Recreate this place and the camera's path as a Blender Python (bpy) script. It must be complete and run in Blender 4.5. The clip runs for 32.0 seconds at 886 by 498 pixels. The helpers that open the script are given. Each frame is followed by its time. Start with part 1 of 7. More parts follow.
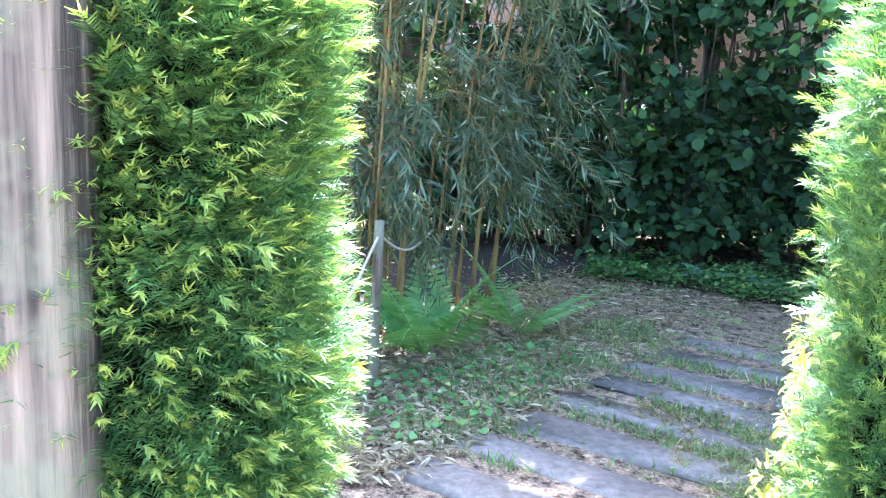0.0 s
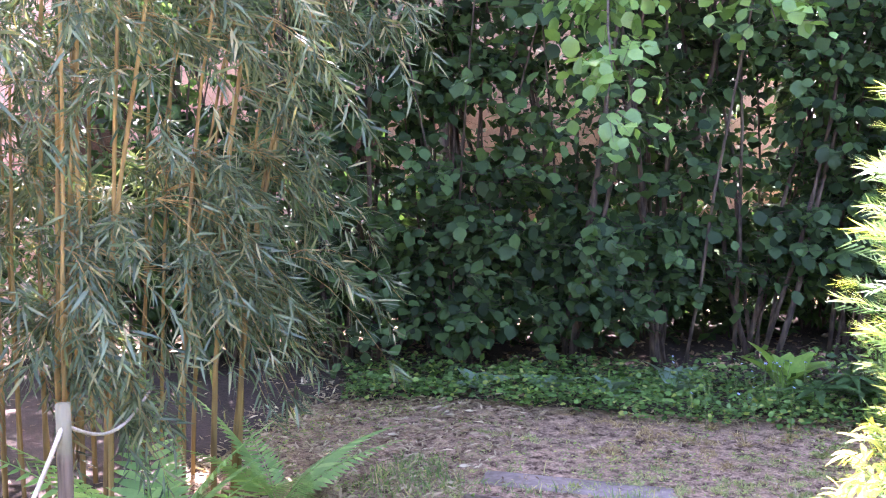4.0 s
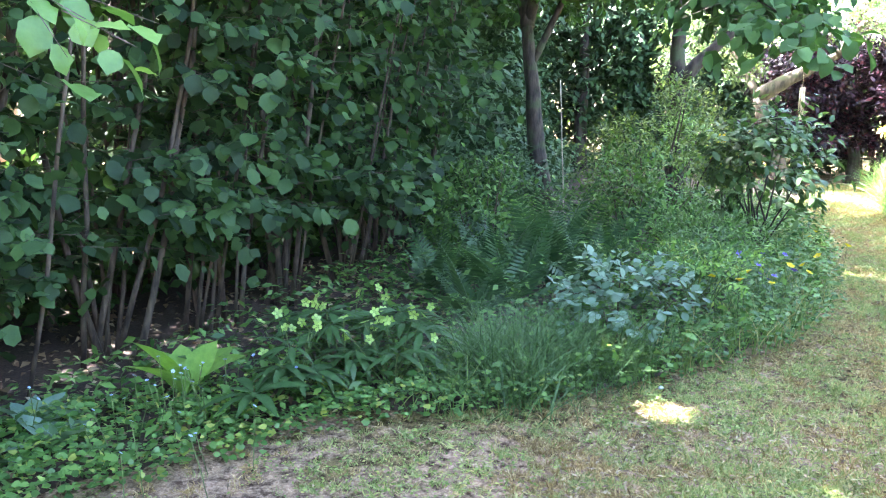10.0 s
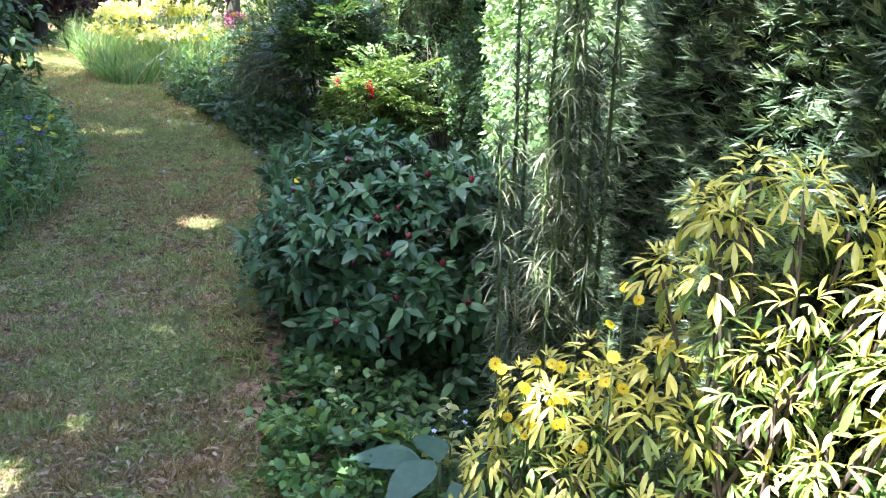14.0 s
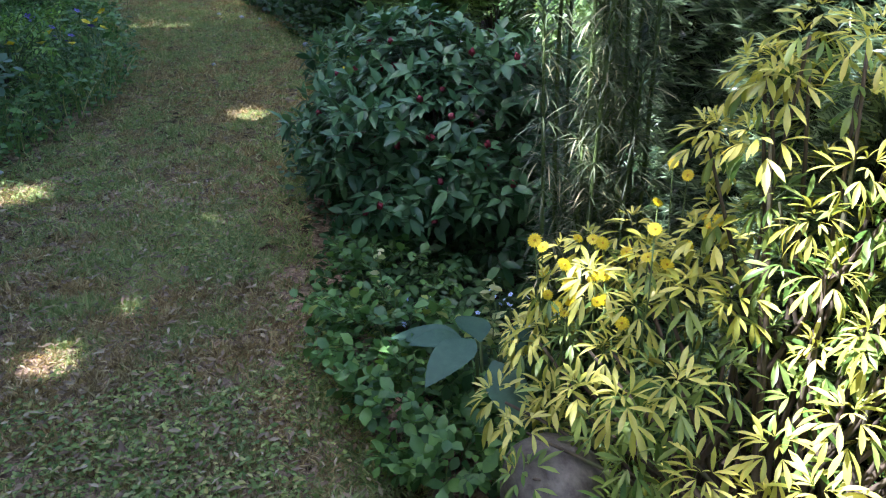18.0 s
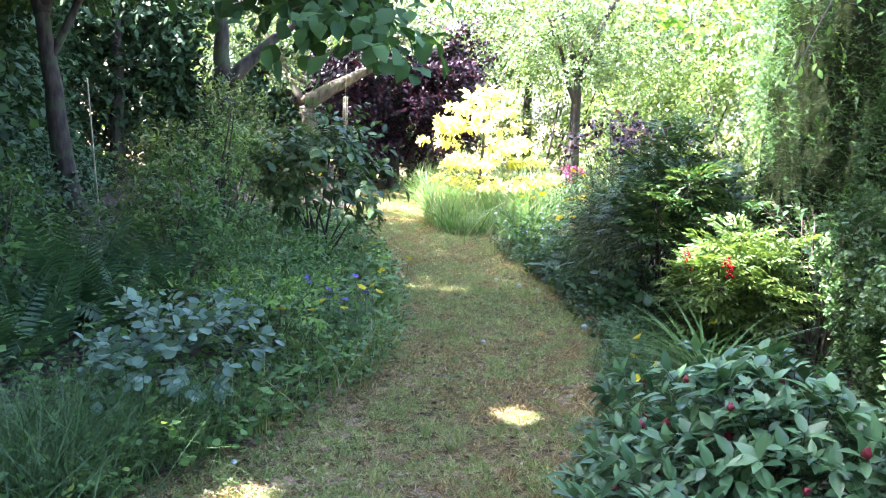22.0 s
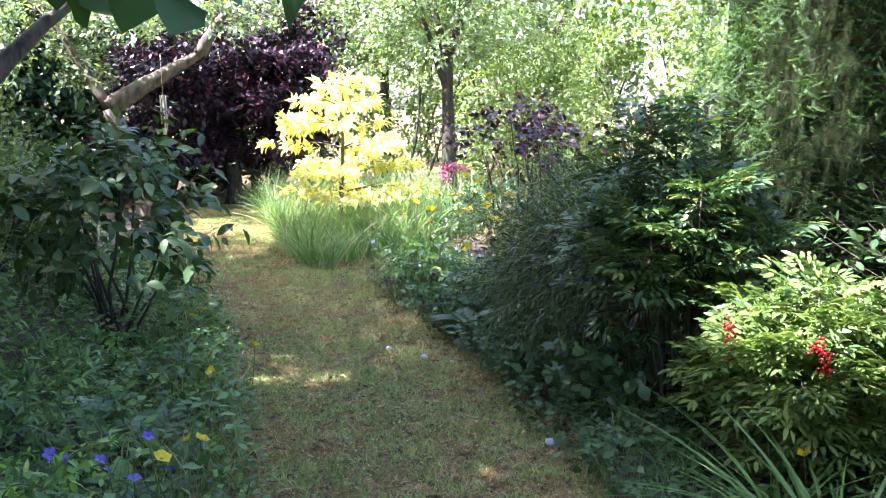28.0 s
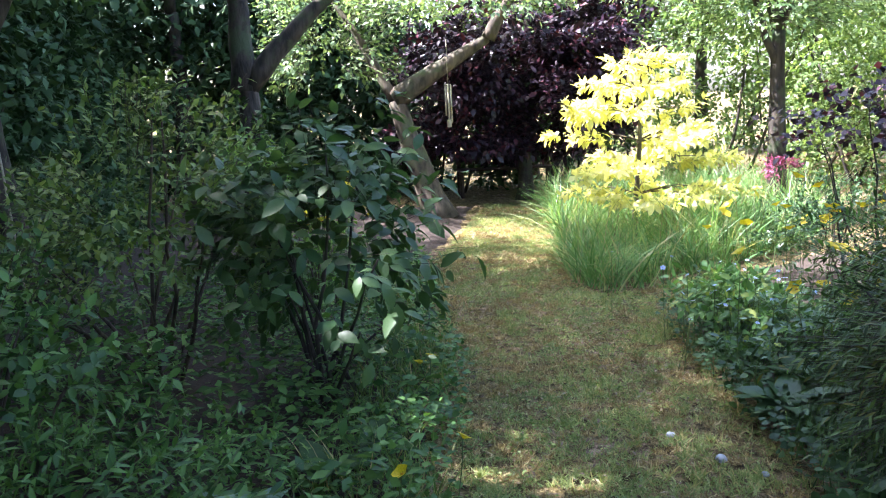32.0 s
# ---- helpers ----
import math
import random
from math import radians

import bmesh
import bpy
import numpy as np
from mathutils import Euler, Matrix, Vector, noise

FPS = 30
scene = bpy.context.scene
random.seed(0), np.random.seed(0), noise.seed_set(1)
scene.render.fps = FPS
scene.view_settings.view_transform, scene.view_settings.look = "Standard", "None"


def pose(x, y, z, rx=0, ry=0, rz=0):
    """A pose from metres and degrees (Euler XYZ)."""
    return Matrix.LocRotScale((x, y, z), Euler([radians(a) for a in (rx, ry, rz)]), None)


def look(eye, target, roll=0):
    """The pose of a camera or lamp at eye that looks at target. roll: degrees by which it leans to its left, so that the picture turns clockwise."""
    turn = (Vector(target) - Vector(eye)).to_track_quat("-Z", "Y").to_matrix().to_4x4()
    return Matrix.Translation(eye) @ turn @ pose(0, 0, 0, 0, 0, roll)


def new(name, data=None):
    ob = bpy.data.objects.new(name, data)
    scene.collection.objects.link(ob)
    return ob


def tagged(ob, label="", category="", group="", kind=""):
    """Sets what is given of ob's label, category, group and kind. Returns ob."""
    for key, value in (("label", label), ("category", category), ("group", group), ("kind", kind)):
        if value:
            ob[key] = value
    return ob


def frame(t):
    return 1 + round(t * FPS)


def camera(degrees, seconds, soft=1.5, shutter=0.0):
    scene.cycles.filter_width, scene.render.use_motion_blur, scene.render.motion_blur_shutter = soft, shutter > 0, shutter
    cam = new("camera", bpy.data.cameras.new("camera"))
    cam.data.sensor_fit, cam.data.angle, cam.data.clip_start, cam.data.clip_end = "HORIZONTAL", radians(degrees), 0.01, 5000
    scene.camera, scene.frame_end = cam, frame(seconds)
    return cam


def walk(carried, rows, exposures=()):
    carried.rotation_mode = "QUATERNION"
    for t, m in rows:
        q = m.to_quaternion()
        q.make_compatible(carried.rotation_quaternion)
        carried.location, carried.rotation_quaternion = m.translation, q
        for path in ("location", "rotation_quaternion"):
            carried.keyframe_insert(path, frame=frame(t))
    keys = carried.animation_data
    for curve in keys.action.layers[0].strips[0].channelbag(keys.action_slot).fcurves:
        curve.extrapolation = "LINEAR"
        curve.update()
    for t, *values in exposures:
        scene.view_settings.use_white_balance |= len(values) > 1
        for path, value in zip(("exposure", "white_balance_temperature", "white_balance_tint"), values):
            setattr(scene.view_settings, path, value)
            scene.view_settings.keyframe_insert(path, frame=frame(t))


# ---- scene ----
# The walk: seconds, place in metres, turn in degrees.
cam = camera(54.46, 32.0, soft=1.15)
ROWS = [
    (0, -0.330, 0.085, 1.414, 79.03, -2.64, -4.75),
    (0.5, -0.348, 0.099, 1.435, 81.39, -1.26, -11.66),
    (1, -0.336, 0.198, 1.424, 82.40, 0.52, -14.36),
    (1.5, -0.254, 0.340, 1.447, 84.64, 1.97, -15.74),
    (2, -0.231, 0.492, 1.452, 85.12, -0.46, -17.54),
    (2.5, -0.240, 0.704, 1.456, 84.28, -0.80, -19.57),
    (4.5, -0.169, 1.328, 1.502, 85.03, 0.58, -26.35),
    (5, -0.127, 1.534, 1.517, 85.34, 0.30, -32.21),
    (5.5, -0.096, 1.690, 1.515, 86.15, 0.83, -34.68),
    (6, 0.024, 1.911, 1.510, 84.39, 1.39, -35.56),
    (6.5, 0.092, 2.065, 1.511, 83.52, 0.24, -39.58),
    (7, 0.140, 2.295, 1.514, 83.89, 0.74, -45.36),
    (7.5, 0.163, 2.447, 1.547, 83.72, 1.53, -53.07),
    (8, 0.248, 2.563, 1.497, 81.22, 2.57, -56.19),
    (8.5, 0.317, 2.693, 1.502, 79.30, 4.08, -56.87),
    (9, 0.313, 2.807, 1.490, 77.91, 0.77, -60.30),
    (9.5, 0.319, 2.972, 1.521, 78.46, 0.50, -70.99),
    (10, 0.333, 3.113, 1.527, 79.93, -0.94, -75.68),
    (10.5, 0.440, 3.227, 1.511, 77.57, -0.78, -77.78),
    (11, 0.545, 3.263, 1.498, 74.86, -0.34, -82.48),
    (11.5, 0.556, 3.305, 1.486, 73.13, -0.07, -88.37),
    (12, 0.539, 3.411, 1.472, 74.44, -1.81, -102.42),
    (12.5, 0.507, 3.497, 1.478, 74.31, -2.54, -109.31),
    (13, 0.474, 3.507, 1.482, 73.99, -1.72, -116.11),
    (13.5, 0.447, 3.485, 1.476, 73.03, -1.30, -121.90),
    (14, 0.427, 3.475, 1.467, 72.52, -2.11, -126.58),
    (14.5, 0.404, 3.460, 1.468, 72.08, -2.73, -130.45),
    (15, 0.391, 3.437, 1.457, 70.53, -2.23, -132.85),
    (15.5, 0.395, 3.413, 1.433, 67.81, -1.67, -133.12),
    (17.5, 0.388, 3.395, 1.374, 62.62, -1.96, -129.43),
    (18, 0.426, 3.415, 1.402, 65.67, -0.32, -123.07),
    (18.5, 0.461, 3.432, 1.443, 69.22, 0.89, -118.31),
    (19, 0.476, 3.446, 1.474, 71.78, 1.53, -115.42),
    (19.5, 0.537, 3.424, 1.494, 73.54, 2.24, -114.10),
    (20, 0.632, 3.353, 1.489, 76.21, 2.08, -111.13),
    (20.5, 0.793, 3.222, 1.495, 77.54, 1.91, -105.82),
    (21, 0.885, 3.146, 1.519, 79.10, 1.36, -103.70),
    (21.5, 1.028, 3.147, 1.523, 80.47, -1.21, -104.37),
    (22, 1.298, 3.157, 1.511, 81.23, -2.50, -105.06),
    (22.5, 1.492, 3.178, 1.489, 82.14, -1.39, -105.83),
    (23, 1.757, 3.147, 1.448, 82.23, 1.46, -106.89),
    (23.5, 1.963, 3.132, 1.444, 82.03, 1.47, -109.82),
    (24, 2.247, 3.126, 1.432, 81.86, -0.01, -111.90),
    (24.5, 2.479, 3.049, 1.439, 80.94, 1.50, -113.69),
    (26.5, 3.355, 2.743, 1.552, 78.56, 2.16, -116.49),
    (27, 3.530, 2.680, 1.529, 78.24, 1.96, -115.76),
    (27.5, 3.686, 2.574, 1.543, 79.49, 1.44, -115.10),
    (28, 3.813, 2.492, 1.547, 80.65, 0.87, -115.18),
    (28.5, 4.036, 2.421, 1.549, 79.69, -0.21, -115.42),
    (29, 4.231, 2.348, 1.547, 79.35, 0.50, -115.94),
    (29.5, 4.432, 2.235, 1.530, 79.34, 1.72, -113.96),
    (30, 4.528, 2.142, 1.570, 79.76, 2.49, -111.59),
    (30.5, 4.697, 2.091, 1.567, 81.54, 2.12, -110.77),
    (31, 4.923, 1.973, 1.564, 81.03, 3.23, -112.00),
    (31.5, 5.055, 1.889, 1.553, 81.27, 3.36, -107.37),
    (32, 5.235, 1.780, 1.547, 80.33, 2.66, -94.44),]
EXPOSURES = [
    (0.0, 3.9, 5150, 13), (1.0, 3.3, 6300, 36), (2.5, 3.05, 6300, 42), (4.5, 4.8, 6200, 50), (6.0, 5.5, 6300, 72),
    (7.0, 5.95, 6500, 68), (7.5, 5.8, 5700, 62), (8.2, 5.5, 5250, 52), (9.0, 5.35, 5300, 40), (10.0, 4.65, 6200, 20), (11.0, 4.4, 6200, 20), (12.0, 3.95, 6000, 14), (13.0, 3.25, 5900, 20), (14.0, 3.1, 5800, 22),
    (15.0, 2.4, 5700, 21), (18.0, 2.45, 5700, 19), (19.0, 3.22, 5700, 20), (20.0, 3.15, 5800, 18), (22.0, 3.65, 5900, 24), (23.0, 3.5, 5900, 23), (24.0, 3.3, 5900, 23), (28.0, 3.05, 5900, 28), (30.0, 3.05, 6000, 22), (31.0, 2.75, 5900, 20), (32.0, 2.78, 5900, 20)]
walk(cam, [(t, pose(x, y, z, rx, ry, rz)) for t, x, y, z, rx, ry, rz in ROWS], EXPOSURES)

# Sky and sun: a high sun ahead of the gate, in the east-north-east of the plan.
SUN_AZ, SUN_EL = 12.0, 55.0
world = bpy.data.worlds.new("world")
scene.world = world
world.use_nodes = True
wn = world.node_tree.nodes
sky = wn.new("ShaderNodeTexSky")
sky.sky_type, sky.sun_disc = "NISHITA", False
sky.dust_density, sky.ozone_density = 3.0, 0.4
sky.sun_elevation, sky.sun_rotation = radians(SUN_EL), radians(SUN_AZ)
wn["Background"].inputs["Strength"].default_value = 0.15
world.node_tree.links.new(sky.outputs[0], wn["Background"].inputs["Color"])
sun_dir = Vector((math.sin(radians(SUN_AZ)) * math.cos(radians(SUN_EL)), math.cos(radians(SUN_AZ)) * math.cos(radians(SUN_EL)), math.sin(radians(SUN_EL))))
sun = new("sun", bpy.data.lights.new("sun", "SUN"))
sun.data.energy, sun.data.angle, sun.data.color = 5.0, radians(0.53), (1.0, 0.97, 0.92)
sun.matrix_world = look(sun_dir * 40, (0, 0, 0))


# ---- materials ----
def material(name):
    m = bpy.data.materials.new(name)
    m.use_nodes = True
    nt = m.node_tree
    return m, nt, nt.nodes["Principled BSDF"], nt.nodes["Material Output"]


def noise_node(nt, scale, detail=4.0, rough=0.6):
    tc = nt.nodes.new("ShaderNodeTexCoord")
    n = nt.nodes.new("ShaderNodeTexNoise")
    n.inputs["Scale"].default_value, n.inputs["Detail"].default_value, n.inputs["Roughness"].default_value = scale, detail, rough
    nt.links.new(tc.outputs["Object"], n.inputs["Vector"])
    return n


def ramp_node(nt, src, stops):
    r = nt.nodes.new("ShaderNodeValToRGB")
    els = r.color_ramp.elements
    els[0].position, els[0].color = stops[0][0], (*stops[0][1], 1)
    els[1].position, els[1].color = stops[-1][0], (*stops[-1][1], 1)
    for p, c in stops[1:-1]:
        e = els.new(p)
        e.color = (*c, 1)
    nt.links.new(src, r.inputs[0])
    return r


def mix_node(nt, fac, a, b, mode="MIX"):
    n = nt.nodes.new("ShaderNodeMix")
    n.data_type, n.blend_type = "RGBA", mode
    for sock, v in ((n.inputs[0], fac), (n.inputs[6], a), (n.inputs[7], b)):
        if isinstance(v, (int, float)):
            sock.default_value = v
        elif isinstance(v, tuple):
            sock.default_value = (*v, 1)
        else:
            nt.links.new(v, sock)
    return n.outputs[2]


def bump(nt, bsdf, height, strength, distance):
    b = nt.nodes.new("ShaderNodeBump")
    b.inputs["Strength"].default_value, b.inputs["Distance"].default_value = strength, distance
    nt.links.new(height, b.inputs["Height"])
    nt.links.new(b.outputs[0], bsdf.inputs["Normal"])


def leaf_mat(name, dark, light, rough=0.45, through_=0.4, old=None, size=6.0):
    """A leaf: each one its own tone, with light passing through it."""
    if dark[1] > dark[0] * 1.2:
        dark, light = (dark[0] * 0.92, dark[1], dark[2] * 1.3), (light[0] * 0.92, light[1], light[2] * 1.3)
    m, nt, p, out = material(name)
    geo = nt.nodes.new("ShaderNodeNewGeometry")
    mid = tuple((a + b) / 2 for a, b in zip(dark, light))
    stops = [(0.0, dark), (0.55, mid), (0.95, light)]
    if old:
        stops = [(0.0, dark), (0.5, mid), (0.82, light), (0.92, old)]
    r = ramp_node(nt, geo.outputs["Random Per Island"], stops)
    n = noise_node(nt, size, 3)
    tone = ramp_node(nt, n.outputs[0], [(0.3, (0.72, 0.78, 0.75)), (0.7, (1.12, 1.1, 1.0))])
    col = mix_node(nt, 1.0, r.outputs[0], tone.outputs[0], "MULTIPLY")
    fine = noise_node(nt, 90, 2)
    col = mix_node(nt, 0.25, col, mix_node(nt, 1.0, col, fine.outputs[0], "MULTIPLY"))
    nt.links.new(col, p.inputs["Base Color"])
    p.inputs["Roughness"].default_value = rough * 0.85
    p.inputs["Specular IOR Level"].default_value = 0.45
    bump(nt, p, fine.outputs[0], 0.25, 0.002)
    tr = nt.nodes.new("ShaderNodeBsdfTranslucent")
    nt.links.new(mix_node(nt, 1.0, col, (1.5, 1.45, 0.7), "MULTIPLY"), tr.inputs["Color"])
    mx = nt.nodes.new("ShaderNodeMixShader")
    mx.inputs[0].default_value = through_ * 0.8
    nt.links.new(p.outputs[0], mx.inputs[1])
    nt.links.new(tr.outputs[0], mx.inputs[2])
    nt.links.new(mx.outputs[0], out.inputs["Surface"])
    return m


def bark_mat(name, dark, light, scale=14.0, stretch=0.25, moss=None):
    m, nt, p, out = material(name)
    tc = nt.nodes.new("ShaderNodeTexCoord")
    mp = nt.nodes.new("ShaderNodeMapping")
    mp.inputs["Scale"].default_value = (1, 1, stretch)
    nt.links.new(tc.outputs["Object"], mp.inputs["Vector"])
    n = nt.nodes.new("ShaderNodeTexNoise")
    n.inputs["Scale"].default_value, n.inputs["Detail"].default_value = scale, 6
    nt.links.new(mp.outputs[0], n.inputs["Vector"])
    r = ramp_node(nt, n.outputs[0], [(0.35, dark), (0.68, light)])
    col = r.outputs[0]
    if moss:
        b = noise_node(nt, 4.0, 4)
        k = ramp_node(nt, b.outputs[0], [(0.5, (0, 0, 0)), (0.62, (1, 1, 1))])
        col = mix_node(nt, k.outputs[0], col, moss)
    nt.links.new(col, p.inputs["Base Color"])
    p.inputs["Roughness"].default_value = 0.85
    bump(nt, p, n.outputs[0], 0.9, 0.02)
    return m


def plain_mat(name, dark, light, rough=0.7, scale=20.0, depth=0.004, metal=0.0):
    m, nt, p, out = material(name)
    n = noise_node(nt, scale, 5)
    big = noise_node(nt, scale * 0.13, 3)
    r = ramp_node(nt, n.outputs[0], [(0.3, dark), (0.7, light)])
    t = ramp_node(nt, big.outputs[0], [(0.3, (0.75, 0.75, 0.75)), (0.7, (1.1, 1.1, 1.1))])
    nt.links.new(mix_node(nt, 1.0, r.outputs[0], t.outputs[0], "MULTIPLY"), p.inputs["Base Color"])
    p.inputs["Roughness"].default_value, p.inputs["Metallic"].default_value = rough, metal
    bump(nt, p, n.outputs[0], 0.5, depth)
    return m


def ground_mat():
    """Trodden earth with dry grass, moss and bare worn patches; shadows between tufts are painted in."""
    m, nt, p, out = material("earth_and_turf")
    fine, mid, big = noise_node(nt, 70, 6, 0.75), noise_node(nt, 7, 6, 0.7), noise_node(nt, 1.3, 4)
    patch = noise_node(nt, 16, 5, 0.75)
    soil = ramp_node(nt, fine.outputs[0], [(0.28, (0.12, 0.078, 0.05)), (0.5, (0.36, 0.255, 0.18)), (0.72, (0.62, 0.48, 0.36))])
    turf = ramp_node(nt, fine.outputs[0], [(0.28, (0.05, 0.04, 0.02)), (0.5, (0.19, 0.15, 0.07)), (0.7, (0.46, 0.37, 0.19))])
    # dark spots at tuft scale: contact shadows of the grass, put into the colour
    dark = ramp_node(nt, patch.outputs[0], [(0.38, (0.2, 0.17, 0.15)), (0.5, (0.85, 0.84, 0.82)), (0.66, (1.4, 1.32, 1.22))])
    add = nt.nodes.new("ShaderNodeMath")
    add.operation = "ADD"
    nt.links.new(mid.outputs[0], add.inputs[0])
    nt.links.new(big.outputs[0], add.inputs[1])
    # The turf is worn off towards the gate, where the path is bare.
    tc = nt.nodes.new("ShaderNodeTexCoord")
    sep = nt.nodes.new("ShaderNodeSeparateXYZ")
    nt.links.new(tc.outputs["Object"], sep.inputs[0])
    wear = nt.nodes.new("ShaderNodeMapRange")
    wear.inputs[1].default_value, wear.inputs[2].default_value = 1.5, 5.0
    wear.inputs[3].default_value, wear.inputs[4].default_value = -0.45, 0.06
    nt.links.new(sep.outputs["X"], wear.inputs[0])
    add2 = nt.nodes.new("ShaderNodeMath")
    add2.operation = "ADD"
    nt.links.new(add.outputs[0], add2.inputs[0])
    nt.links.new(wear.outputs[0], add2.inputs[1])
    k = ramp_node(nt, add2.outputs[0], [(0.88, (0, 0, 0)), (1.04, (1, 1, 1))])
    nt.links.new(mix_node(nt, 1.0, mix_node(nt, k.outputs[0], soil.outputs[0], turf.outputs[0]), dark.outputs[0], "MULTIPLY"), p.inputs["Base Color"])
    p.inputs["Roughness"].default_value = 0.95
    p.inputs["Specular IOR Level"].default_value = 0.15
    lump = noise_node(nt, 11, 5, 0.7)
    both = nt.nodes.new("ShaderNodeMath")
    both.operation = "MULTIPLY_ADD"
    both.inputs[1].default_value = 0.25
    nt.links.new(fine.outputs[0], both.inputs[0])
    nt.links.new(lump.outputs[0], both.inputs[2])
    bump(nt, p, both.outputs[0], 0.9, 0.05)
    return m


EARTH = ground_mat()
YEW = leaf_mat("yew_needles", (0.075, 0.165, 0.042), (0.27, 0.42, 0.11), 0.45, 0.36)
PRIVET = leaf_mat("privet_leaves", (0.06, 0.13, 0.035), (0.23, 0.34, 0.1), 0.45, 0.3)
# near-black without gloss: the shade inside a hedge, put into the colour
SHADE_CORE = plain_mat("hedge_shade_core", (0.006, 0.009, 0.004), (0.022, 0.028, 0.012), 0.95, 40, 0.02)
SHADE_CORE.node_tree.nodes["Principled BSDF"].inputs["Specular IOR Level"].default_value = 0.0
YEW_DARK = leaf_mat("yew_dark_needles", (0.028, 0.06, 0.025), (0.13, 0.18, 0.075), 0.34, 0.2)
YEW_PALE = leaf_mat("paler_yew_needles", (0.06, 0.12, 0.045), (0.42, 0.5, 0.24), 0.34, 0.25)
BAMBOO = leaf_mat("bamboo_leaves", (0.045, 0.075, 0.03), (0.16, 0.205, 0.085), 0.42, 0.36, (0.26, 0.25, 0.12))
HAZEL = leaf_mat("hazel_leaves", (0.013, 0.04, 0.012), (0.095, 0.185, 0.048), 0.8, 0.42)
# background leaves darkened, little light let through: their shade is in the colour
SHADED_LEAF = leaf_mat("shade_darkened_leaves", (0.03, 0.075, 0.022), (0.095, 0.17, 0.048), 0.75, 0.12)
TREE_LEAF = leaf_mat("tree_leaves", (0.05, 0.12, 0.025), (0.13, 0.24, 0.05), 0.5, 0.45)
APPLE_LEAF = leaf_mat("apple_leaves", (0.12, 0.2, 0.065), (0.36, 0.45, 0.19), 0.5, 0.45)
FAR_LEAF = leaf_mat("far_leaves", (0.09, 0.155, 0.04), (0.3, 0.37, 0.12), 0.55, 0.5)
GOLD_LEAF = leaf_mat("golden_leaves", (0.72, 0.7, 0.26), (0.93, 0.9, 0.5), 0.45, 0.5)
PURPLE_LEAF = leaf_mat("purple_leaves", (0.014, 0.008, 0.018), (0.055, 0.024, 0.052), 0.55, 0.12, (0.14, 0.035, 0.06))
COVER = leaf_mat("ground_cover_leaves", (0.07, 0.16, 0.035), (0.21, 0.37, 0.09), 0.5, 0.4, (0.36, 0.44, 0.12))
CLOVER = leaf_mat("clover_leaves", (0.1, 0.17, 0.03), (0.42, 0.48, 0.13), 0.7, 0.4, (0.5, 0.46, 0.2))
BED_LEAF = leaf_mat("bed_leaves", (0.035, 0.1, 0.02), (0.2, 0.35, 0.075), 0.6, 0.4)
FERN_LEAF = leaf_mat("fern_fronds", (0.15, 0.31, 0.07), (0.32, 0.5, 0.13), 0.6, 0.4)
BLUE_LEAF = leaf_mat("blue_green_leaves", (0.12, 0.21, 0.12), (0.28, 0.39, 0.24), 0.55, 0.3)
PALE_LEAF = leaf_mat("pale_green_leaves", (0.2, 0.36, 0.06), (0.34, 0.52, 0.1), 0.45, 0.45)
BORDER_LEAF = leaf_mat("shady_border_leaves", (0.03, 0.08, 0.022), (0.1, 0.18, 0.05), 0.6, 0.35)
VIBURNUM = leaf_mat("dull_drooping_leaves", (0.035, 0.09, 0.024), (0.12, 0.2, 0.055), 0.55, 0.35)
GLOSSY_LEAF = leaf_mat("glossy_dark_leaves", (0.025, 0.068, 0.018), (0.085, 0.165, 0.045), 0.5, 0.25)
SWEET_LEAF = leaf_mat("sweetshrub_leaves", (0.04, 0.11, 0.038), (0.14, 0.26, 0.095), 0.48, 0.25)
CHOISYA = leaf_mat("yellow_choisya_leaves", (0.4, 0.42, 0.07), (0.72, 0.66, 0.2), 0.45, 0.4)
CHOISYA_OLD = leaf_mat("older_green_choisya_leaves", (0.09, 0.17, 0.03), (0.36, 0.42, 0.09), 0.45, 0.4)
CEPHALO_DARK = leaf_mat("shorter_green_needles", (0.05, 0.09, 0.03), (0.14, 0.18, 0.065), 0.5, 0.25)
CEPHALO = leaf_mat("grey_green_needles", (0.085, 0.115, 0.045), (0.24, 0.25, 0.125), 0.5, 0.2, (0.44, 0.4, 0.25))
NANDINA = leaf_mat("fresh_green_leaflets", (0.065, 0.13, 0.022), (0.26, 0.335, 0.08), 0.55, 0.4)
DARK_NANDINA = leaf_mat("olive_green_leaflets", (0.018, 0.05, 0.008), (0.13, 0.21, 0.04), 0.6, 0.3, (0.16, 0.17, 0.04))
GRASS = leaf_mat("grass_blades", (0.11, 0.2, 0.04), (0.3, 0.4, 0.11), 0.55, 0.38, (0.55, 0.47, 0.25), 2.0)
CLUMP_GRASS = leaf_mat("dark_fine_grass", (0.05, 0.115, 0.03), (0.15, 0.25, 0.07), 0.5, 0.35, None, 2.0)
STRAW = leaf_mat("dry_turf_blades", (0.24, 0.165, 0.08), (0.54, 0.41, 0.22), 0.7, 0.3, (0.7, 0.57, 0.35), 2.0)
TURF = leaf_mat("short_turf_blades", (0.21, 0.27, 0.075), (0.52, 0.54, 0.2), 0.6, 0.4, (0.6, 0.5, 0.27), 2.0)
LONG_GRASS = leaf_mat("long_grass_blades", (0.1, 0.22, 0.05), (0.29, 0.44, 0.13), 0.5, 0.4, (0.5, 0.5, 0.27), 2.0)
LITTER = leaf_mat("dry_leaf_litter", (0.13, 0.08, 0.05), (0.34, 0.25, 0.16), 0.7, 0.15, (0.5, 0.41, 0.28))
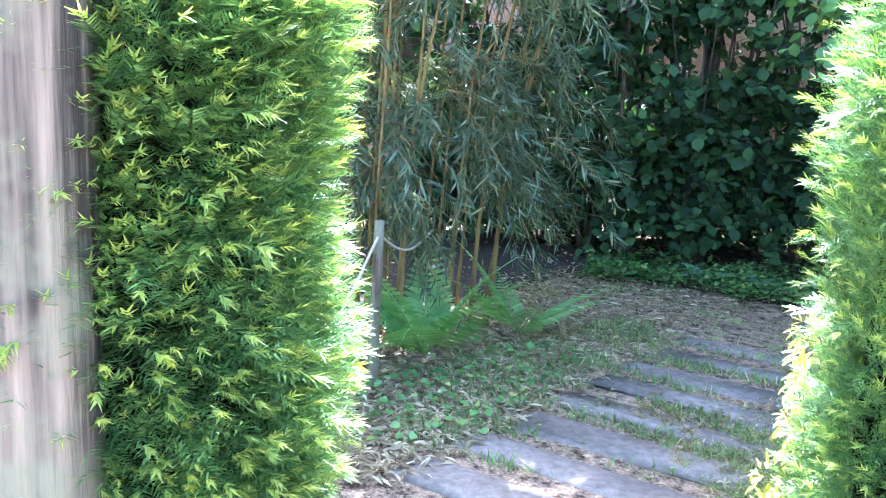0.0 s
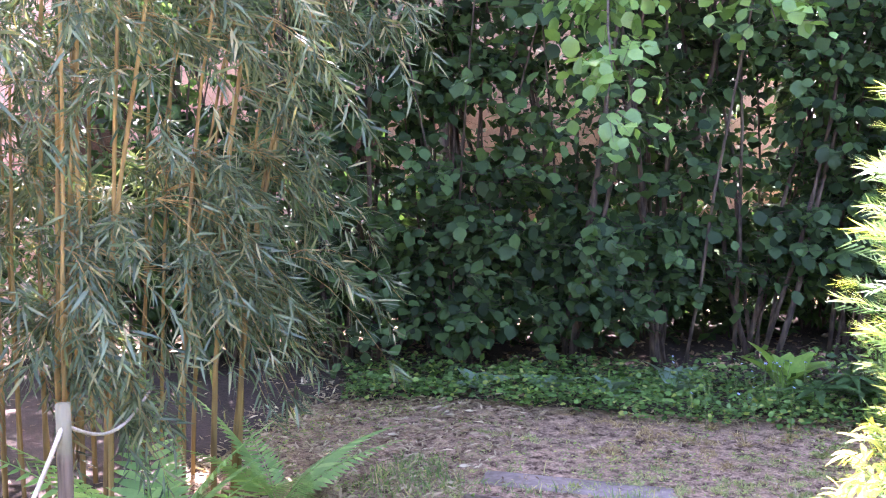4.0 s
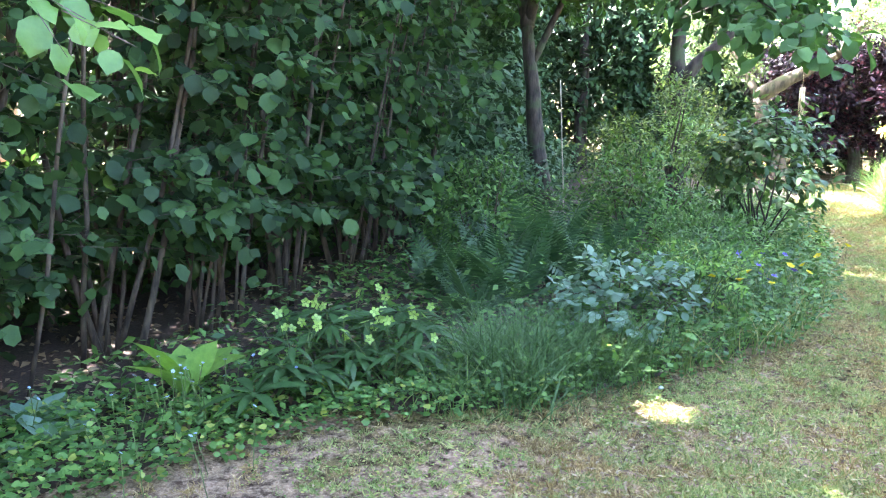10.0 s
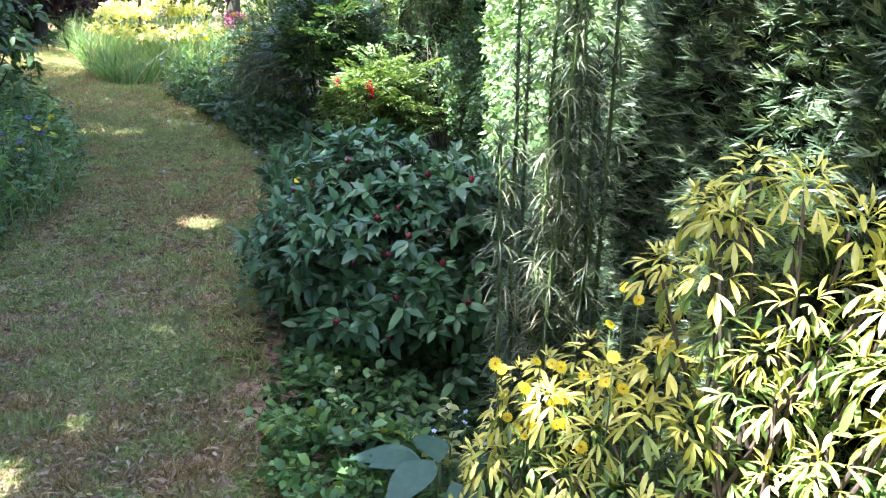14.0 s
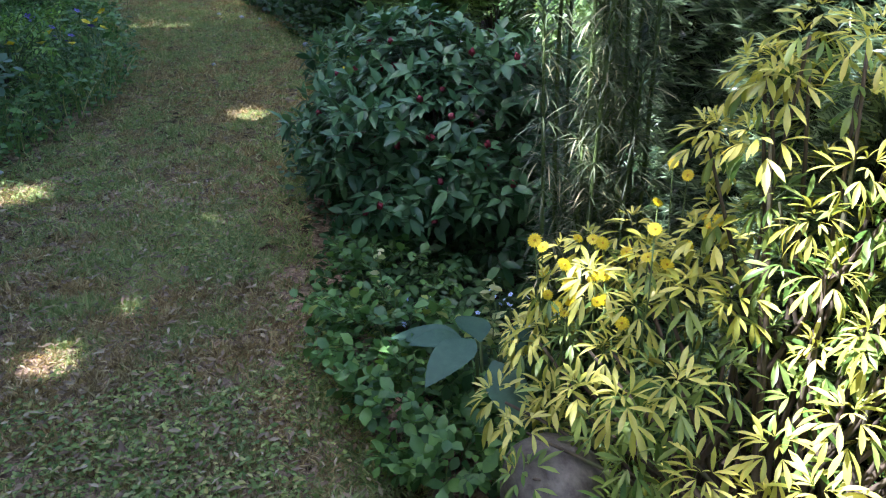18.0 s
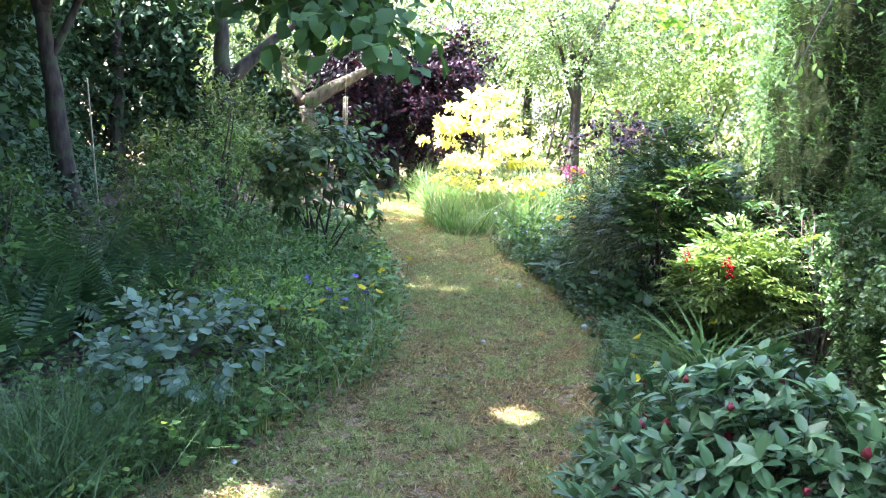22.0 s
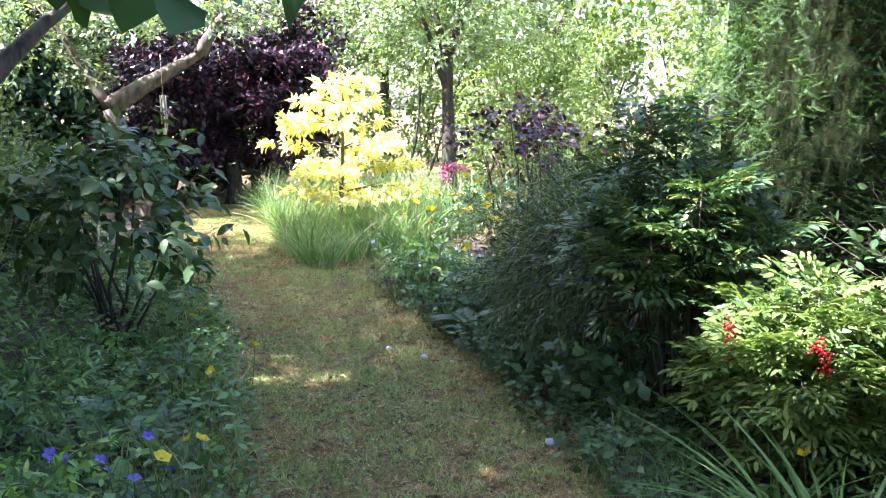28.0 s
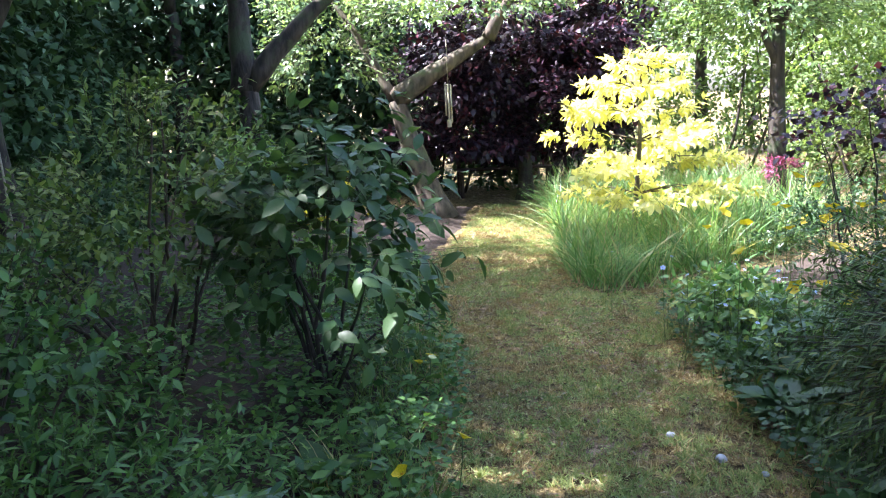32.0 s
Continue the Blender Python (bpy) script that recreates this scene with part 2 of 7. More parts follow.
BAMBOO_LITTER = leaf_mat("dry_bamboo_leaf_litter", (0.22, 0.15, 0.09), (0.52, 0.41, 0.27), 0.7, 0.15, (0.66, 0.55, 0.38))
VARIEGATED = leaf_mat("cream_edged_leaves", (0.2, 0.28, 0.06), (0.62, 0.58, 0.24), 0.45, 0.35)
BARK = bark_mat("dark_bark", (0.014, 0.011, 0.009), (0.075, 0.056, 0.044), 16, 0.3, (0.05, 0.065, 0.03))
BARK_PALE = bark_mat("grey_brown_bark", (0.045, 0.034, 0.025), (0.17, 0.13, 0.095), 14, 0.3, (0.09, 0.1, 0.05))
DARK_WOOD = bark_mat("dark_weathered_timber", (0.012, 0.008, 0.006), (0.22, 0.16, 0.11), 42, 0.03)
STEM = bark_mat("hazel_stem_bark", (0.032, 0.024, 0.017), (0.125, 0.095, 0.066), 30, 0.3)
CANE = bark_mat("bamboo_cane", (0.13, 0.085, 0.025), (0.36, 0.25, 0.08), 30, 0.08)
GREEN_STEM = bark_mat("green_stem", (0.06, 0.1, 0.03), (0.14, 0.2, 0.06), 40, 0.3)
OLD_WOOD = bark_mat("weathered_timber", (0.035, 0.026, 0.018), (0.27, 0.21, 0.145), 34, 0.05, (0.17, 0.165, 0.1))
HUMUS = plain_mat("dark_bed_soil", (0.018, 0.012, 0.009), (0.075, 0.05, 0.036), 0.95, 45, 0.012)
SLATE = plain_mat("grey_paving_stone", (0.15, 0.12, 0.1), (0.31, 0.255, 0.22), 0.75, 26, 0.006)
STONE = plain_mat("rough_stone", (0.05, 0.042, 0.036), (0.24, 0.21, 0.18), 0.9, 24, 0.02)
PALE_STONE = plain_mat("pale_stone", (0.38, 0.4, 0.45), (0.62, 0.64, 0.7), 0.6, 12, 0.006)
BRICK = plain_mat("pink_brick", (0.44, 0.24, 0.19), (0.62, 0.4, 0.33), 0.85, 30, 0.004)
ROOF = plain_mat("roof_tile", (0.16, 0.08, 0.06), (0.3, 0.16, 0.12), 0.85, 16, 0.01)
ROPE = plain_mat("pale_rope", (0.35, 0.3, 0.22), (0.6, 0.53, 0.4), 0.9, 120, 0.003)
YELLOW = leaf_mat("yellow_petals", (0.74, 0.57, 0.01), (0.88, 0.73, 0.025), 0.5, 0.3)
LIME_PETAL = leaf_mat("lime_green_petals", (0.3, 0.45, 0.08), (0.46, 0.6, 0.15), 0.5, 0.4)
ORANGE = plain_mat("orange_flower_centre", (0.6, 0.32, 0.01), (0.78, 0.46, 0.02), 0.8, 200, 0.002)
RED = leaf_mat("red_berries_and_buds", (0.45, 0.01, 0.015), (0.7, 0.03, 0.03), 0.3, 0.1)
MAROON = leaf_mat("maroon_buds", (0.14, 0.012, 0.03), (0.3, 0.03, 0.06), 0.7, 0.2)
BLUE = leaf_mat("blue_violet_petals", (0.09, 0.06, 0.45), (0.22, 0.16, 0.7), 0.5, 0.3)
PALE_BLUE = leaf_mat("pale_blue_petals", (0.35, 0.45, 0.75), (0.6, 0.68, 0.9), 0.5, 0.3)
WHITE = leaf_mat("white_petals", (0.7, 0.7, 0.66), (0.85, 0.85, 0.82), 0.5, 0.3)
PINK = leaf_mat("magenta_petals", (0.25, 0.03, 0.13), (0.45, 0.1, 0.26), 0.6, 0.3)
BARBED = plain_mat("dark_bench_timber", (0.03, 0.022, 0.018), (0.09, 0.065, 0.05), 0.8, 30, 0.003)
METAL = plain_mat("rusty_iron", (0.06, 0.035, 0.025), (0.16, 0.09, 0.06), 0.7, 60, 0.002, 0.6)


# ---- mesh tools ----
def mesh_of(name, V, F, mat, smooth=False):
    """A mesh from vertices (n, 3) and triangles (m, 3)."""
    V, F = np.asarray(V, np.float32).reshape(-1, 3), np.asarray(F, np.int32).reshape(-1, 3)
    me = bpy.data.meshes.new(name)
    me.vertices.add(len(V))
    me.vertices.foreach_set("co", V.ravel())
    me.loops.add(F.size)
    me.loops.foreach_set("vertex_index", F.ravel())
    me.polygons.add(len(F))
    me.polygons.foreach_set("loop_start", np.arange(0, F.size, 3, dtype=np.int32))
    if smooth:
        me.polygons.foreach_set("use_smooth", np.ones(len(F), bool))
    me.update(calc_edges=True)
    me.materials.append(mat)
    return me


def join(*pieces):
    Vs, Fs, n = [], [], 0
    for V, F in pieces:
        V, F = np.asarray(V, float).reshape(-1, 3), np.asarray(F, int).reshape(-1, 3)
        Vs.append(V)
        Fs.append(F + n)
        n += len(V)
    return (np.concatenate(Vs), np.concatenate(Fs)) if Vs else (np.zeros((0, 3)), np.zeros((0, 3), int))


def thing(name, at, label, category, group="", kind=""):
    ob = new(name)
    ob.empty_display_size = 0.1
    ob.location = at
    return tagged(ob, label, category, group, kind)


MASSES = ("foliage", "twig_growth", "shade_core", "new_growth", "needle_growth", "crown", "side_growth", "older_foliage", "berry_cluster")


def part(name, VF, mat, parent, label="", kind="", smooth=False):
    """One mesh under a thing; its vertices are given in the world."""
    kind = kind or ("stuff" if name in MASSES else "")
    o = Vector((0, 0, 0))
    p = parent
    while p:
        o += p.location
        p = p.parent
    V = np.asarray(VF[0], float).reshape(-1, 3) - np.array(o)
    ob = new(name, mesh_of(name, V, VF[1], mat, smooth))
    ob.parent = parent
    return tagged(ob, label, "", "", kind)


def single(name, VF, mat, label, category, kind="", group="", smooth=False):
    """A thing that is one mesh."""
    V = np.asarray(VF[0], float).reshape(-1, 3)
    c = np.array([V[:, 0].mean(), V[:, 1].mean(), V[:, 2].min()])
    ob = new(name, mesh_of(name, V - c, VF[1], mat, smooth))
    ob.location = c
    return tagged(ob, label, category, group, kind)


def unit(v):
    v = np.asarray(v, float)
    return v / np.maximum(np.linalg.norm(v, axis=-1, keepdims=True), 1e-9)


def leaf_t(width=0.5, fold=0.12, droop=0.15, seg=3, peak=0.45, blunt=0.85):
    """A leaf one long along y, its face up z: folded at the midrib and bent down."""
    ys = np.linspace(0, 1, seg + 1)
    w = np.where(ys < peak, np.sin(ys / peak * np.pi / 2), np.cos((ys - peak) / (1 - peak) * np.pi / 2) ** blunt) * width / 2
    V, F = [], []
    for i, y in enumerate(ys):
        z = -droop * y * y
        if i in (0, seg):
            V.append([(0, y, z)])
        else:
            V.append([(-w[i], y, z + fold * w[i] * 2), (0, y, z), (w[i], y, z + fold * w[i] * 2)])
    idx, n = [], 0
    for g in V:
        idx.append(list(range(n, n + len(g))))
        n += len(g)
    for a, b in zip(idx[:-1], idx[1:]):
        if len(a) == 1 and len(b) == 3:
            F += [(a[0], b[1], b[0]), (a[0], b[2], b[1])]
        elif len(a) == 3 and len(b) == 3:
            F += [(a[0], a[1], b[1]), (a[0], b[1], b[0]), (a[1], a[2], b[2]), (a[1], b[2], b[1])]
        else:
            F += [(a[0], a[1], b[0]), (a[1], a[2], b[0])]
    return np.array([v for g in V for v in g]), np.array(F)


def toothed_t(width=0.9, fold=0.08, droop=0.3, seg=6, cut=0.16, seed=0):
    """A broad round leaf with a pointed tip and an uneven toothed edge."""
    rng = np.random.default_rng(seed)
    V, F = leaf_t(width, fold, droop, seg, 0.5, 0.62)
    V = V.copy()
    for i in range(1, seg):
        for j in (1 + (i - 1) * 3, 3 + (i - 1) * 3):
            V[j, 0] *= 1 - (cut if i % 2 else 0.0) + rng.uniform(-0.05, 0.05)
            V[j, 1] += 0.045 * (i % 2 == 0) - 0.02
            V[j, 2] += rng.uniform(-0.05, 0.05)
    return V, F


def blade_t(width=0.03, bend=0.4, seg=4):
    """A blade of grass one high, bending towards y."""
    V, F = [], []
    for i in range(seg):
        u = i / seg
        w = width / 2 * (1 - u ** 2)
        V += [(-w, bend * u * u, u * (1 - 0.25 * bend * u)), (w, bend * u * u, u * (1 - 0.25 * bend * u))]
    V.append((0, bend, 1 - 0.25 * bend))
    for i in range(seg - 1):
        a = 2 * i
        F += [(a, a + 1, a + 3), (a, a + 3, a + 2)]
    F.append((2 * seg - 2, 2 * seg - 1, 2 * seg))
    return np.array(V), np.array(F)


def inst(tmpl, pos, along, normal, size):
    """Copies of a template joined into one mesh: its y runs along, its z towards normal."""
    V, F = tmpl
    pos = np.asarray(pos, float)
    y = unit(np.broadcast_to(np.asarray(along, float), pos.shape))
    n = len(pos)
    size = np.broadcast_to(np.asarray(size, float), (n,))
    x = np.cross(y, unit(np.broadcast_to(normal, (n, 3))))
    bad = np.linalg.norm(x, axis=1) < 1e-3
    x[bad] = np.cross(y[bad], (0.3, 0.8, 0.5))
    x = unit(x)
    z = np.cross(x, y)
    M = np.stack([x, y, z], axis=2) * size[:, None, None]
    W = np.einsum("nij,vj->nvi", M, V) + pos[:, None, :]
    G = F[None] + (np.arange(n) * len(V))[:, None, None]
    return W.reshape(-1, 3), G.reshape(-1, 3)


def stand(tmpl, rng, pos, size, lean=0.25, width=1.0):
    """Upright copies of a template (blades), turned at random."""
    n = len(pos)
    a = rng.uniform(0, 2 * np.pi, n)
    f = np.stack([np.cos(a), np.sin(a), np.zeros(n)], 1)
    up = unit(np.stack([rng.normal(0, lean, n), rng.normal(0, lean, n), np.ones(n)], 1))
    V, F = tmpl
    T = (np.stack([V[:, 0] * width, V[:, 2], V[:, 1]], 1), F)
    return inst(T, pos, up, f, size)


def tube(pts, radii, sides=6, caps=True):
    pts = np.asarray(pts, float)
    n = len(pts)
    radii = np.broadcast_to(np.asarray(radii, float), (n,))
    tan = unit(np.gradient(pts, axis=0))
    ref = np.where(np.abs(tan[:, 2:3]) > 0.9, np.array([[1.0, 0, 0]]), np.array([[0, 0, 1.0]]))
    a = unit(np.cross(tan, ref))
    b = np.cross(tan, a)
    ang = np.arange(sides) * 2 * np.pi / sides
    ring = a[:, None] * np.cos(ang)[None, :, None] + b[:, None] * np.sin(ang)[None, :, None]
    V = (pts[:, None] + ring * radii[:, None, None]).reshape(-1, 3)
    F = []
    for i in range(n - 1):
        for j in range(sides):
            k = (j + 1) % sides
            p, q, r, s = i * sides + j, i * sides + k, (i + 1) * sides + k, (i + 1) * sides + j
            F += [(p, q, r), (p, r, s)]
    if caps:
        for base in (0, (n - 1) * sides):
            F += [(base, base + j, base + j + 1) if base else (base, base + j + 1, base + j) for j in range(1, sides - 1)]
    return V, np.array(F)


def bent(rng, a, b, n=7, wob=0.06, sag=0.0):
    """A crooked line from a to b."""
    a, b = np.asarray(a, float), np.asarray(b, float)
    u = np.linspace(0, 1, n)[:, None]
    p = a + (b - a) * u
    w = np.cumsum(rng.normal(0, wob, (n, 3)), 0) * np.linalg.norm(b - a) / n
    w -= u * w[-1]
    p = p + w
    p[:, 2] += sag * np.sin(u[:, 0] * np.pi)
    return p


def box(x0, x1, y0, y1, z0, z1, bev=0.004, jit=0.0, rng=None):
    """A block with its upper edges taken off."""
    V = np.array([(x0, y0, z0), (x1, y0, z0), (x1, y1, z0), (x0, y1, z0),
                  (x0, y0, z1 - bev), (x1, y0, z1 - bev), (x1, y1, z1 - bev), (x0, y1, z1 - bev),
                  (x0 + bev, y0 + bev, z1), (x1 - bev, y0 + bev, z1), (x1 - bev, y1 - bev, z1), (x0 + bev, y1 - bev, z1)], float)
    if jit and rng is not None:
        V[:, :2] += rng.normal(0, jit, (12, 2))
    F = []
    for lo in (0, 4):
        for j in range(4):
            k = (j + 1) % 4
            F += [(lo + j, lo + k, lo + 4 + k), (lo + j, lo + 4 + k, lo + 4 + j)]
    F += [(8, 9, 10), (8, 10, 11), (0, 2, 1), (0, 3, 2)]
    return V, np.array(F)


def sprays(rng, pos, along, n, length, leaf, tmpl, spread=0.9, up=0.6, droop=0.3, vary=0.3, thick=0.0015, tipward=0.0):
    """Twigs from pos along a way, each with n leaves. Returns leaves and twigs."""
    pos, d = np.asarray(pos, float), unit(along)
    m = len(pos)
    L = length * rng.uniform(1 - vary, 1 + vary, m)
    u = (np.arange(n) + rng.uniform(0.1, 0.9, (m, n))) / n
    u = u ** (1 / (1 + tipward))
    ref = unit(rng.normal(0, 1, (m, 3)))
    s1 = unit(np.cross(d, ref))
    s2 = np.cross(d, s1)
    ph = np.arange(n)[None] * 2.4 + rng.uniform(0, 6.28, (m, 1)) + rng.normal(0, 0.3, (m, n))
    side = s1[:, None] * np.cos(ph)[..., None] + s2[:, None] * np.sin(ph)[..., None]
    P = pos[:, None] + d[:, None] * (L[:, None] * u)[..., None]
    P[..., 2] -= droop * (L[:, None] * u ** 2) * 0.4
    A = d[:, None] * (1.0 - 0.3 * spread) + side * spread + rng.normal(0, 0.15, (m, n, 3))
    A[..., 2] -= droop * 0.6
    N = np.array([0, 0, 1.0]) * up + d[:, None] * 0.4 + rng.normal(0, 0.35, (m, n, 3))
    S = leaf * rng.uniform(1 - vary, 1 + vary, (m, n))
    lv = inst(tmpl, P.reshape(-1, 3), A.reshape(-1, 3), N.reshape(-1, 3), S.ravel())
    stick = (np.array([(-1, 0, 0), (1, 0, 0), (0, 0, 1.6), (-0.4, 1, 0), (0.4, 1, 0), (0, 1, 0.6)]) * np.array([thick / max(length, 1e-3), 1, thick / max(length, 1e-3)]),
             np.array([(0, 1, 4), (0, 4, 3), (1, 2, 5), (1, 5, 4), (2, 0, 3), (2, 3, 5)]))
    tw = inst(stick, pos, d, (0, 0, 1), L)
    return lv, tw


def lumps(rng, centre, radii, k, m, size=0.42, low=-0.5):
    """Points of a lumpy crown and the ways out of it: k lumps with m points in all."""
    c, r = np.asarray(centre, float), np.asarray(radii, float)
    q = unit(rng.normal(0, 1, (k, 3)))
    q[:, 2] = np.where(q[:, 2] < low, -q[:, 2] * 0.6, q[:, 2])
    q = q * rng.uniform(0.45, 0.95, (k, 1))
    w = rng.integers(0, k, m)
    o = unit(rng.normal(0, 1, (m, 3))) * rng.uniform(0.3, 1, (m, 1)) ** 0.5 * size * rng.uniform(0.6, 1.2, k)[w][:, None]
    p = q[w] + o
    out = unit(o * 0.8 + q[w] * 0.9)
    return c + p * r, unit(out * r)


def blob(rng, centre, radii, rough=0.2, n=14):
    """A rough lump (stones)."""
    V, F = [], []
    for i in range(n + 1):
        for j in range(2 * n):
            th, ph = np.pi * i / n, np.pi * j / n
            V.append((math.sin(th) * math.cos(ph), math.sin(th) * math.sin(ph), math.cos(th)))
    V = np.array(V)
    o = Vector(rng.uniform(-50, 50, 3))
    k = np.array([1 + rough * noise.noise(Vector(v) * 1.4 + o) + rough * 0.4 * noise.noise(Vector(v) * 4 + o) for v in V])
    V = V * k[:, None] * np.asarray(radii, float) + np.asarray(centre, float)
    for i in range(n):
        for j in range(2 * n):
            a, b = i * 2 * n + j, i * 2 * n + (j + 1) % (2 * n)
            F += [(a, a + 2 * n, b + 2 * n), (a, b + 2 * n, b)]
    return V, np.array(F)


def along_line(line, u):
    """Points at the parts u of a line's length, and the ways across it to its left."""
    line = np.asarray(line, float)
    seg = np.linalg.norm(np.diff(line, axis=0), axis=1)
    s = np.concatenate([[0], np.cumsum(seg)]) / seg.sum()
    p = np.stack([np.interp(u, s, line[:, i]) for i in range(line.shape[1])], 1)
    q = np.stack([np.interp(np.minimum(u + 0.01, 1), s, line[:, i]) - np.interp(np.maximum(u - 0.01, 0), s, line[:, i]) for i in range(2)], 1)
    q = unit(q)
    return p, np.stack([-q[:, 1], q[:, 0]], 1)


def inside(poly, p):
    poly = np.asarray(poly, float)
    r = np.zeros(len(p), bool)
    j = len(poly) - 1
    for i in range(len(poly)):
        a, b = poly[i], poly[j]
        c = ((a[1] > p[:, 1]) != (b[1] > p[:, 1])) & (p[:, 0] < (b[0] - a[0]) * (p[:, 1] - a[1]) / (b[1] - a[1] + 1e-12) + a[0])
        r ^= c
        j = i
    return r


def in_poly(rng, poly, n):
    poly = np.asarray(poly, float)
    lo, hi = poly.min(0), poly.max(0)
    got = np.zeros((0, 2))
    while len(got) < n:
        p = rng.uniform(lo, hi, (n * 2, 2))
        got = np.concatenate([got, p[inside(poly, p)]])
    return got[:n]


def wave(p, scale, seed=0.0):
    """A slow random field over points, about -1 to 1."""
    return np.array([noise.noise(Vector((q[0] * scale + seed, q[1] * scale - seed, seed * 0.7))) for q in p])


OVAL, ROUND, LANCE = leaf_t(0.5), leaf_t(0.85, 0.1, 0.2, 4, 0.4), leaf_t(0.28, 0.15, 0.25)
OVAL2, ROUND2 = leaf_t(0.5, 0.12, 0.1, 2), leaf_t(0.85, 0.1, 0.15, 2)
UP = np.array([0, 0, 1.0])
DIAMOND = (np.array([(0, 0, 0), (-0.27, 0.45, 0.05), (0.27, 0.45, 0.05), (0, 1, -0.1)]), np.array([(0, 2, 1), (1, 2, 3)]))


# ---- the plan: edges of the lawn path, metres ----
BED_EDGE = [(0.9, 6.9), (1.3, 6.35), (2.04, 6.05), (2.6, 5.5), (3.1, 5.1), (3.8, 4.63), (4.1, 4.25), (4.3, 3.88), (4.6, 3.5), (5.05, 2.95),
            (6.0, 2.28), (6.9, 1.92), (8.4, 1.62), (9.3, 1.47), (10.2, 1.42), (11.4, 1.5), (13.2, 1.4), (15.5, 0.8), (18.0, 0.25)]
RIGHT_EDGE = [(0.9, 2.75), (1.6, 2.5), (2.6, 2.4), (3.0, 2.25), (3.7, 2.0), (4.79, 1.42), (5.45, 0.98), (6.29, 0.57), (7.33, 0.33), (8.5, 0.1), (9.2, 0.03),
              (10.1, -0.03), (11.0, -0.2), (11.76, -0.7), (12.5, -1.35), (13.2, -2.6)]
ISLAND = [(11.72, 0.05), (12.2, 0.23), (13.5, 0.06), (15.5, -0.3), (17.3, -0.66), (18.5, -1.6), (17.0, -3.6), (14.6, -3.4), (13.2, -2.2), (12.3, -0.95), (11.85, -0.35)]
LAWN = BED_EDGE + [(18.0, -0.6)] + [(17.3, -0.66), (15.5, -0.3), (13.5, 0.06), (12.2, 0.23), (11.72, 0.05), (11.85, -0.35), (12.3, -0.95), (12.9, -2.2), (12.5, -1.35)] + RIGHT_EDGE[-3::-1] + [(0.6, 2.9), (0.3, 3.4), (0.6, 4.6), (0.6, 6.3)]

# ---- ground ----
def build_ground():
    n = 150
    u = np.linspace(-1, 1, n)
    g = np.sign(u) * (np.abs(u) * 16 + np.abs(u) ** 9 * 600)
    X, Y = np.meshgrid(g + 7, g + 2)
    P = np.stack([X.ravel(), Y.ravel()], 1)
    near = np.exp(-((P[:, 0] - 7) ** 2 + (P[:, 1] - 2) ** 2) / 300)
    Z = near * (0.014 * wave(P, 0.9, 3.0) + 0.008 * wave(P, 3.5, 9.0)) - 0.012
    V = np.column_stack([P, Z])
    i = np.arange(n - 1)
    a = (i[:, None] * n + i[None]).ravel()
    F = np.concatenate([np.stack([a, a + 1, a + n + 1], 1), np.stack([a, a + n + 1, a + n], 1)])
    ob = new("ground", mesh_of("ground", V, F, EARTH, True))
    tagged(ob, "trodden brown earth with thin dry turf", "ground", "", "structure")


build_ground()


def bed_soil(name, outline, label):
    """Dark humus a little above the ground, sinking under it along the bed's outline."""
    poly = np.asarray(outline, float)
    lo, hi = poly.min(0) - 0.3, poly.max(0) + 0.3
    s = 0.1
    xs, ys = np.arange(lo[0], hi[0] + s, s), np.arange(lo[1], hi[1] + s, s)
    X, Y = np.meshgrid(xs, ys, indexing="ij")
    G = np.stack([X.ravel(), Y.ravel()], 1)
    near = np.full(len(G), 9.0)
    for p, q in zip(poly, np.roll(poly, -1, 0)):
        v = np.clip(((G - p) @ (q - p)) / ((q - p) @ (q - p)), 0, 1)
        near = np.minimum(near, np.hypot(*(G - p - v[:, None] * (q - p)).T))
    d = np.where(inside(poly, G), near, -near) - 0.14 + 0.09 * wave(G, 3.0, 19.0) + 0.05 * wave(G, 9.0, 20.0)
    Z = np.clip(d * 0.3 - 0.012, -0.06, 0.02) + 0.01 * wave(G, 2.0, 15.0) + 0.006 * wave(G, 7.0, 16.0)
    nx, ny = len(xs), len(ys)
    i, j = np.meshgrid(np.arange(nx - 1), np.arange(ny - 1), indexing="ij")
    a = (i * ny + j).ravel()
    a = a[d[a] > -0.25]
    F = np.concatenate([np.stack([a, a + ny, a + ny + 1], 1), np.stack([a, a + ny + 1, a + 1], 1)])
    keep = np.unique(F)
    at = np.zeros(len(G), int)
    at[keep] = np.arange(len(keep))
    ob = new(name, mesh_of(name, np.column_stack([G, Z])[keep], at[F], HUMUS, True))
    tagged(ob, label, "soil", "", "structure")


bed_soil("bed_soil", BED_EDGE[1:] + [(20.0, 7.5), (-2.6, 8.6), (-2.4, 4.2), (-0.5, 4.3), (0.3, 5.3)], "dark humus of the shady planting bed")
bed_soil("border_soil", RIGHT_EDGE[1:] + [(11.0, -4.2), (2.0, 0.0), (1.0, 1.2)], "dark humus of the border along the hedge")


